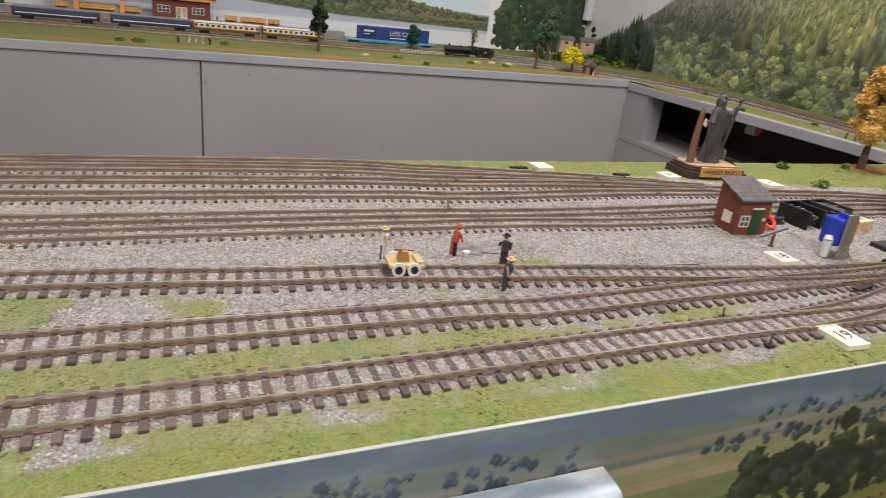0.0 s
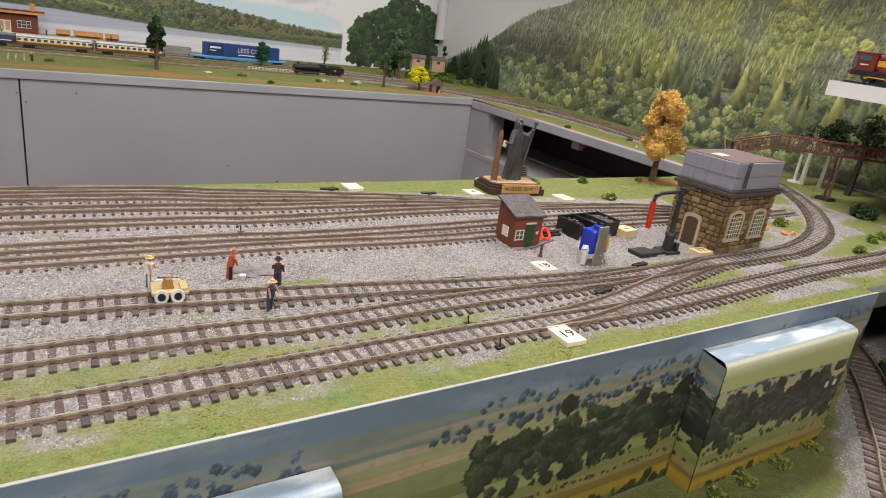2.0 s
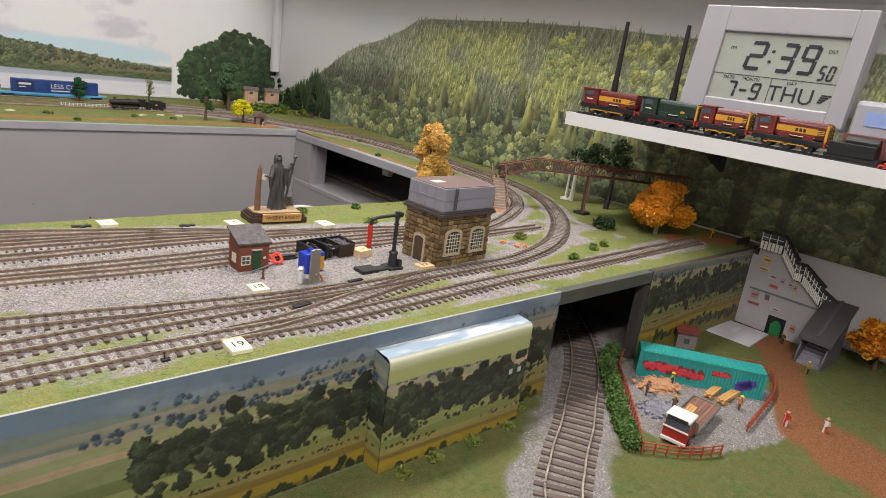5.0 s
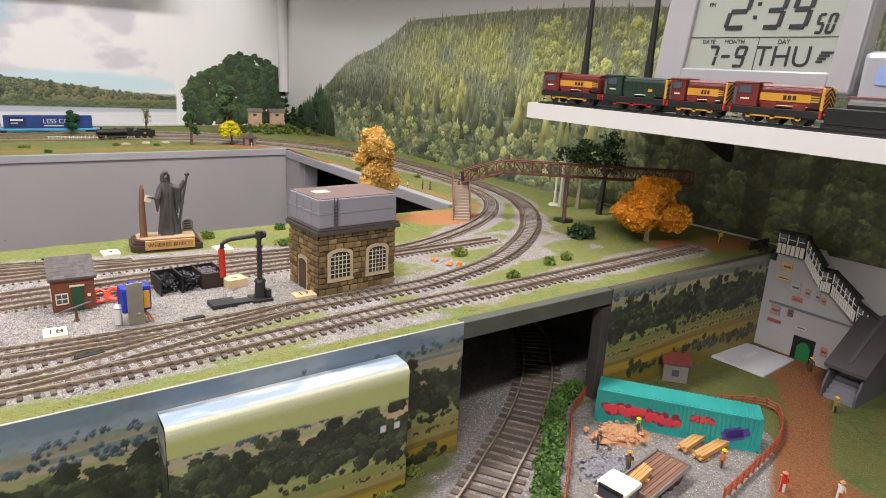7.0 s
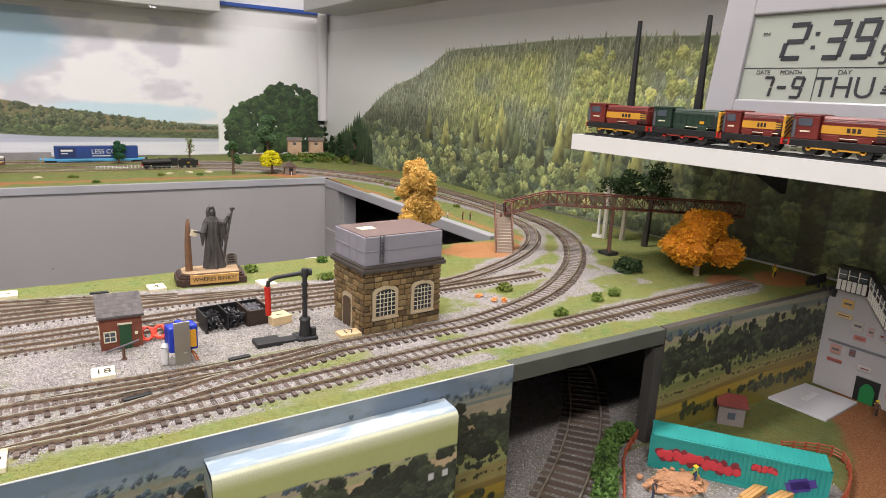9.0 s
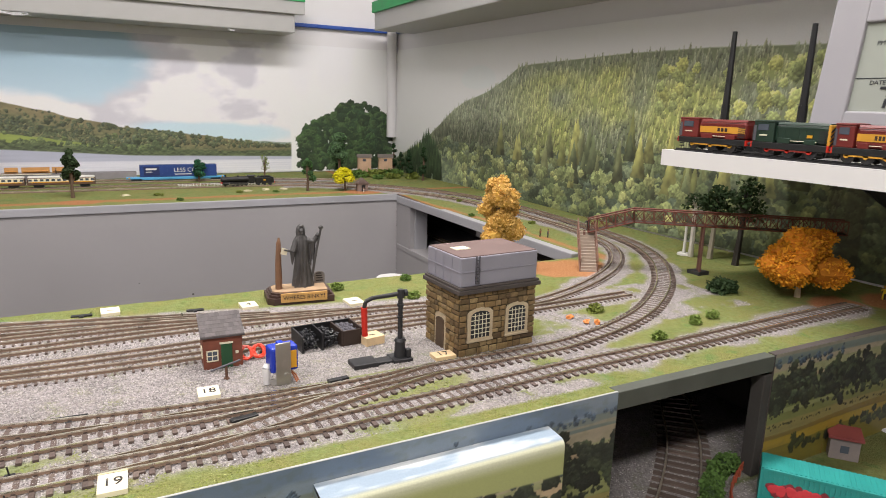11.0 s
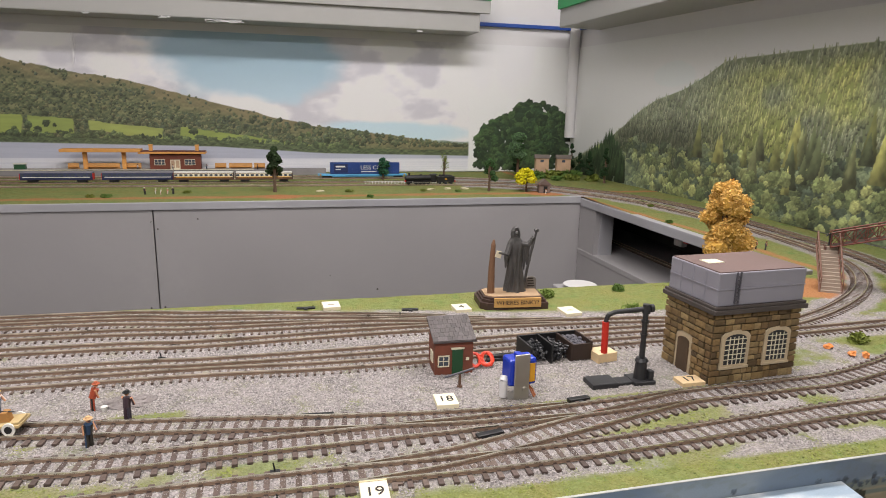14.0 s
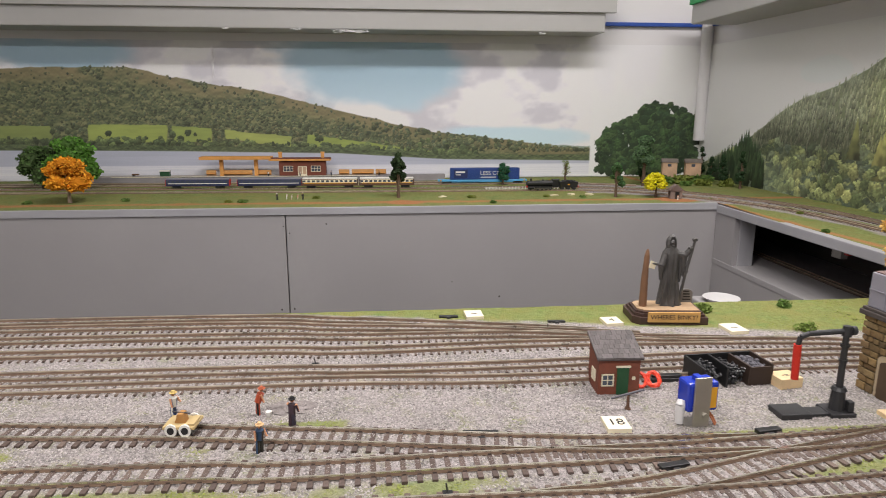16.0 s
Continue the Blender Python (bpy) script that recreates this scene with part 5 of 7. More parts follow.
part("trunk", C(((0, 0, 0), (0.0, 0, 0.03), 0.0042, 0.0036), ((0, 0, 0.03), (0.001, 0, 0.055), 0.0036, 0.0026), ((0.001, 0, 0.055), (0.0015, 0, 0.061), 0.0026, 0.001), n=9), plain("carved_brown", rgb("7c5a42"), 0.7, vary=0.25, scale=150), post)
bm = B((0.0, -0.0008, -0.0038, 0.0085, 0.0, 0.0038), bevel=0.0003, m=pose(0.003, -0.003, 0.046, 0, 20, 20))
part("paper", bm, CARD, post)

# ---- little people and trolley ----
def figurine(x, y, z, turn, shirt, trousers, hat, bend=0.0, h=0.0235, label="tiny painted plastic figurine standing on the layout"):
    """One plain shape with three paints."""
    bm = C(((-0.0016, 0, 0), (-0.0012, 0, 0.011), 0.0015, 0.0016), ((0.0016, 0.0005, 0), (0.0012, 0, 0.011), 0.0015, 0.0016), n=7)
    legs = len(bm.faces)
    C(((0, 0, 0.0105), (0, -0.004 * bend, 0.018), 0.0028, 0.0030), ((-0.0034, -0.003 * bend, 0.018), (-0.0042, -0.002 - 0.003 * bend, 0.0115), 0.0011, 0.0009), ((0.0034, -0.003 * bend, 0.018), (0.0038, -0.0045, 0.013), 0.0011, 0.0009), n=8, bm=bm)
    body = len(bm.faces)
    S((0, -0.005 * bend, 0.0212, 0.0018, 0.0019, 0.0022), bm=bm, sub=2)
    head = len(bm.faces)
    C(((0, -0.005 * bend, 0.0222), (0, -0.005 * bend, 0.0238), 0.0021, 0.0014), ((0, -0.005 * bend, 0.0219), (0, -0.005 * bend, 0.0223), 0.0031, 0.0031), n=9, bm=bm)
    ob = part("figurine", bm, trousers)
    for m in (shirt, SKIN, hat):
        ob.data.materials.append(m)
    idx = np.searchsorted([legs, body, head], np.arange(len(ob.data.polygons)), side="right")
    ob.data.polygons.foreach_set("material_index", idx.astype(np.int32))
    ob.matrix_world = pose(x, y, z, 0, 0, turn) @ Matrix.Diagonal((h / 0.0235,) * 3 + (1,))
    return tagged(ob, label, "figurine", "figurines of the layout")


DENIM, WHITE, HIVIS = paint("33456b"), paint("d8d6d0"), paint("e0c22a")
figurine(-0.523, 0.034, 0.007, 70, WHITE, DENIM, paint("c4ab68"), 0.2, 0.0205, label="figurine in white shirt and straw hat on the trolley")
figurine(-0.469, 0.049, 0, 110, paint("a8492c"), BLACK, paint("a8583a"), 0.7, 0.021, label="bending figurine in a rust-red jacket")
figurine(-0.442, 0.029, 0, 160, paint("41313a"), paint("3b3542"), BLACK, 0.2, 0.0215, label="figurine in dark clothes looking down")
figurine(-0.458, -0.005, 0, 40, paint("2c4460"), paint("36332c"), paint("c9a478"), 0.3, 0.0215, label="figurine in a blue jacket between the tracks")
bucket = thing("bucket", "tiny white bucket on the ballast", "bucket", (-0.461, 0.046, 0))
part("pail", C(((0, 0, 0), (0, 0, 0.0035), 0.0018, 0.0024), n=12), WHITE, bucket)
heap = S((0, 0, 0, 0.016, 0.010, 0.003), sub=4, rough=0.5)
heap = part("gravel_mound", heap, plain("dark_chips", rgb("8e8684"), 0.95, vary=0.35, scale=600, bump=0.9, dist=0.001))
heap.location = (-0.447, 0.056, 0)
tagged(heap, "low spill of darker grey gravel", "gravel")
trolley = thing("rail_trolley", "yellow hand trolley with white-rimmed wheels on the rails", "trolley", (-0.5135, 0.0215, 0.0042), -5)
trolley.scale = (0.78, 0.92, 0.84)
TAN = plain("trolley_yellow", rgb("b9a274"), 0.6, vary=0.15)
part("platform", B((-0.013, -0.0095, 0.0055, 0.014, 0.0095, 0.008), (0.008, -0.008, 0.008, 0.0135, 0.006, 0.010), bevel=0.0004), TAN, trolley)
part("stand", prism([(-0.005, 0.008), (0.004, 0.008), (0.0022, 0.0155), (-0.0025, 0.0155)], 0.007, "y", at=-0.0035), plain("trolley_ochre", rgb("a87a44"), 0.6), trolley)
part("handle", C(((-0.008, 0, 0.016), (0.007, 0, 0.0148), 0.0006, 0.0006), n=6), IRON, trolley)
for wx in (-0.006, 0.006):
    for wy in (-0.0100, 0.0086):
        wh = part("wheel", C(((wx, wy, 0.0048), (wx, wy + 0.0014, 0.0048), 0.0052, 0.0052), n=18), WHITE, trolley, "white-rimmed wheel")
        part("hub", C(((wx, wy - 0.0004, 0.0048), (wx, wy + 0.0018, 0.0048), 0.0030, 0.0030), n=14), BLACK, wh)

# point motor covers lying in the yard
for x, y, w, turn in ((-0.313, 0.004, 0.024, -4), (-0.116, -0.009, 0.018, 6), (-0.20, -0.046, 0.020, 10), (-0.31, 0.257, 0.02, -3), (-0.20, 0.232, 0.018, -4)):
    cover = thing("point_motor", "flat black point motor cover beside the rails", "point motor", (x, y, 0.001), turn, "point motor covers")
    part("lid", B((-w / 2, -0.0026, -0.001, w / 2, 0.0026, 0.0022 if y < 0.2 else 0.0008), bevel=0.0004), BLACK, cover)
    part("tie_bar", B((-w * 0.1, -0.006, -0.001, w * 0.1, -0.0026, 0.0010)), IRON, cover)
for x, y in ((-0.342, -0.062), (-0.340, -0.095), (-0.437, 0.137), (-0.215, 0.206)):
    st = thing("point_lever", "tiny black point lever beside the sleepers", "lever", (x, y, 0))
    part("box", B((-0.003, -0.002, 0, 0.003, 0.002, 0.002), bevel=0.0003), BLACK, st)
    part("handle", C(((0, 0, 0.001), (-0.001, 0, 0.0075), 0.0005, 0.0005), n=6), BLACK, st)

# ---- plants on the yard side ----
for k, (x, y, r, m) in enumerate(((-0.029, 0.253, 0.011, LEAF_LIME), (0.063, 0.262, 0.010, LEAF_GREEN), (0.041, 0.184, 0.011, LEAF_LIME), (0.216, 0.053, 0.012, LEAF_OLIVE), (0.216, -0.043, 0.011, LEAF_LIME), (0.293, -0.020, 0.011, LEAF_LIME), (0.328, -0.015, 0.010, LEAF_LIME), (0.429, 0.053, 0.021, LEAF_DARK), (0.18, 0.262, 0.008, LEAF_LIME))):
    bush(x, y, r, m, 60 + k, count=700 if r > 0.02 else 260)
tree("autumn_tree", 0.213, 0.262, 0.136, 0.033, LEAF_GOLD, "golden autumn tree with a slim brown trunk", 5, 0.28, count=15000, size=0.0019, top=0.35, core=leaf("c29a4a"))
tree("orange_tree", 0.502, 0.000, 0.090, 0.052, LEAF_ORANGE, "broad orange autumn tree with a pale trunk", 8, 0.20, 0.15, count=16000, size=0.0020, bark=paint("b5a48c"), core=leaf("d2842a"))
tree("dark_tree", 0.575, 0.200, 0.118, 0.034, LEAF_DARK, "dark green tree with a thin pale trunk", 9, 0.45, 0.3, count=1100, bark=paint("a39a8a"), lean=0.004)
tree("dark_tree", 0.575, 0.152, 0.135, 0.034, LEAF_DARK, "tall dark tree with a leaning blackish trunk", 12, 0.5, 0.3, count=900, bark=paint("2e2924"), lean=0.012)
tree("palm_tree", 0.556, 0.222, 0.105, 0.026, LEAF_DARK, "small dark-leaved tree beside the footbridge", 14, 0.7, 0.6, count=420, bark=paint("c9c4ba"))
stand = thing("white_post", "white post on a round white foot on the grass", "post", (0.556, 0.236, 0))
part("shaft", C(((0, 0, 0), (0, 0, 0.003), 0.011, 0.010), ((0, 0, 0.003), (0, 0, 0.05), 0.0028, 0.002), n=14), WHITE, stand)
for k, (x, y) in enumerate(((0.172, 0.047), (0.178, 0.026), (0.188, 0.020))):
    a = thing("orange_tarpaulin", "tiny crumpled orange scrap on the grass", "scrap", (x, y, 0.001), 40 * k, "orange scraps")
    part("cloth", S((0, 0, 0.001, 0.005 - k * 0.001, 0.003, 0.003), sub=2, rough=0.9, seed=k), paint("e08a48"), a)

# ---- footbridge ----
bridge = thing("footbridge", "rust-brown lattice footbridge with a flight of steps", "footbridge")
p0, p1, p2 = Vector((0.352, 0.238, 0.052)), Vector((0.402, 0.198, 0.071)), Vector((0.615, 0.018, 0.071))
side = Vector((0.64, 0.77, 0)).normalized() * 0.0085
for sgn in (-1, 1):
    o = side * sgn
    rods = []
    for a, b, n in ((p0, p1, 5), (p1, p2, 20)):
        up = Vector((0, 0, 0.0185))
        rods += [(a + o, b + o, 0.0011, 0.0011), (a + o + up, b + o + up, 0.0011, 0.0011)]
        for k in range(n + 1):
            q = a.lerp(b, k / n) + o
            rods.append((q, q + up, 0.0007, 0.0007))
            if k < n:
                q2 = a.lerp(b, (k + 1) / n) + o
                rods += [(q, q2 + up, 0.0005, 0.0005), (q + up, q2, 0.0005, 0.0005)]
    part("lattice_girder", C(*rods, n=5), RUST, bridge)
for a, b in ((p0, p1), (p1, p2)):
    d = (b - a)
    bm = B((0, -0.0085, -0.001, d.length, 0.0085, 0.0006))
    q = d.to_track_quat("X", "Z").to_matrix().to_4x4()
    bmesh.ops.transform(bm, matrix=Matrix.Translation(a) @ q, verts=bm.verts)
    part("deck", bm, DBROWN, bridge)
s0, s1 = Vector((0.331, 0.205, 0.0)), Vector((0.350, 0.240, 0.053))
across = Vector((0.88, -0.47, 0)).normalized() * 0.0125
for k in range(13):
    q = s0.lerp(s1, (k + 0.5) / 13)
    bm = B((-0.0120, -0.0020, -0.0036, 0.0120, 0.0022, 0.0006), m=Matrix.Translation(q) @ pose(0, 0, 0, 0, 0, -28))
    part("step", bm, paint("a8988a"), bridge)
for sgn in (-1, 1):
    o = across * sgn
    part("handrail", C((s0 + o, s1 + o, 0.0012, 0.0012), (s0 + o + Vector((0, 0, 0.018)), s1 + o + Vector((0, 0, 0.018)), 0.001, 0.001), *[(s0.lerp(s1, k / 5) + o, s0.lerp(s1, k / 5) + o + Vector((0, 0, 0.018)), 0.0007, 0.0007) for k in range(6)], n=6), paint("7c5a4c"), bridge)
for x, y, top in ((0.476, 0.136, 0.071), (0.35, 0.243, 0.052)):
    for sgn in (-1, 1):
        part("pier", C(((x + side.x * sgn * .8, y + side.y * sgn * .8, 0.004), (x + side.x * sgn * .8, y + side.y * sgn * .8, top), 0.0022, 0.0018), n=6), paint("6a4a40"), bridge)
part("footing", B((0.466, 0.126, -0.001, 0.487, 0.148, 0.005), bevel=0.0006), IRON, bridge)
figurine(0.352, 0.238, 0.0535, 190, DGREY, BLACK, BROWN, 0.1, 0.020, "figurine standing at the head of the bridge steps")
for x, y, s in ((0.395, 0.46, WHITE), (0.415, 0.44, BROWN), (0.425, 0.43, DGREY)):
    figurine(x, y, gz(x, y), 60, s, IRON, BROWN, 0.1, 0.015, "tiny figurine on the earth path")
figurine(0.60, -0.052, 0.0, 120, HIVIS, BLACK, YELLOW, 0.2, 0.018, "tiny figurine in a yellow vest by the fence")

# ---- back scenery ----
BZ = 0.0095
def coach(x, y, length, lower, band, roof, ends, label, turn=0.0):
    t = thing("coach", label, "coach", (x, y, BZ + 0.0042), turn, "coaches of the standing train")
    L, W = length / 2, 0.0085
    part("body", B((-L, -W, 0.006, L, W, 0.0225), bevel=0.0012), lower, t)
    part("upper_panel", B((-L + 0.002, -W - 0.0002, 0.0135, L - 0.002, W + 0.0002, 0.0215)), band, t)
    part("roof", B((-L + 0.0008, -W * 0.86, 0.0215, L - 0.0008, W * 0.86, 0.0265), bevel=0.0022), roof, t)
    for e, xe in ((-1, -L), (1, L)):
        part("end_panel", B((xe - 0.0005, -W * 0.98, 0.007, xe + 0.0005, W * 0.98, 0.022)), ends, t)
        part("bogie", B((e * L * 0.68 - 0.011, -0.006, 0.001, e * L * 0.68 + 0.011, 0.006, 0.0062), bevel=0.001), BLACK, t)
    n = int(length / 0.0115)
    for k in range(n):
        wx = -L + length * (k + 0.5) / n
        part("window", B((wx - 0.0036, -W - 0.0006, 0.0152, wx + 0.0036, -W + 0.0004, 0.0200)), GLASS_DARK, t)
    part("stripe", B((-L + 0.006, -W - 0.0005, 0.0118, L - 0.006, -W, 0.0138)), WHITE if lower is not BROWN else YELLOW, t)
    return t


NAVY, LILAC = paint("272c4c", 0.4), paint("343a5a", 0.4)
coach(-0.848, 1.300, 0.158, NAVY, LILAC, GREY, RED, "navy and white coach with red ends", -1)
coach(-0.668, 1.295, 0.162, NAVY, LILAC, GREY, RED, "navy and white coach with red ends", -1)
coach(-0.515, 1.288, 0.142, BROWN, CREAM, WHITE, DBROWN, "brown and cream coach with a white roof", -0.6)
coach(-0.369, 1.284, 0.140, BROWN, CREAM, WHITE, DBROWN, "brown and cream coach with a white roof", -0.6)

wagon = thing("flat_wagon", "pale blue container flat wagon", "wagon", (-0.108, 1.357, BZ + 0.0042))
SKY = paint("55a0d0", 0.45)
part("deck", B((-0.122, -0.009, 0.006, 0.122, 0.009, 0.011), (-0.085, -0.008, 0.0035, 0.085, 0.008, 0.0065), bevel=0.0008), SKY, wagon)
for e in (-1, 1):
    part("bogie", B((e * 0.098 - 0.013, -0.006, 0, e * 0.098 + 0.013, 0.006, 0.0062), bevel=0.001), IRON, wagon)
    part("handbrake", C(((e * 0.115, -0.0095, 0.009), (e * 0.115, -0.0105, 0.009), 0.002, 0.002), n=10), YELLOW, wagon)
box = thing("container", "dark blue corrugated container lettered LESS C in white", "container", (-0.102, 1.357, BZ + 0.0154))
CONT_BLUE = paint("24407e", 0.45)
part("shell", B((-0.095, -0.0095, 0, 0.095, 0.0095, 0.031), bevel=0.0006), CONT_BLUE, box)
for k in range(30):
    part("rib", B((-0.092 + k * 0.0063, -0.0103, 0.0015, -0.089 + k * 0.0063, -0.0095, 0.0295)), CONT_BLUE, box)
part("panel", B((-0.086, -0.0108, 0.004, -0.048, -0.0104, 0.027)), paint("1c2a58"), box)
part("panel_bar", B((-0.081, -0.0112, 0.018, -0.055, -0.0108, 0.0225), (-0.081, -0.0112, 0.012, -0.066, -0.0108, 0.014)), WHITE, box)
lettering("LESS CO", 0.0155, Matrix.Translation((0.015, -0.0108, 0.017)) @ FACE_FRONT, WHITE, box, "lettering", 0.0002)
part("letter_bar", B((-0.012, -0.0109, 0.0052, 0.03, -0.0104, 0.0075)), WHITE, box)

# steam locomotive with its tender
loco = thing("steam_locomotive", "black steam locomotive with coal-filled tender", "locomotive", (0.045, 1.2045, BZ + 0.0042), 181)
part("tender_body", B((-0.067, -0.008, 0.006, -0.020, 0.008, 0.0205), bevel=0.0008), BLACK, loco)
part("coal_load", S(*[(rr.uniform(-0.06, -0.028), rr.uniform(-.0055, .0055), 0.0205 + rr.uniform(0, .003), .0022, .002, .0016) for _ in range(70)], sub=1, rough=.6), COAL, loco)
part("crest", B((-0.046, -0.0084, 0.012, -0.040, -0.0079, 0.015), (-0.046, 0.0079, 0.012, -0.040, 0.0084, 0.015)), YELLOW, loco)
part("cab", B((-0.017, -0.008, 0.006, -0.003, 0.008, 0.024), bevel=0.0006), BLACK, loco)
part("cab_roof", B((-0.0205, -0.0086, 0.0235, -0.0015, 0.0086, 0.0262), bevel=0.0012), IRON, loco)
part("boiler", C(((-0.004, 0, 0.0165), (0.03, 0, 0.0165), 0.0076, 0.0070), ((0.03, 0, 0.0165), (0.062, 0, 0.0160), 0.0070, 0.0068), n=18), BLACK, loco)
part("smokebox_door", C(((0.062, 0, 0.016), (0.0645, 0, 0.016), 0.006, 0.004), n=16), IRON, loco)
part("chimney", C(((0.053, 0, 0.022), (0.053, 0, 0.0285), 0.0021, 0.0023), n=12), BLACK, loco)
part("dome", S((0.022, 0, 0.0235, 0.0035, 0.003, 0.0025), sub=2), BLACK, loco)
part("safety_valve", C(((0.006, 0, 0.023), (0.006, 0, 0.0265), 0.0009, 0.0007), n=8), plain("brass", rgb("b08a3c"), 0.35, metal=0.9), loco)
part("running_plate", B((-0.018, -0.0085, 0.0085, 0.062, 0.0085, 0.0096)), BLACK, loco)
for sgn in (-1, 1):
    part("cylinder", C(((0.047, sgn * 0.0075, 0.006), (0.060, sgn * 0.0075, 0.0065), 0.003, 0.003), n=12), BLACK, loco)
    part("coupling_rod", B((0.002, sgn * 0.0082 - 0.0003, 0.0042, 0.050, sgn * 0.0082 + 0.0003, 0.0052)), STEEL, loco)
    for wx, r in ((0.004, .005), (0.0145, .005), (0.025, .005), (0.0355, .005), (0.0555, .003), (-0.027, .0042), (-0.043, .0042), (-0.058, .0042)):
        part("wheel", C(((wx, sgn * 0.0062, r), (wx, sgn * 0.0076, r), r, r), n=16), IRON, loco)
part("buffer_beam", B((0.0625, -0.0085, 0.0065, 0.0640, 0.0085, 0.0105), (-0.0685, -0.0085, 0.006, -0.067, 0.0085, 0.0105)), RED, loco)

# platform and station
platform = thing("station_platform", "long grey platform with pale edging", "platform", (0, 0, BZ))
part("body", prism([(-1.30, 1.452), (-1.12, 1.448), (-0.40, 1.448), (-0.20, 1.475), (-0.20, 1.50), (-1.30, 1.50)], 0.017, "z"), plain("platform_side", rgb("8a8688"), 0.8, vary=0.15), platform)
part("edging", B((-1.12, 1.4465, 0.0172, -0.40, 1.453, 0.0182)), CREAM, platform)
part("surface", B((-1.29, 1.4535, 0.0171, -0.401, 1.499, 0.0178)), plain("platform_top", rgb("a8a29c"), 0.85), platform)
PZ = BZ + 0.0178
station = thing("station_building", "flat-roofed brown brick station with a timber canopy", "station", (-0.605, 1.475, PZ))
part("wall", B((-0.065, -0.012, 0, 0.065, 0.014, 0.040), bevel=0.0005), plain("station_brick", rgb("6e3a2a"), 0.75, vary=0.2, scale=300), station)
ROOFW = plain("orange_timber", rgb("d79a52"), 0.6, vary=0.15, scale=120)
part("roof", B((-0.092, -0.020, 0.042, 0.079, 0.018, 0.0485), bevel=0.0008), ROOFW, station)
part("roof_edge", B((-0.092, -0.0205, 0.0478, 0.079, 0.018, 0.0492)), RUST, station)
for x in (-0.062, 0.056):
    part("chimney", B((x - 0.0045, -0.003, 0.048, x + 0.0045, 0.006, 0.066), (x - 0.0055, -0.004, 0.063, x + 0.0055, 0.007, 0.0655), bevel=0.0004), ROOFW, station)
for x in (-0.040, 0.037):
    w = part("window", B((x - 0.013, -0.0124, 0.012, x + 0.013, -0.0118, 0.027)), GLASS_DARK, station)
    part("frame", B(*[(x - 0.0135 + k * 0.0088, -0.013, 0.012, x - 0.0125 + k * 0.0088, -0.0122, 0.027) for k in range(4)], (x - 0.0135, -0.013, 0.0112, x + 0.0139, -0.0122, 0.0124), (x - 0.0135, -0.013, 0.0262, x + 0.0139, -0.0122, 0.0275), (x - 0.0135, -0.013, 0.019, x + 0.0139, -0.0122, 0.0198)), CREAM, w)
part("door", B((-0.013, -0.0128, 0.0, 0.012, -0.0118, 0.026)), CREAM, station, "cream double door")
part("door_panel", B((-0.011, -0.0132, 0.004, -0.002, -0.0127, 0.024), (0.001, -0.0132, 0.004, 0.010, -0.0127, 0.024)), plain("door_tan", rgb("b59a80"), 0.6), station)
canopy = thing("platform_canopy", "open timber platform canopy on square posts", "canopy", (-0.785, 1.475, PZ))
part("roof", B((-0.100, -0.022, 0.046, 0.095, 0.018, 0.054), bevel=0.0008), ROOFW, canopy)
for x in (-0.045, 0.05):
    part("post", B((x - 0.005, -0.004, 0, x + 0.005, 0.004, 0.046)), ROOFW, canopy)
for x0, x1 in ((-0.875, -0.848), (-0.835, -0.748), (-0.735, -0.695), (-0.505, -0.475), (-0.468, -0.405), (-0.40, -0.37)):
    be = thing("platform_bench", "pale timber bench and hoarding on the platform", "bench", ((x0 + x1) / 2, 1.478, PZ), 0, "benches on the platform")
    w = (x1 - x0) / 2
    part("back", B((-w, 0.004, 0, w, 0.006, 0.015)), TIMBER, be)
    part("seat", B((-w * .9, -0.005, 0.005, w * .9, 0.005, 0.0068)), ROOFW, be)
kiosk = thing("kiosk", "small dark green kiosk with a white roof", "kiosk", (-0.985, 1.475, PZ))
part("wall", B((-0.013, -0.006, 0, 0.013, 0.006, 0.013)), GREEN, kiosk)
part("roof", B((-0.0145, -0.007, 0.013, 0.0145, 0.007, 0.0165), bevel=0.0006), WHITE, kiosk)
barrow = thing("luggage_barrow", "small brown luggage barrow on the platform", "barrow", (-1.065, 1.475, PZ))
part("bed", B((-0.009, -0.004, 0.003, 0.009, 0.004, 0.007), bevel=0.0005), BROWN, barrow)
part("wheel", C(((-0.005, -0.0045, 0.0025), (-0.005, 0.0045, 0.0025), 0.0025, 0.0025), n=12), IRON, barrow)
for x, s in ((-0.612, WHITE), (-0.525, DENIM), (-0.39, BROWN), (-0.70, WHITE)):
    figurine(x, 1.459, PZ, 30, s, IRON, BROWN, 0, 0.014, "tiny figurine waiting on the platform")
for k, x in enumerate((-0.62, -0.60, -0.588, -0.575, -0.562)):
    figurine(x, 1.10 + 0.008 * (k % 2), BZ, 50 * k, (DGREY, WHITE, WHITE, paint("c98a7a"), BLACK)[k], (IRON, WHITE, paint("c98a7a"), WHITE, IRON)[k], WHITE, 0.6, 0.012 if k in (1, 2, 3) else 0.016, "tiny figurine on the grass by the line")
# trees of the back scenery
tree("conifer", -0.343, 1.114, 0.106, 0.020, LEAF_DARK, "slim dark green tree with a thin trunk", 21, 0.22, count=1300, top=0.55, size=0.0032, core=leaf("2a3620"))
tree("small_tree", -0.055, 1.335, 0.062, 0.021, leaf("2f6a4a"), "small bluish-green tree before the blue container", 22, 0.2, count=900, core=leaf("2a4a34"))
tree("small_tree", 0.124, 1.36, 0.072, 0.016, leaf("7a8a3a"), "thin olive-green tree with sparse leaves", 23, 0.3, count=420)
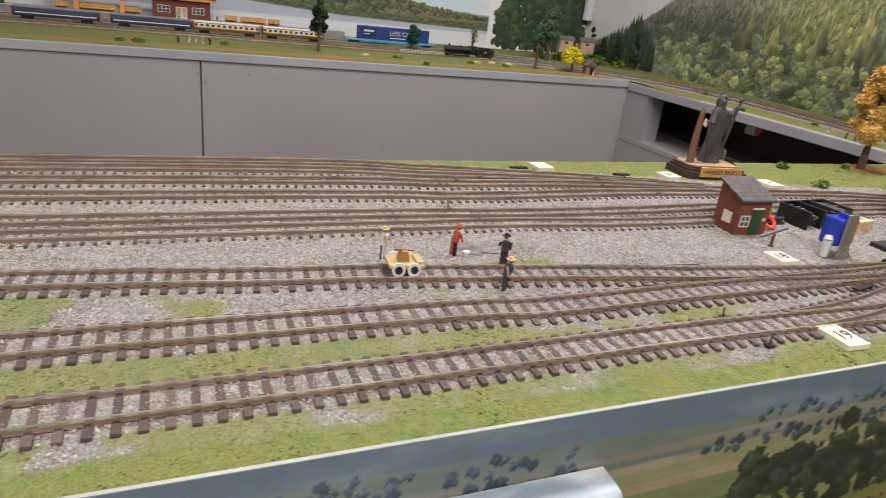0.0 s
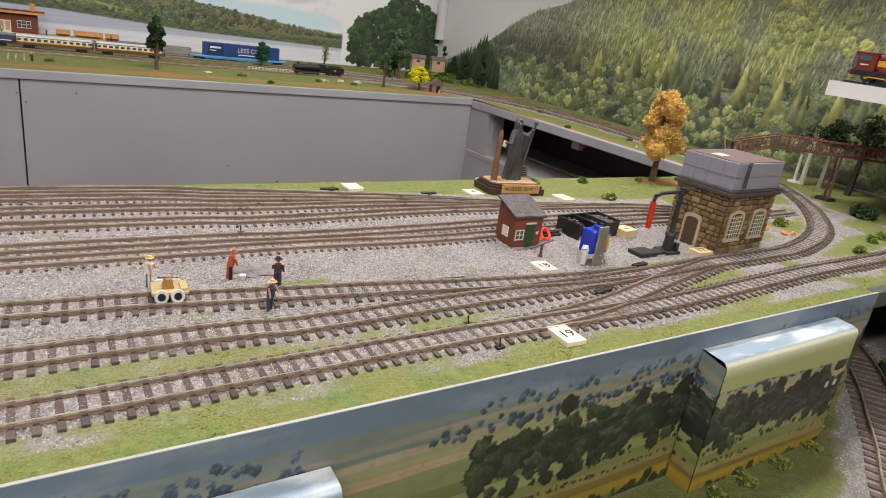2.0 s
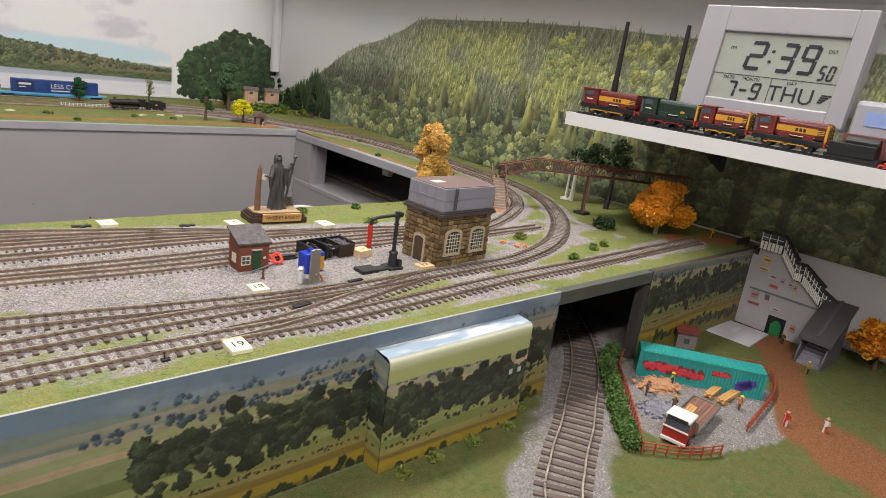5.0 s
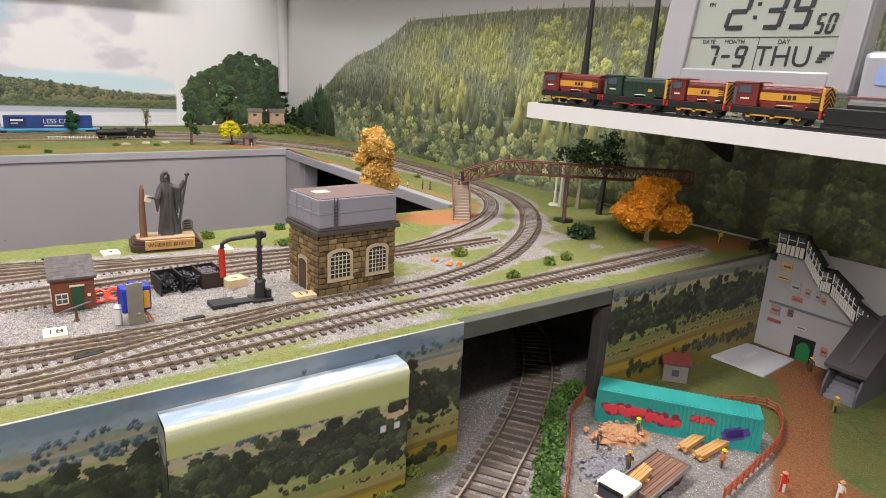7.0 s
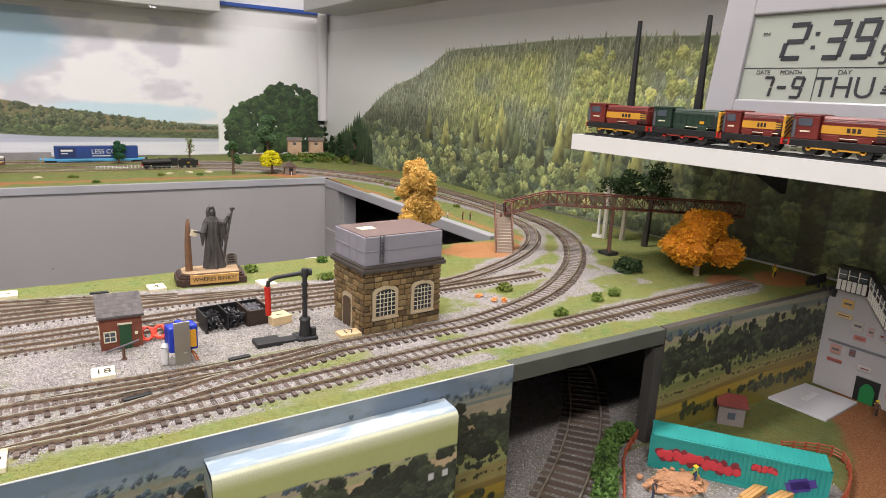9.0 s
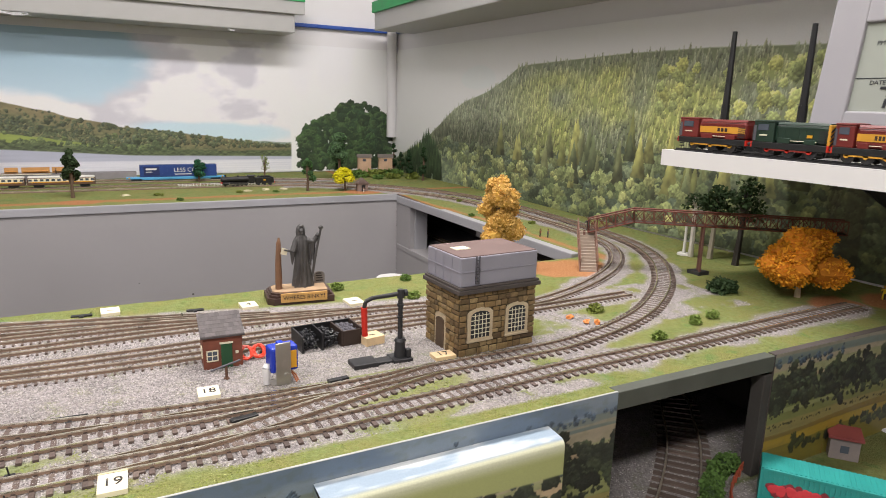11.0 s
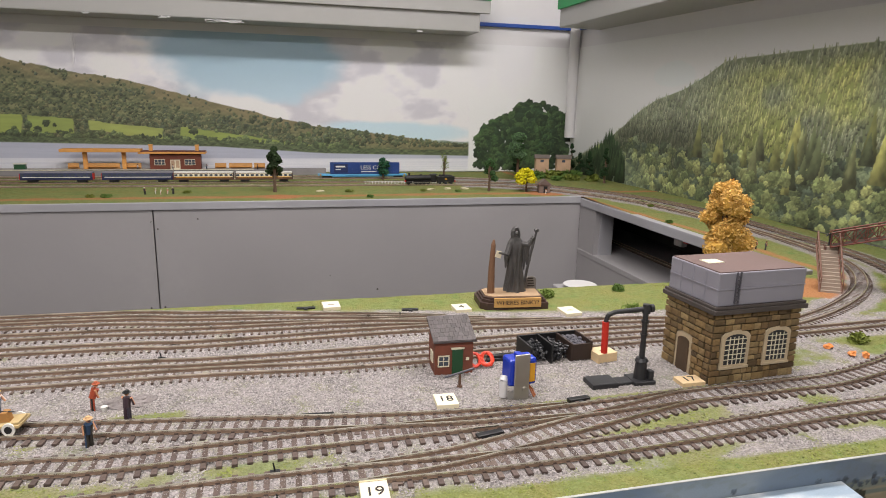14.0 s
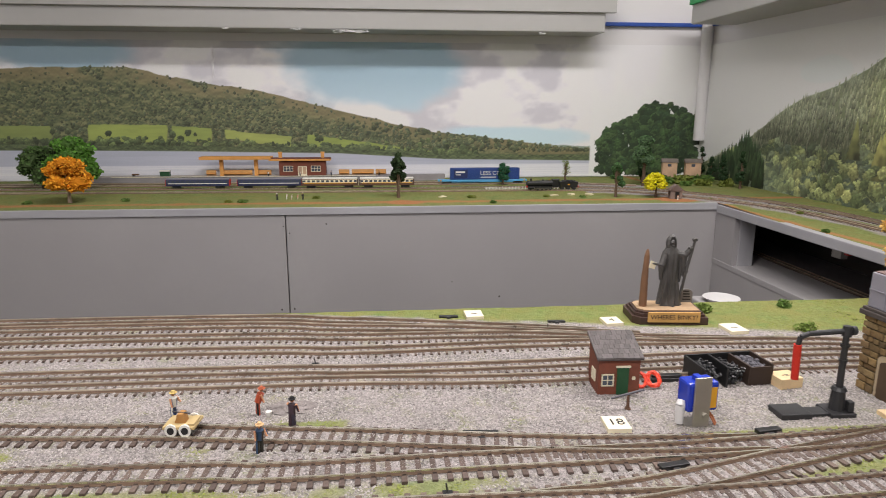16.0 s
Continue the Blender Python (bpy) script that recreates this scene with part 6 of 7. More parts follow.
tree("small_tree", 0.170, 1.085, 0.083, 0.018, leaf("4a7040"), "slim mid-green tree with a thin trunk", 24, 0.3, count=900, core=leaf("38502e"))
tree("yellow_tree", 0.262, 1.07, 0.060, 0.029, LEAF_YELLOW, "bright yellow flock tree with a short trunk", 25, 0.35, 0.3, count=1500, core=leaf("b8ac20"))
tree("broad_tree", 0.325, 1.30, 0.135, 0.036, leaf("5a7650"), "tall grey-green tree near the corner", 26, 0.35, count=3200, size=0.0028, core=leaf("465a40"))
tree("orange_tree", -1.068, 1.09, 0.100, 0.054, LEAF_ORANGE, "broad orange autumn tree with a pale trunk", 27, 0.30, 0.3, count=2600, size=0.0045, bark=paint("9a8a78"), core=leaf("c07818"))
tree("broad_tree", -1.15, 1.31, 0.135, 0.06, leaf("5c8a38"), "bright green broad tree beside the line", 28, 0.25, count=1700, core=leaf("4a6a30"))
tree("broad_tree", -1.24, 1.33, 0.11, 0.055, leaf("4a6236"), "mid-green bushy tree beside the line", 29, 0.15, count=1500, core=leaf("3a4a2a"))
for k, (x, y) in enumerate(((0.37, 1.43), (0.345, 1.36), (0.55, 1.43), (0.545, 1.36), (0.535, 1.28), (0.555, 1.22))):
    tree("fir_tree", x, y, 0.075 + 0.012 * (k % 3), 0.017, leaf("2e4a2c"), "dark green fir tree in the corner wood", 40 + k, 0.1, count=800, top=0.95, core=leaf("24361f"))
for k, (x, y, r) in enumerate(((-0.72, 1.06, 0.010), (-0.69, 1.06, 0.012), (-0.535, 1.11, 0.010), (-0.955, 1.10, 0.011), (-0.172, 1.10, 0.010), (-0.134, 1.01, 0.010), (0.008, 1.10, 0.009), (0.09, 1.085, 0.008), (0.455, 0.82, 0.009), (0.395, 0.655, 0.009), (0.37, 1.02, 0.008), (0.40, 1.34, 0.034), (0.455, 1.345, 0.036), (0.505, 1.335, 0.036), (0.54, 1.27, 0.030), (0.44, 1.29, 0.020), (0.49, 1.29, 0.024), (-1.15, 1.07, 0.011), (0.475, 0.55, 0.009))):
    bush(x, y, r, LEAF_GREEN if k % 2 else LEAF_OLIVE, 80 + k, h=0.6)
for k, (x, y, w) in enumerate(((0.435, 1.39, 0.040), (0.500, 1.38, 0.042))):
    cot = thing("cottage", "small tan cottage with a grey-brown roof in the trees", "cottage", (x, y, BZ + 0.042), -12, "cottages at the wood")
    part("wall", B((-w / 2, -0.010, -0.044, w / 2, 0.010, 0.014)), plain("tan_render", rgb("c2a184"), 0.8), cot)
    part("roof", prism([(-0.0125, 0.0135), (0.0125, 0.0135), (0, 0.024)], w + 0.006, "x", at=-w / 2 - 0.003), paint("6e655e"), cot)
    part("window", B((-0.006, -0.0105, 0.002, 0.004, -0.0098, 0.009)), GLASS_DARK, cot)
kennel = thing("stone_shelter", "small grey-brown stone shelter with a dark doorway", "shelter", (0.301, 1.052, BZ), -8)
kennel.scale = (1.35, 1.35, 1.35)
part("wall", B((-0.010, -0.007, -0.001, 0.010, 0.007, 0.015)), plain("shelter_stone", rgb("7a6a62"), 0.85, vary=0.25), kennel)
part("roof", prism([(-0.0135, 0.0145), (0.0135, 0.0145), (0, 0.025)], 0.017, "y", at=-0.0085), paint("6a5a54"), kennel)
part("doorway", B((-0.002, -0.0075, 0, 0.005, -0.0069, 0.012)), BLACK, kennel)
figurine(0.297, 1.028, BZ, 20, WHITE, WHITE, SKIN, 0, 0.011, "tiny white figurine before the shelter")
# white lineside fence before the container wagon
paling = thing("paling_fence", "low white paling fence beside the back line", "fence", (0.0, 1.245, BZ))
for k in range(26):
    part("pale", B((-0.115 + k * 0.0085, -0.0005, -0.001, -0.1135 + k * 0.0085, 0.0005, 0.0078)), WHITE, paling)
for z in (0.0030, 0.0062):
    part("rail", B((-0.118, 0.0005, z - 0.0004, 0.102, 0.0012, z + 0.0004)), WHITE, paling)
# low stones on the grass verge
for k, (x, y) in enumerate(((-0.24, 1.115), (0.03, 1.12), (0.075, 1.13), (0.12, 1.13))):
    s = part("rock", S((0, 0, 0.001, 0.010, 0.006, 0.0035), sub=2, rough=0.7, seed=k), plain("pale_rock", rgb("c0b898"), 0.9, vary=0.2))
    s.location = (x, y, BZ)
    tagged(s, "pale flat rock on the grass", "rock", "rocks on the verge")
dish = thing("white_dish", "white plastic dish standing in the well", "dish", (0.222, 0.667, -0.122))
part("bowl", C(((0, 0, 0), (0, 0, 0.008), 0.022, 0.032), n=28), WHITE_PLASTIC, dish)
stool = thing("dish_stand", "grey stand under the dish in the well", "stand", (0.222, 0.667, -0.95))
part("column", B((-0.04, -0.04, 0, 0.04, 0.04, 0.828), bevel=0.003), GREY_PAINT, stool)
under = thing("signal_bracket", "small grey signal bracket under the opening's edge", "bracket", (0.40, 0.62, -0.012))
part("box", B((-0.006, -0.012, -0.022, 0.006, 0.012, 0.0), bevel=0.0008), paint("a5a09c"), under)
part("lamp", B((-0.0075, -0.03, -0.012, 0.0, -0.02, -0.004)), RED, under)

# ---- overhead cupboards ----
SOFFIT = plain("satin_soffit", rgb("a9a8a6"), 0.35, vary=0.06, scale=10, bump=0.05)
cup = thing("overhead_cupboard", "grey cupboard with pale underside above the backdrop", "cupboard")
part("carcass", B((-2.4, 1.415, 0.418, 0.235, 1.532, 0.50), bevel=0.003), SOFFIT, cup)
part("lip", B((-2.4, 1.405, 0.468, 0.262, 1.42, 0.503), bevel=0.002), SOFFIT, cup)
part("green_front", B((-0.10, 1.402, 0.503, 0.262, 1.42, 0.56)), paint("2c9a58"), cup)
part("white_front", B((-0.09, 1.400, 0.507, 0.25, 1.4025, 0.552)), WHITE_PLASTIC, cup)
cup = thing("overhead_cupboard", "grey cupboard with pale underside above the forest print", "cupboard")
bm = B((0.47, -1.5, 0.440, 0.66, 1.40, 0.52), bevel=0.003)
part("carcass", bm, SOFFIT, cup)
part("green_front", B((0.462, 0.9, 0.49, 0.472, 1.40, 0.52)), paint("2c9a58"), cup)

# white curls modelled for the highlights on torn clear film above the lake print
FILM_GLINT = plain("film_glint_white", rgb("f0eff2"), 0.12, vary=0.05, bump=0.3)
rr = np.random.RandomState(77)
for x, z, w, drop in ((-0.845, 0.395, 0.012, 0.115), (-0.455, 0.418, 0.10, 0.010), (-0.60, 0.420, 0.03, 0.006), (0.06, 0.416, 0.02, 0.006), (-0.78, 0.419, 0.02, 0.004)):
    film = thing("film_glint", "white curls standing in for glints on torn clear film", "film", (x, 1.527 if drop > 0.05 else 1.414, z), 0, "scraps of film")
    for k in range(7):
        if drop > 0.05:
            pts = [(rr.uniform(-w, w) * 0.5, rr.uniform(-0.003, 0.0), -drop * q) for q in sorted(rr.rand(4))]
        else:
            pts = [(q * w - w / 2, rr.uniform(-0.003, 0.0), -rr.rand() * drop) for q in sorted(rr.rand(4))]
        part("curl", C(*[(a, b, 0.0006, 0.0004) for a, b in zip(pts, pts[1:])], n=5), FILM_GLINT, film)

# ---- shelf, engines and clock ----
SX, SZ = 0.386, 0.1795
shelf = thing("wall_shelf", "thick white shelf fixed to the side wall", "shelf")
part("board", prism([(SX, 0.142), (wall_x(0.142) - 0.006, 0.142), (wall_x(-0.9) - 0.006, -0.9), (SX - 0.006, -0.9)], 0.0205, "z", at=SZ - 0.0205), WHITE_PLASTIC, shelf)
part("bracket", prism([(0.0, SZ - 0.021), (0.0, SZ - 0.07), (0.01, SZ - 0.07), (0.10, SZ - 0.03), (0.10, SZ - 0.021)], 0.004, "y"), IRON, shelf).matrix_world = Matrix.Translation((0.645, -0.02, 0)) @ pose(0, 0, 0, 0, 0, 180)
engine_track = thing("display_track", "strip of track on the white shelf", "track")
for x in (0.3965, 0.4093):
    part("rail", B((x, -0.6, SZ, x + 0.0012, 0.128, SZ + 0.003)), IRON, engine_track)
part("track_bed", B((0.393, -0.6, SZ, 0.414, 0.128, SZ + 0.0012)), IRON, engine_track)


GOLD = paint("c8922e")


def shunter(y0, y1, body, band, cab_first, label, hazard=False):
    """A small diesel shunter, its nose along the shelf."""
    L = y0 - y1
    t = thing("diesel_shunter", label, "shunter", (0.4035, y0, SZ + 0.003), -90, "shunters on the shelf")
    c0, c1 = (0.0, L * 0.30) if cab_first else (L * 0.70, L)
    b0, b1 = (L * 0.29, L * 0.985) if cab_first else (L * 0.015, L * 0.71)
    part("frame", B((0, -0.0125, 0.0085, L, 0.0125, 0.0155), bevel=0.0006), BLACK, t)
    part("bonnet", B((b0, -0.0105, 0.0155, b1, 0.0105, 0.0368), bevel=0.0042), body, t)
    for k in range(7):
        x = b0 + (b1 - b0) * (0.08 + 0.13 * k)
        part("bonnet_door_edge", B((x, -0.0108, 0.0165, x + 0.0004, -0.0104, 0.0330)), body, t)
    part("roof_vent", B(*[(b0 + (b1 - b0) * q, -0.003, 0.0362, b0 + (b1 - b0) * q + 0.004, 0.003, 0.0378) for q in (0.25, 0.55, 0.8)], bevel=0.0004), body, t)
    part("cab", B((c0 + 0.001, -0.0122, 0.0155, c1, 0.0122, 0.0375), bevel=0.0008), body, t)
    part("cab_roof", B((c0, -0.0128, 0.0370, c1 + 0.001, 0.0128, 0.0400), bevel=0.0016), body, t)
    if band:
        part("band", B((b0 + 0.003, -0.0109, 0.0225, b1 - 0.002, -0.0103, 0.0300)), band, t)
        part("band_letters", B(*[(b0 + (b1 - b0) * (0.42 + k * 0.075), -0.0112, 0.0242, b0 + (b1 - b0) * (0.47 + k * 0.075), -0.0108, 0.0284) for k in range(3)]), DBROWN, t)
    else:
        part("crest", B(((b0 + b1) / 2 + 0.008, -0.0109, 0.0225, (b0 + b1) / 2 + 0.014, -0.0103, 0.0255)), YELLOW, t)
    part("cab_window", B((c0 + (c1 - c0) * 0.25, -0.0127, 0.0285, c0 + (c1 - c0) * 0.75, -0.0120, 0.0355)), GLASS_DARK, t)
    part("bonnet_cowl", prism([(-0.0092, 0.0362), (0.0092, 0.0362), (0.0060, 0.0384), (-0.0060, 0.0384)], (b1 - b0) * 0.96, "x", at=b0 + (b1 - b0) * 0.02), body, t)
    part("grille", B(*[(b1 - (b1 - b0) * 0.16, -0.0110, 0.0180 + q * 0.0022, b1 - (b1 - b0) * 0.03, -0.0103, 0.0190 + q * 0.0022) for q in range(6)]), IRON, t)
    part("locker", B((b0 + (b1 - b0) * 0.10, -0.0126, 0.0155, b0 + (b1 - b0) * 0.34, -0.0106, 0.0212), (b0 + (b1 - b0) * 0.60, -0.0126, 0.0155, b0 + (b1 - b0) * 0.80, -0.0106, 0.0205), bevel=0.0004), body, t)
    part("cab_end_window", B((c0 + 0.0004, -0.0085, 0.0285, c0 + 0.0012, -0.0015, 0.0352), (c0 + 0.0004, 0.0015, 0.0285, c0 + 0.0012, 0.0085, 0.0352)), GLASS_DARK, t)
    part("step", B((L * 0.04, -0.0135, 0.0035, L * 0.04 + 0.006, -0.0115, 0.0045), (L * 0.04, -0.0135, 0.0070, L * 0.04 + 0.006, -0.0115, 0.0080), (L * 0.90, -0.0135, 0.0035, L * 0.90 + 0.006, -0.0115, 0.0045), (L * 0.90, -0.0135, 0.0070, L * 0.90 + 0.006, -0.0115, 0.0080)), BLACK, t)
    part("side_handrail", C(((b0 + 0.004, -0.0116, 0.0345), (b1 - 0.004, -0.0116, 0.0345), 0.0003, 0.0003), ((c0 + 0.0012, -0.0130, 0.017), (c0 + 0.0012, -0.0130, 0.034), 0.0003, 0.0003), n=5), IRON, t)
    part("number_mark", B((c0 + (c1 - c0) * 0.35, -0.0126, 0.0225, c0 + (c1 - c0) * 0.70, -0.0121, 0.0240)), CREAM, t)
    part("cab_door", B((c0 + (c1 - c0) * 0.05, -0.0127, 0.017, c0 + (c1 - c0) * 0.18, -0.0120, 0.034)), DGREY, t)
    for k in range(3):
        wx = L * (0.22 + 0.28 * k)
        for wy in (-0.0088, 0.0074):
            part("wheel", C(((wx, wy, 0.0075), (wx, wy + 0.0014, 0.0075), 0.0075, 0.0075), n=18), IRON, t)
        part("crank", C(((wx, -0.0118, 0.0075), (wx, -0.0098, 0.0075), 0.0026, 0.0026), n=10), band or RED, t)
    part("coupling_rod", B((L * 0.20, -0.0118, 0.0068, L * 0.80, -0.0108, 0.0086)), band or paint("8a2a22"), t)
    for xe in (0.0, L):
        part("buffer_beam", B((xe - 0.0008, -0.0125, 0.009, xe + 0.0008, 0.0125, 0.0155)), RED, t)
        for wy in (-0.008, 0.008):
            part("buffer", C(((xe, wy, 0.012), (xe + (0.004 if xe else -0.004), wy, 0.012), 0.0018, 0.0022), n=10), IRON, t)
    if hazard:
        xe = L
        part("hazard_panel", B((b1 - 0.001, -0.0106, 0.0155, xe + 0.0008, 0.0106, 0.0368), bevel=0.0008), GOLD, t)
        for k in range(8):
            bm = B((-0.0003, -0.0009, -0.0062, 0.0003, 0.0009, 0.0062), m=Matrix.Translation((xe + 0.0010, -0.0050 if k < 4 else 0.0050, 0.0190 + (k % 4) * 0.0048)) @ pose(0, 0, 0, -52 if k < 4 else 52, 0, 0))
            part("hazard_stripe", bm, BLACK, t)
    part("handrail", C((((b0 + b1) / 2 - 0.02, -0.0118, 0.0185), ((b0 + b1) / 2 + 0.02, -0.0118, 0.0185), 0.0004, 0.0004), n=5), CREAM, t)
    return t


shunter(0.121, 0.020, MAROON, GOLD, True, "maroon and gold diesel shunter on the white shelf")
shunter(0.012, -0.078, LOCO_GREEN, None, True, "dark green diesel shunter with a hazard-striped nose", True)
shunter(-0.083, -0.152, MAROON, GOLD, True, "short maroon and gold diesel shunter with hazard stripes", True)
shunter(-0.160, -0.250, MAROON, GOLD, True, "maroon and gold diesel shunter with a hazard-striped nose", True)
for y, col, h in ((-0.305, paint("6a3a34"), 0.034), (-0.40, paint("5c3430"), 0.032)):
    w = thing("mineral_wagon", "dull red-brown wagon standing on the shelf", "wagon", (0.430, y, SZ))
    part("body", B((-0.012, -0.045, 0.008, 0.012, 0.045, h), bevel=0.0008), col, w)
    part("underframe", B((-0.010, -0.043, 0.0, 0.010, 0.043, 0.0085), bevel=0.0008), BLACK, w)
tank = thing("small_engine", "small black tank engine at the shelf edge", "locomotive", (0.4035, -0.280, SZ + 0.003))
part("body", B((-0.011, -0.026, 0.005, 0.011, 0.026, 0.020), bevel=0.001), BLACK, tank)
part("boiler", C(((0, -0.026, 0.022), (0, 0.010, 0.022), 0.007, 0.007), n=14), BLACK, tank)
part("frame", B((-0.008, -0.03, 0.0, 0.008, 0.03, 0.0055), bevel=0.001), IRON, tank)
car = thing("toy_car", "tiny red toy car at the shelf edge", "car", (0.394, -0.325, SZ))
part("body", B((-0.006, -0.012, 0.001, 0.006, 0.012, 0.005), (-0.005, -0.006, 0.005, 0.005, 0.007, 0.008), bevel=0.001), RED, car)
for y in (-0.008, 0.008):
    part("wheel", C(((-0.0065, y, 0.002), (0.0065, y, 0.002), 0.002, 0.002), n=12), BLACK, car)

clock = thing("digital_clock", "white digital wall clock with a grey display", "clock")
clock.matrix_world = Matrix.Translation((0.448, -0.131, SZ + 0.031)) @ pose(0, 0, 0, 0, 8, 0) @ Matrix.Translation((0, 0, 0.076))
CASE, LCD, SEG = plain("clock_white", rgb("98969a"), 0.3, vary=0.02, bump=0.03), plain("lcd_grey", rgb("969a92"), 0.2, vary=0.03, bump=0), paint("26282e", 0.4, vary=0.03, bump=0)
part("case", B((0.002, -0.116, -0.072, 0.03, 0.113, 0.078), bevel=0.004), CASE, clock)
part("bezel", B((-0.004, -0.116, -0.072, 0.0025, -0.093, 0.078), (-0.004, 0.075, -0.072, 0.0025, 0.113, 0.078), (-0.004, -0.0935, -0.072, 0.0025, 0.0755, -0.052), (-0.004, -0.0935, 0.042, 0.0025, 0.0755, 0.078), bevel=0.002), CASE, clock)
lcd = part("display", B((0.0008, -0.0935, -0.0525, 0.003, 0.0755, 0.0425)), LCD, clock, "grey liquid crystal display")
part("display_rule", B((0.0003, -0.0925, -0.0170, 0.0012, 0.0745, -0.0162), (0.0003, -0.0105, -0.0515, 0.0012, -0.0098, -0.0170)), SEG, lcd)


def segments(text, y, z, w, h, t, slant=0.12):
    """Slanted seven-segment figures; y falls to the right as one faces the clock."""
    table = {"0": "abcdef", "1": "bc", "2": "abged", "3": "abgcd", "5": "afgcd", "7": "abc", "9": "abcdfg", "-": "g"}
    bm = bmesh.new()
    for ch in text:
        for s in table[ch]:
            e = t * 0.6
            q = {"a": (e, h - t, w - e, h), "d": (e, 0, w - e, t), "g": (e, h / 2 - t / 2, w - e, h / 2 + t / 2), "b": (w - t, h / 2 + e / 2, w, h - e), "c": (w - t, e, w, h / 2 - e / 2), "f": (0, h / 2 + e / 2, t, h - e), "e": (0, e, t, h / 2 - e / 2)}[s]
            v0 = len(bm.verts)
            B((-0.0002, -q[2], q[1], 0.0010, -q[0], q[3]), bm=bm)
            bm.verts.ensure_lookup_table()
            for v in bm.verts[v0:]:
                v.co.y -= v.co.z * slant
                v.co += Vector((0, y, z))
        y -= w * 1.32
    return bm


part("hour_figure", segments("2", 0.036, -0.0085, 0.025, 0.040, 0.0048), SEG, lcd)
part("colon", B((-0.0002, -0.001, 0.003, 0.001, 0.003, 0.0065), (-0.0002, -0.003, 0.017, 0.001, 0.001, 0.0205)), SEG, lcd)
part("minute_figure", segments("39", -0.008, -0.0085, 0.0215, 0.040, 0.0048), SEG, lcd)
part("second_figure", segments("50", -0.0655, -0.0135, 0.0082, 0.020, 0.0024), SEG, lcd)
part("date_figure", segments("7-9", 0.050, -0.049, 0.0130, 0.0235, 0.0028), SEG, lcd)
lettering("THU", 0.030, Matrix.Translation((0.0004, -0.040, -0.0375)) @ FACE_LEFT, SEG, lcd, "day_letters")
for txt, y, z in (("PM", 0.056, 0.020), ("DATE", 0.050, -0.0215), ("MONTH", 0.018, -0.0215), ("DAY", -0.038, -0.0215), ("DST", -0.076, 0.024)):
    lettering(txt, 0.0066, Matrix.Translation((0.0004, y, z)) @ FACE_LEFT, SEG, lcd, "small_letters")
part("signal_mark", B(*[(-0.0002, -0.082 - k * 0.003, -0.042 + k * 0.003, 0.001, -0.076 - k * 0.001, -0.040 + k * 0.003) for k in range(4)]), SEG, lcd)
router = thing("wireless_router", "black router with two upright aerials on the shelf", "router", (0.462, 0.055, SZ))
part("box", B((-0.02, -0.075, 0, 0.07, 0.062, 0.022), bevel=0.003), BLACK, router)
for y in (0.052, -0.056):
    ae = part("aerial", C(((-0.005, y, 0.02), (-0.005, y, 0.06), 0.0058, 0.0052), ((-0.005, y, 0.06), (-0.004, y, 0.152), 0.0045, 0.0030), n=12), BLACK, router)
tub = thing("plastic_tub", "clear pale plastic tub on the shelf", "tub", (0.470, -0.315, SZ))
part("wall", B((-0.04, -0.055, 0.0, 0.06, 0.055, 0.075), bevel=0.006), plain("frosted_plastic", rgb("a0a1a8"), 0.25, vary=0.05, bump=0.05), tub)
part("label", B((-0.0412, -0.045, 0.045, -0.0400, 0.040, 0.062)), paint("8fa4d8"), tub)

# ---- lower level ----
teal = thing("shipping_container", "teal corrugated container with red and purple graffiti", "container", (0.305, -0.2085, LOW), -53.5)
TEAL = plain("teal_paint", rgb("2a928c"), 0.5, vary=0.15, scale=80)
CL, CW, CH = 0.079, 0.0155, 0.036
part("shell", B((-CL, -CW, 0.0005, CL, CW, CH), bevel=0.0006), TEAL, teal)
for k in range(38):
    x = -CL + 0.003 + k * 0.00408
    part("rib", B((x, -CW - 0.0009, 0.003, x + 0.0021, -CW, CH - 0.002)), TEAL, teal)
    part("roof_rib", B((x, -CW + 0.001, CH, x + 0.0021, CW - 0.001, CH + 0.0006)), TEAL, teal)
part("rail", B((-CL, -CW - 0.0012, CH - 0.0022, CL, -CW, CH), (-CL, -CW - 0.0012, 0.0, CL, -CW, 0.003), (-CL - 0.0004, -CW - 0.0012, 0, -CL + 0.002, -CW + 0.001, CH), (CL - 0.002, -CW - 0.0012, 0, CL + 0.0004, -CW + 0.001, CH)), TEAL, teal)
GRAF = paint("c23a44")
rr = np.random.RandomState(12)
def bubble(name, x0, n, step, z, r, mat, label=""):
    for layer, (m, grow) in enumerate(((paint("7a2a34"), 1.22), (mat, 1.0))):
        balls = []
        for k in range(n):
            for j in range(3):
                balls.append((x0 + k * step + rr.uniform(-.3, .3) * step, -CW - 0.0009 - 0.0003 * layer, z + rr.uniform(-.5, .5) * r, r * grow * rr.uniform(.5, .75), 0.0004, r * grow * rr.uniform(.45, .9)))
        part(name if layer else name + "_outline", S(*balls, sub=2), m, teal, label if layer else "")


bubble("graffiti", -0.067, 11, 0.0068, 0.0165, 0.0062, GRAF, "red bubble graffiti")
bubble("graffiti_small", 0.016, 5, 0.0042, 0.024, 0.0033, GRAF)
part("graffiti_tag", B(*[(-0.013, -0.0003, -0.004, 0.013, 0.0003, 0.004), (-0.009, -0.0003, -0.0065, 0.007, 0.0003, 0.0065)], m=Matrix.Translation((0.056, -CW - 0.0011, 0.016)) @ pose(0, 0, 0, 0, -22, 0)), paint("4a3a8a"), teal, "purple graffiti tag")

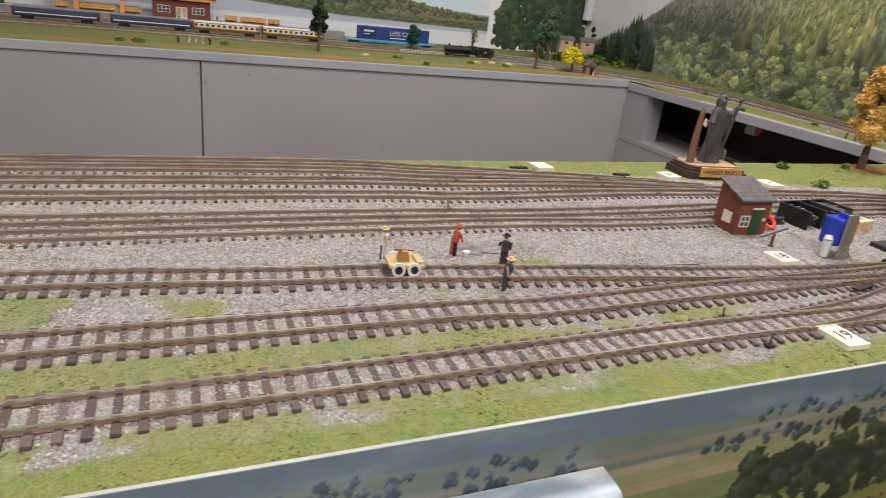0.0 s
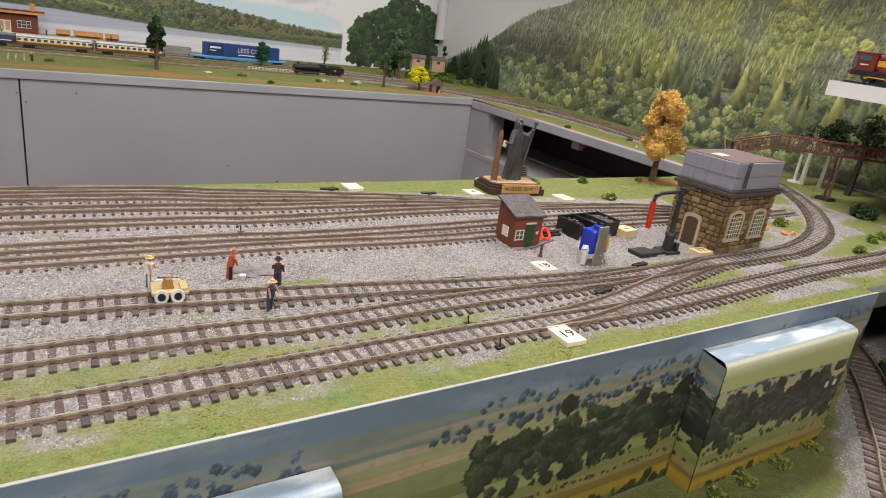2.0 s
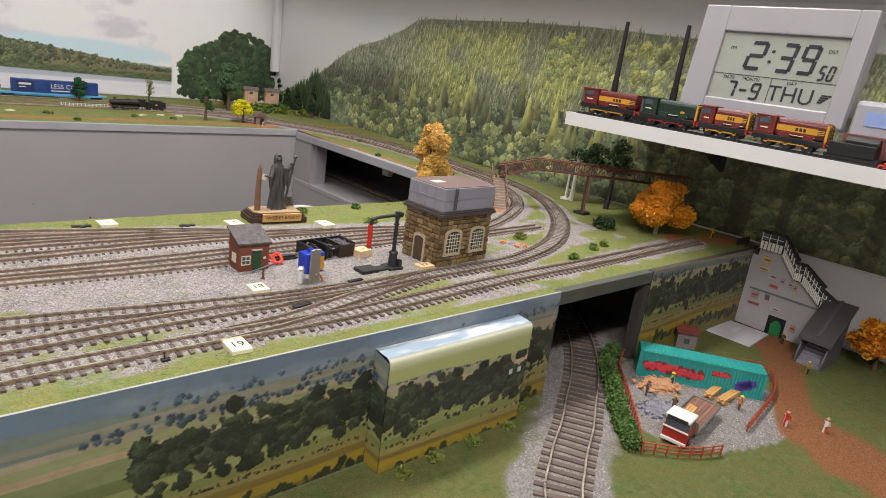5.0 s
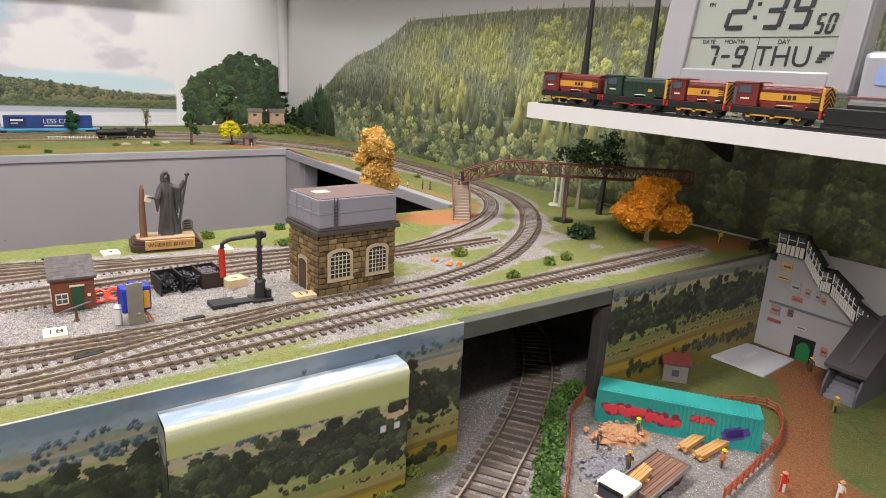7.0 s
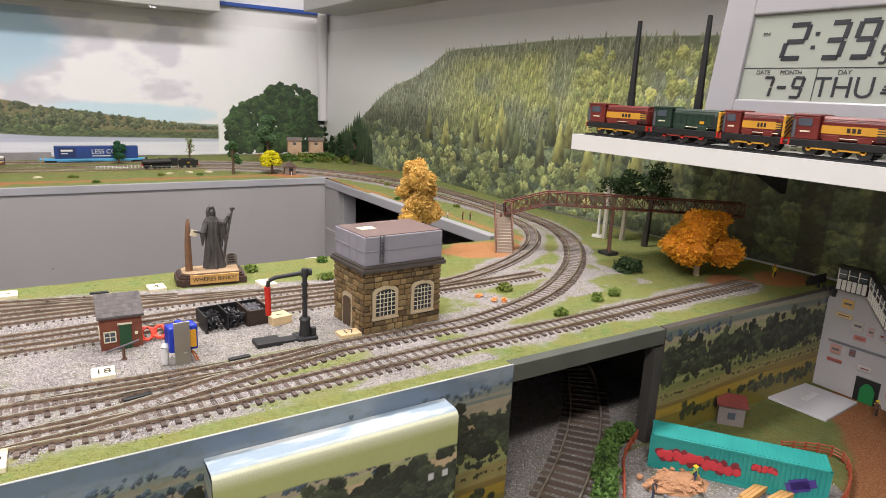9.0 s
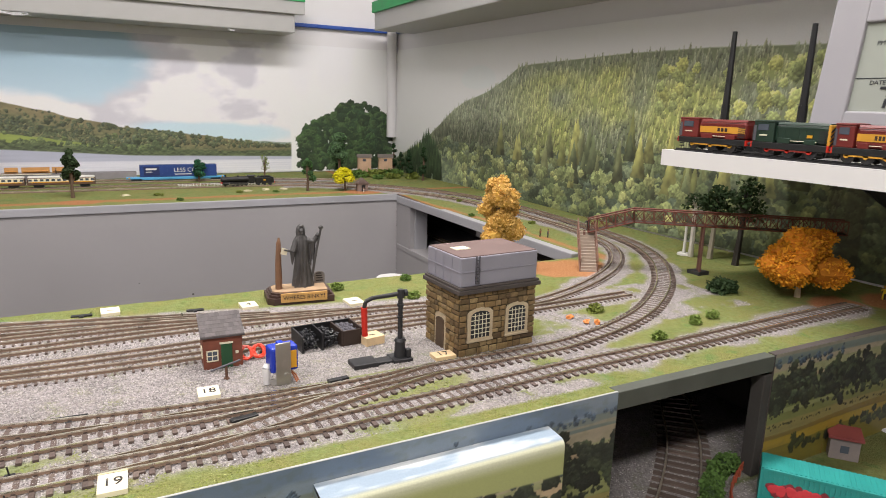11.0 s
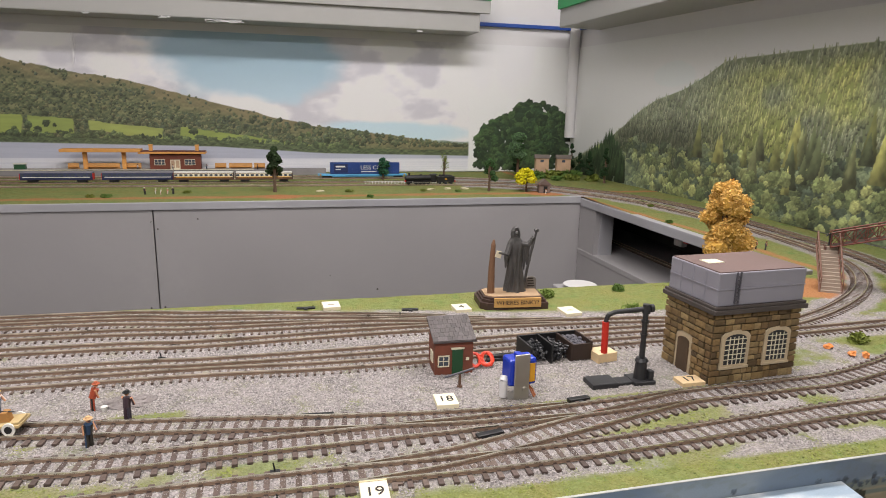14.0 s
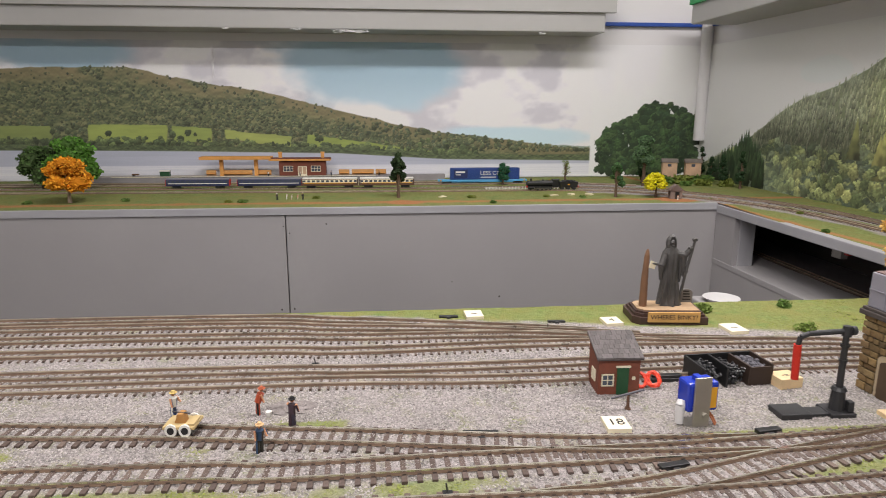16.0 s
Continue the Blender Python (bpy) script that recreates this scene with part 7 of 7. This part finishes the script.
lorry = thing("flatbed_lorry", "flatbed lorry with red cab and white roof", "lorry", (0.183, -0.2635, LOW), 9)
LRED = paint("9a2a24", 0.4)
part("chassis", B((-0.05, -0.008, 0.006, 0.052, 0.008, 0.010)), IRON, lorry)
part("cab", B((-0.054, -0.0135, 0.005, -0.030, 0.0135, 0.022), bevel=0.001), LRED, lorry)
part("windscreen", B((-0.0546, -0.0115, 0.0215, -0.0525, 0.0115, 0.029)), GLASS_DARK, lorry)
part("cab_upper", B((-0.053, -0.013, 0.021, -0.031, 0.013, 0.0305), bevel=0.0012), GLASS_DARK, lorry)
part("cab_roof", B((-0.0555, -0.0138, 0.030, -0.030, 0.0138, 0.0345), bevel=0.0016), WHITE, lorry, "white cab roof")
part("roof_sign", B((-0.0562, -0.011, 0.0312, -0.0553, 0.011, 0.0338)), INKPEN, lorry)
part("bumper", B((-0.0562, -0.0138, 0.004, -0.0535, 0.0138, 0.0075), (-0.0556, -0.0138, 0.0185, -0.054, 0.0138, 0.0205), bevel=0.0005), WHITE, lorry)
part("bed", B((-0.027, -0.0155, 0.0105, 0.055, 0.0155, 0.013)), plain("bed_boards", rgb("7a5a4c"), 0.7, vary=0.25), lorry)
for k in range(7):
    part("bed_plank", B((-0.0265, -0.0148 + k * 0.0043, 0.013, 0.0545, -0.0112 + k * 0.0043, 0.0136)), plain("bed_plank_%d" % (k % 2), rgb("835f50" if k % 2 else "755446"), 0.7) if k < 2 else bpy.data.materials["bed_plank_%d" % (k % 2)], lorry)
part("bed_edge", B((-0.028, -0.0168, 0.0105, 0.056, -0.0153, 0.015), (-0.028, 0.0153, 0.0105, 0.056, 0.0168, 0.015), (0.0545, -0.0168, 0.0105, 0.0565, 0.0168, 0.015), (-0.0295, -0.0165, 0.0105, -0.0272, 0.0165, 0.024)), STEEL, lorry)
for wx in (-0.042, 0.028, 0.041):
    for wy in (-0.0142, 0.0102):
        wh = part("wheel", C(((wx, wy, 0.0065), (wx, wy + 0.004, 0.0065), 0.0065, 0.0065), n=18), BLACK, lorry)
        part("hub", C(((wx, wy - 0.0004, 0.0065), (wx, wy + 0.0044, 0.0065), 0.0032, 0.0032), n=12), LRED, wh)


def planks(x, y, z, turn, n, label):
    t = thing("plank_stack", label, "planks", (x, y, z), turn, "stacks of timber")
    for e in (-1, 1):
        part("bearer", B((e * 0.014 - 0.0012, -0.0075, -0.0005, e * 0.014 + 0.0012, 0.0075, 0.002)), TIMBER, t)
    for k in range(n):
        part("plank", B((-0.025 + 0.002 * (k % 2), -0.005 + (k % 3) * 0.0034, 0.002 + (k // 3) * 0.0026, 0.025 + 0.0015 * (k % 3), -0.0019 + (k % 3) * 0.0034, 0.0044 + (k // 3) * 0.0026), bevel=0.0002), bpy.data.materials["pale_timber"], t)


planks(0.297, -0.238, LOW, 6, 6, "stack of pale timber planks on bearers")
planks(0.298, -0.256, LOW, 2, 6, "stack of pale timber planks on bearers")
planks(0.172, -0.262, LOW + 0.0140, 12, 6, "load of pale timber planks on the lorry")
rr = np.random.RandomState(33)
sand = part("sand_mound", S((0, 0, 0, 0.033, 0.019, 0.0055), (0.010, 0.003, 0, 0.02, 0.013, 0.0075), *[(rr.normal(0, 0.013), rr.normal(0, 0.008), 0.0035 + rr.uniform(0, .0015), *rr.uniform(0.0016, 0.004, 2), 0.0018) for _ in range(160)], sub=2, rough=0.5, freq=900), plain("orange_sand", rgb("b98a66"), 0.95, vary=0.2, scale=400, bump=0.9, dist=0.0012))
sand.matrix_world = pose(0.243, -0.190, LOW, 0, 0, -15)
tagged(sand, "spread heap of orange-brown sand", "sand")
sand = part("gravel_mound", S((0, 0, 0, 0.026, 0.018, 0.0035), *[(rr.normal(0, 0.011), rr.normal(0, 0.008), 0.002 + rr.uniform(0, .0018), *rr.uniform(0.0012, 0.0026, 2), 0.0016) for _ in range(260)], sub=2, rough=0.5, freq=900), plain("blue_grey_chips", rgb("8d8c94"), 0.95, vary=0.3, scale=500, bump=0.9, dist=0.0012))
sand.matrix_world = pose(0.185, -0.222, LOW)
tagged(sand, "low heap of blue-grey gravel", "gravel")
shed = thing("brick_shed", "small dull grey-brown shed with a red roof", "shed", (0.405, -0.137, LOW), -50)
part("wall", B((-0.014, -0.011, -0.001, 0.014, 0.011, 0.024)), plain("shed_brick", rgb("7d7370"), 0.8, vary=0.25), shed)
part("roof", prism([(-0.0135, 0.0235), (0.0135, 0.0265), (0.0135, 0.029), (-0.0135, 0.026)], 0.033, "x", at=-0.0165), paint("7c3c3a"), shed)
part("window", B((-0.004, -0.0116, 0.008, 0.004, -0.0108, 0.016)), GLASS_DARK, shed)
slab = thing("foundation_slab", "pale grey concrete slab lying on the ground", "slab", (0.548, -0.151, LOW), 4)
part("slab", B((-0.043, -0.040, -0.001, 0.043, 0.040, 0.003), bevel=0.0008), plain("pale_concrete", rgb("bcbac0"), 0.6, vary=0.08, scale=80), slab)
part("kerb", B((-0.012, -0.003, 0.003, 0.020, 0.003, 0.0042)), plain("kerb_pale", rgb("d0ced2"), 0.6), slab)


def fence(points, h, mat, label):
    t = thing("fence", label, "fence")
    q, d = smooth_line(points, 0.0125)
    for p in q:
        part("post", C(((p[0], p[1], LOW - 0.001), (p[0], p[1], LOW + h), 0.0012, 0.0010), n=5), mat, t)
    for z in (0.35, 0.62, 0.9):
        part("rail", C(*[((a[0], a[1], LOW + h * z), (b[0], b[1], LOW + h * z), 0.0008, 0.0008) for a, b in zip(q, q[1:])], n=5), mat, t)
    return t


FENCE = paint("9a4a34")
fence([(0.085, -0.262), (0.124, -0.231), (0.185, -0.178), (0.232, -0.136), (0.29, -0.108)], 0.013, FENCE, "rust-red post and rail fence along the hedge")
fence([(0.24, -0.306), (0.308, -0.296), (0.36, -0.287), (0.405, -0.270), (0.434, -0.247), (0.425, -0.226), (0.395, -0.205)], 0.013, FENCE, "rust-red post and rail fence round the yard")
fence([(0.31, -0.108), (0.36, -0.118), (0.388, -0.124)], 0.013, FENCE, "rust-red fence behind the container")
fence([(0.085, -0.262), (0.11, -0.285), (0.135, -0.302), (0.16, -0.312)], 0.014, FENCE, "rust-red fence and gate at the yard entrance")
hedge = thing("hedge", "dense dark green hedge along the track", "hedge", (0, 0, LOW))
hp, _ = smooth_line([(0.082, -0.253), (0.108, -0.222), (0.165, -0.172), (0.222, -0.122), (0.272, -0.100)], 0.006)
rr = np.random.RandomState(5)
lumps = [(x + rr.uniform(-.004, .004), y + rr.uniform(-.004, .004), 0.007 + rr.uniform(-.001, .004), 0.009, 0.009, 0.008) for x, y in hp for _ in range(2)]
v, f = leaves(lumps, 9000, 0.0022, 7, 0.6)
raw("leaf_mass", v, f, leaf("4f6a34"), hedge)
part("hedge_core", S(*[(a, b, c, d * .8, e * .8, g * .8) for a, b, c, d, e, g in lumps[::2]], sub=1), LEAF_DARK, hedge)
for k, (x, y, t, s, tr, hat) in enumerate(((0.206, -0.194, 30, DGREY, DENIM, BROWN), (0.261, -0.198, 200, paint("8fb04a"), DENIM, HIVIS), (0.284, -0.276, 60, paint("c07a4a"), DENIM, HIVIS), (0.580, -0.214, 90, BROWN, DBROWN, HIVIS), (0.495, -0.282, 80, paint("8a7a3a"), DBROWN, HIVIS), (0.299, -0.326, 100, RED, WHITE, SKIN), (0.204, -0.232, 120, paint("7a5a4a"), DGREY, YELLOW), (0.33, -0.36, 80, WHITE, paint("b5502e"), SKIN))):
    figurine(x, y, LOW, t, s, tr, hat, 0.2, 0.0195, "tiny painted workman figurine on the lower level")

# signal gallery building against the side wall
house = thing("gallery_building", "tall grey building with a stepped black and white gallery", "building")
GX = 0.606
PLANK_W, FRAME_B = paint("ece9e4"), paint("2e2a2c")
wallg = plain("grey_render", rgb("b4b1b4"), 0.75, vary=0.08, scale=60)
part("wall", prism([(-0.262, LOW), (-0.104, LOW), (-0.104, -0.006), (-0.134, -0.006), (-0.134, 0.012), (-0.172, 0.012), (-0.196, -0.024), (-0.21, -0.026), (-0.244, -0.05), (-0.262, -0.062)], 0.05, "x", at=GX), wallg, house)
part("string_course", B((GX - 0.0012, -0.25, -0.064, GX, -0.135, -0.061)), GREY, house)
part("parapet_post", B(*[(GX - 0.001, -0.132 + k * 0.007, -0.006, GX + 0.002, -0.129 + k * 0.007, 0.006) for k in range(4)]), FRAME_B, house)
def gallery(ya, za, yb, zb, h, n):
    """One bay of the gallery: planked below, glazed above."""
    quad = lambda lo, hi, e: [(ya - e, za + lo), (yb + e, zb + lo), (yb + e, zb + hi), (ya - e, za + hi)]
    bay = part("bay", prism(quad(0, h, 0), 0.009, "x", at=GX - 0.006), FRAME_B, house)
    for k in range(n):
        a, b = (k + 0.12) / n, (k + 0.88) / n
        y0, y1, z0, z1 = ya + (yb - ya) * a, ya + (yb - ya) * b, za + (zb - za) * a, za + (zb - za) * b
        part("pane", prism([(y0, z0 + h * 0.55), (y1, z1 + h * 0.55), (y1, z1 + h * 0.9), (y0, z0 + h * 0.9)], 0.0012, "x", at=GX - 0.0070), GLASS_DARK if k % 3 else paint("70747a"), bay)
        part("glazing_rail", prism([(y0, z0 + h * 0.70), (y1, z1 + h * 0.70), (y1, z1 + h * 0.73), (y0, z0 + h * 0.73)], 0.0012, "x", at=GX - 0.0076), PLANK_W, bay)
        part("glazing_bar", prism([(y0 + 0.0009, z0 + h * 0.52), (y0 - 0.0003, z0 + h * 0.52), (y0 - 0.0003, z0 + h * 0.93), (y0 + 0.0009, z0 + h * 0.93)], 0.0012, "x", at=GX - 0.0076), PLANK_W, bay)
    m = max(4, n * 2)
    for k in range(m):
        a, b = (k + 0.12) / m, (k + 0.88) / m
        y0, y1, z0, z1 = ya + (yb - ya) * a, ya + (yb - ya) * b, za + (zb - za) * a, za + (zb - za) * b
        part("plank", prism([(y0, z0 + h * 0.03), (y1, z1 + h * 0.03), (y1, z1 + h * 0.48), (y0, z0 + h * 0.48)], 0.0012, "x", at=GX - 0.0070), PLANK_W, bay)
    part("roof", prism([(ya + 0.002, za + h), (yb - 0.002, zb + h), (yb - 0.002, zb + h + 0.0015), (ya + 0.002, za + h + 0.0015)], 0.0105, "x", at=GX - 0.0075), FRAME_B, house)
gallery(-0.134, 0.006, -0.170, 0.006, 0.030, 3)
gallery(-0.172, 0.004, -0.196, -0.026, 0.030, 5)
gallery(-0.1965, -0.028, -0.209, -0.028, 0.028, 2)
gallery(-0.2105, -0.030, -0.243, -0.056, 0.031, 6)
gallery(-0.2445, -0.062, -0.268, -0.076, 0.032, 4)
posters = (("d8b070", -0.150, -0.010, 0.014, 0.011), ("cdb88a", -0.148, -0.026, 0.020, 0.006), ("b8b4b0", -0.166, -0.034, 0.013, 0.012), ("b89a9a", -0.182, -0.037, 0.007, 0.011), ("aaa6ae", -0.195, -0.038, 0.006, 0.011), ("c0a070", -0.203, -0.041, 0.006, 0.009), ("c07a74", -0.171, -0.049, 0.014, 0.006), ("b89088", -0.146, -0.072, 0.013, 0.012), ("7a6870", -0.166, -0.070, 0.007, 0.009), ("b8605c", -0.147, -0.087, 0.018, 0.004), ("c8c4c0", -0.183, -0.085, 0.015, 0.006), ("c08a84", -0.216, -0.106, 0.009, 0.012))
for c, y, z, w, h in posters:
    p = part("poster", B((GX - 0.0022, y - w / 2, z - h / 2, GX - 0.0008, y + w / 2, z + h / 2)), paint(c), house)
    part("poster_bar", B((GX - 0.0026, y - w * 0.35, z - h * 0.1, GX - 0.002, y + w * 0.3, z + h * 0.12)), paint("8a4a44" if ord(c[0]) % 2 else "6a6a70"), p)
part("doorway", B((GX - 0.0016, -0.204, LOW, GX, -0.176, LOW + 0.031)), BLACK, house)
part("door", prism([(-0.2, LOW), (-0.183, LOW), (-0.183, LOW + 0.018), (-0.187, LOW + 0.024), (-0.1915, LOW + 0.026), (-0.196, LOW + 0.024), (-0.2, LOW + 0.018)], 0.001, "x", at=GX - 0.003), paint("1f7a42"), house, "bright green arched door")
porch = thing("covered_stair", "grey covered stair with a dark sloping roof", "stair", (0.545, -0.272, LOW), 0)
for k in range(6):
    part("step", B((-0.02 + k * 0.006, -0.016, -0.001, 0.045, 0.016, 0.0042 * (k + 1))), GREY, porch)
for y in (-0.018, 0.018):
    part("side_wall", prism([(-0.022, 0), (0.055, 0), (0.055, 0.075), (-0.012, 0.032), (-0.022, 0.012)], 0.0025, "y", at=y - 0.00125), DGREY, porch)
part("roof", prism([(-0.018, 0.036), (0.06, 0.086), (0.06, 0.090), (-0.018, 0.040)], 0.046, "y", at=-0.023), paint("4a4648"), porch)
part("roof_ridge", prism([(-0.01, 0.0445), (0.06, 0.0895), (0.06, 0.092), (-0.01, 0.047)], 0.004, "y", at=-0.002), DGREY, porch)
for k, (x, y, r) in enumerate(((0.47, -0.098, 0.022), (0.51, -0.100, 0.018), (0.545, -0.103, 0.016), (0.585, -0.105, 0.014), (0.44, -0.105, 0.012))):
    bush(x, y, r, LEAF_DARK, 120 + k, "dark green bushy growth at the fascia foot", 0.7, LOW, 500)
for k, (x, y) in enumerate(((-0.11, -0.158), (-0.06, -0.156), (-0.01, -0.155), (-0.15, -0.16), (0.03, -0.138))):
    bush(x, y, 0.011, LEAF_OLIVE, 130 + k, "low yellow-green growth at the fascia foot", 0.5, LOW, 220)
tree("orange_tree", 0.62, -0.335, 0.075, 0.045, LEAF_ORANGE, "broad orange autumn tree beside the path", 31, 0.3, 0.2, count=1600, z=LOW, core=leaf("b8641a"))
picket = thing("picket_fence", "black picket fence at the end of the board", "fence", (0.60, -0.098, 0.0))
for k in range(8):
    part("pale", B((0.0 + k * 0.006, -0.001, -0.012, 0.003 + k * 0.006, 0.001, 0.012)), FRAME_B, picket)
part("rail", B((-0.001, 0.001, 0.004, 0.048, 0.0022, 0.0065)), FRAME_B, picket)

# ---- single stones of the tower and single sleepers ----
def brick_mesh(name, w, h, d, mat):
    bm = B((0, 0, 0, w, d, h), bevel=0.0005)
    me = bpy.data.meshes.new(name)
    bm.to_mesh(me)
    bm.free()
    me.materials.append(mat)
    return me


STONES = {}
rr = np.random.RandomState(21)


def stone(parent, m, w, h):
    key = (round(w, 4), round(h, 4))
    if key not in STONES:
        STONES[key] = brick_mesh("stone", w, h, 0.0016, STONE)
    ob = new("stone", STONES[key])
    ob.parent = parent
    ob.matrix_basis = m


ROWS_H = [0.0070, 0.0052, 0.0062, 0.0042, 0.0064, 0.0052, 0.0060, 0.0046, 0.0062, 0.0052, 0.0046]
WIDTHS = [0.0058, 0.0074, 0.0088, 0.0106, 0.0124]
for face in ("front", "left"):
    z = 0.0
    for h in ROWS_H:
        x, length = 0.0, TW if face == "front" else TD
        while x < length - 0.003:
            w = WIDTHS[rr.randint(5)]
            if x + w > length - 0.004:
                w = max(0.004, round((length - x) / 0.0012) * 0.0012)
            holes = [(a - 0.0035, b + 0.0035, c - 0.0038, d + 0.0025) for a, b, c, d in WINDOWS] if face == "front" else [(0.0225, 0.0435, -0.01, 0.0335)]
            clear = True
            for a, b, c, d in holes:
                if z + h * 0.7 > c and z + h * 0.3 < d and x + w > a and x < b:
                    clear = False
                    if x < a - 0.003:
                        w, clear = round((a - x) / 0.0006) * 0.0006, True
                    else:
                        x = b
                    break
            if clear:
                out = rr.uniform(0.0006, 0.0018)
                if face == "front":
                    stone(tower, Matrix.Translation((x + 0.0003, -out, z + 0.0003)), w - 0.0010, h - 0.0009)
                else:
                    stone(tower, Matrix.Translation((-out, x + w - 0.0004, z + 0.0003)) @ pose(0, 0, 0, 0, 0, -90), w - 0.0010, h - 0.0009)
                x += w
        z += h

SLEEPER_MESH = {}
for t, x, y, z, a, L, W in sorted(NEAR_SLEEPERS, key=lambda s: s[1])[:320]:
    if (L, W) not in SLEEPER_MESH:
        bm = B((-W, -L, -0.0006, W, L, 0.0018), bevel=0.0003)
        B((-W * 0.7, -L * 0.60, 0.0017, W * 0.7, -L * 0.47, 0.0026), (-W * 0.7, L * 0.47, 0.0017, W * 0.7, L * 0.60, 0.0026), bm=bm)
        me = bpy.data.meshes.new("sleeper")
        bm.to_mesh(me)
        bm.free()
        me.materials.append(SLEEPER)
        SLEEPER_MESH[(L, W)] = me
    ob = new("sleeper", SLEEPER_MESH[(L, W)])
    ob.parent = t
    ob.matrix_basis = pose(x, y, z, 0, 0, math.degrees(a))
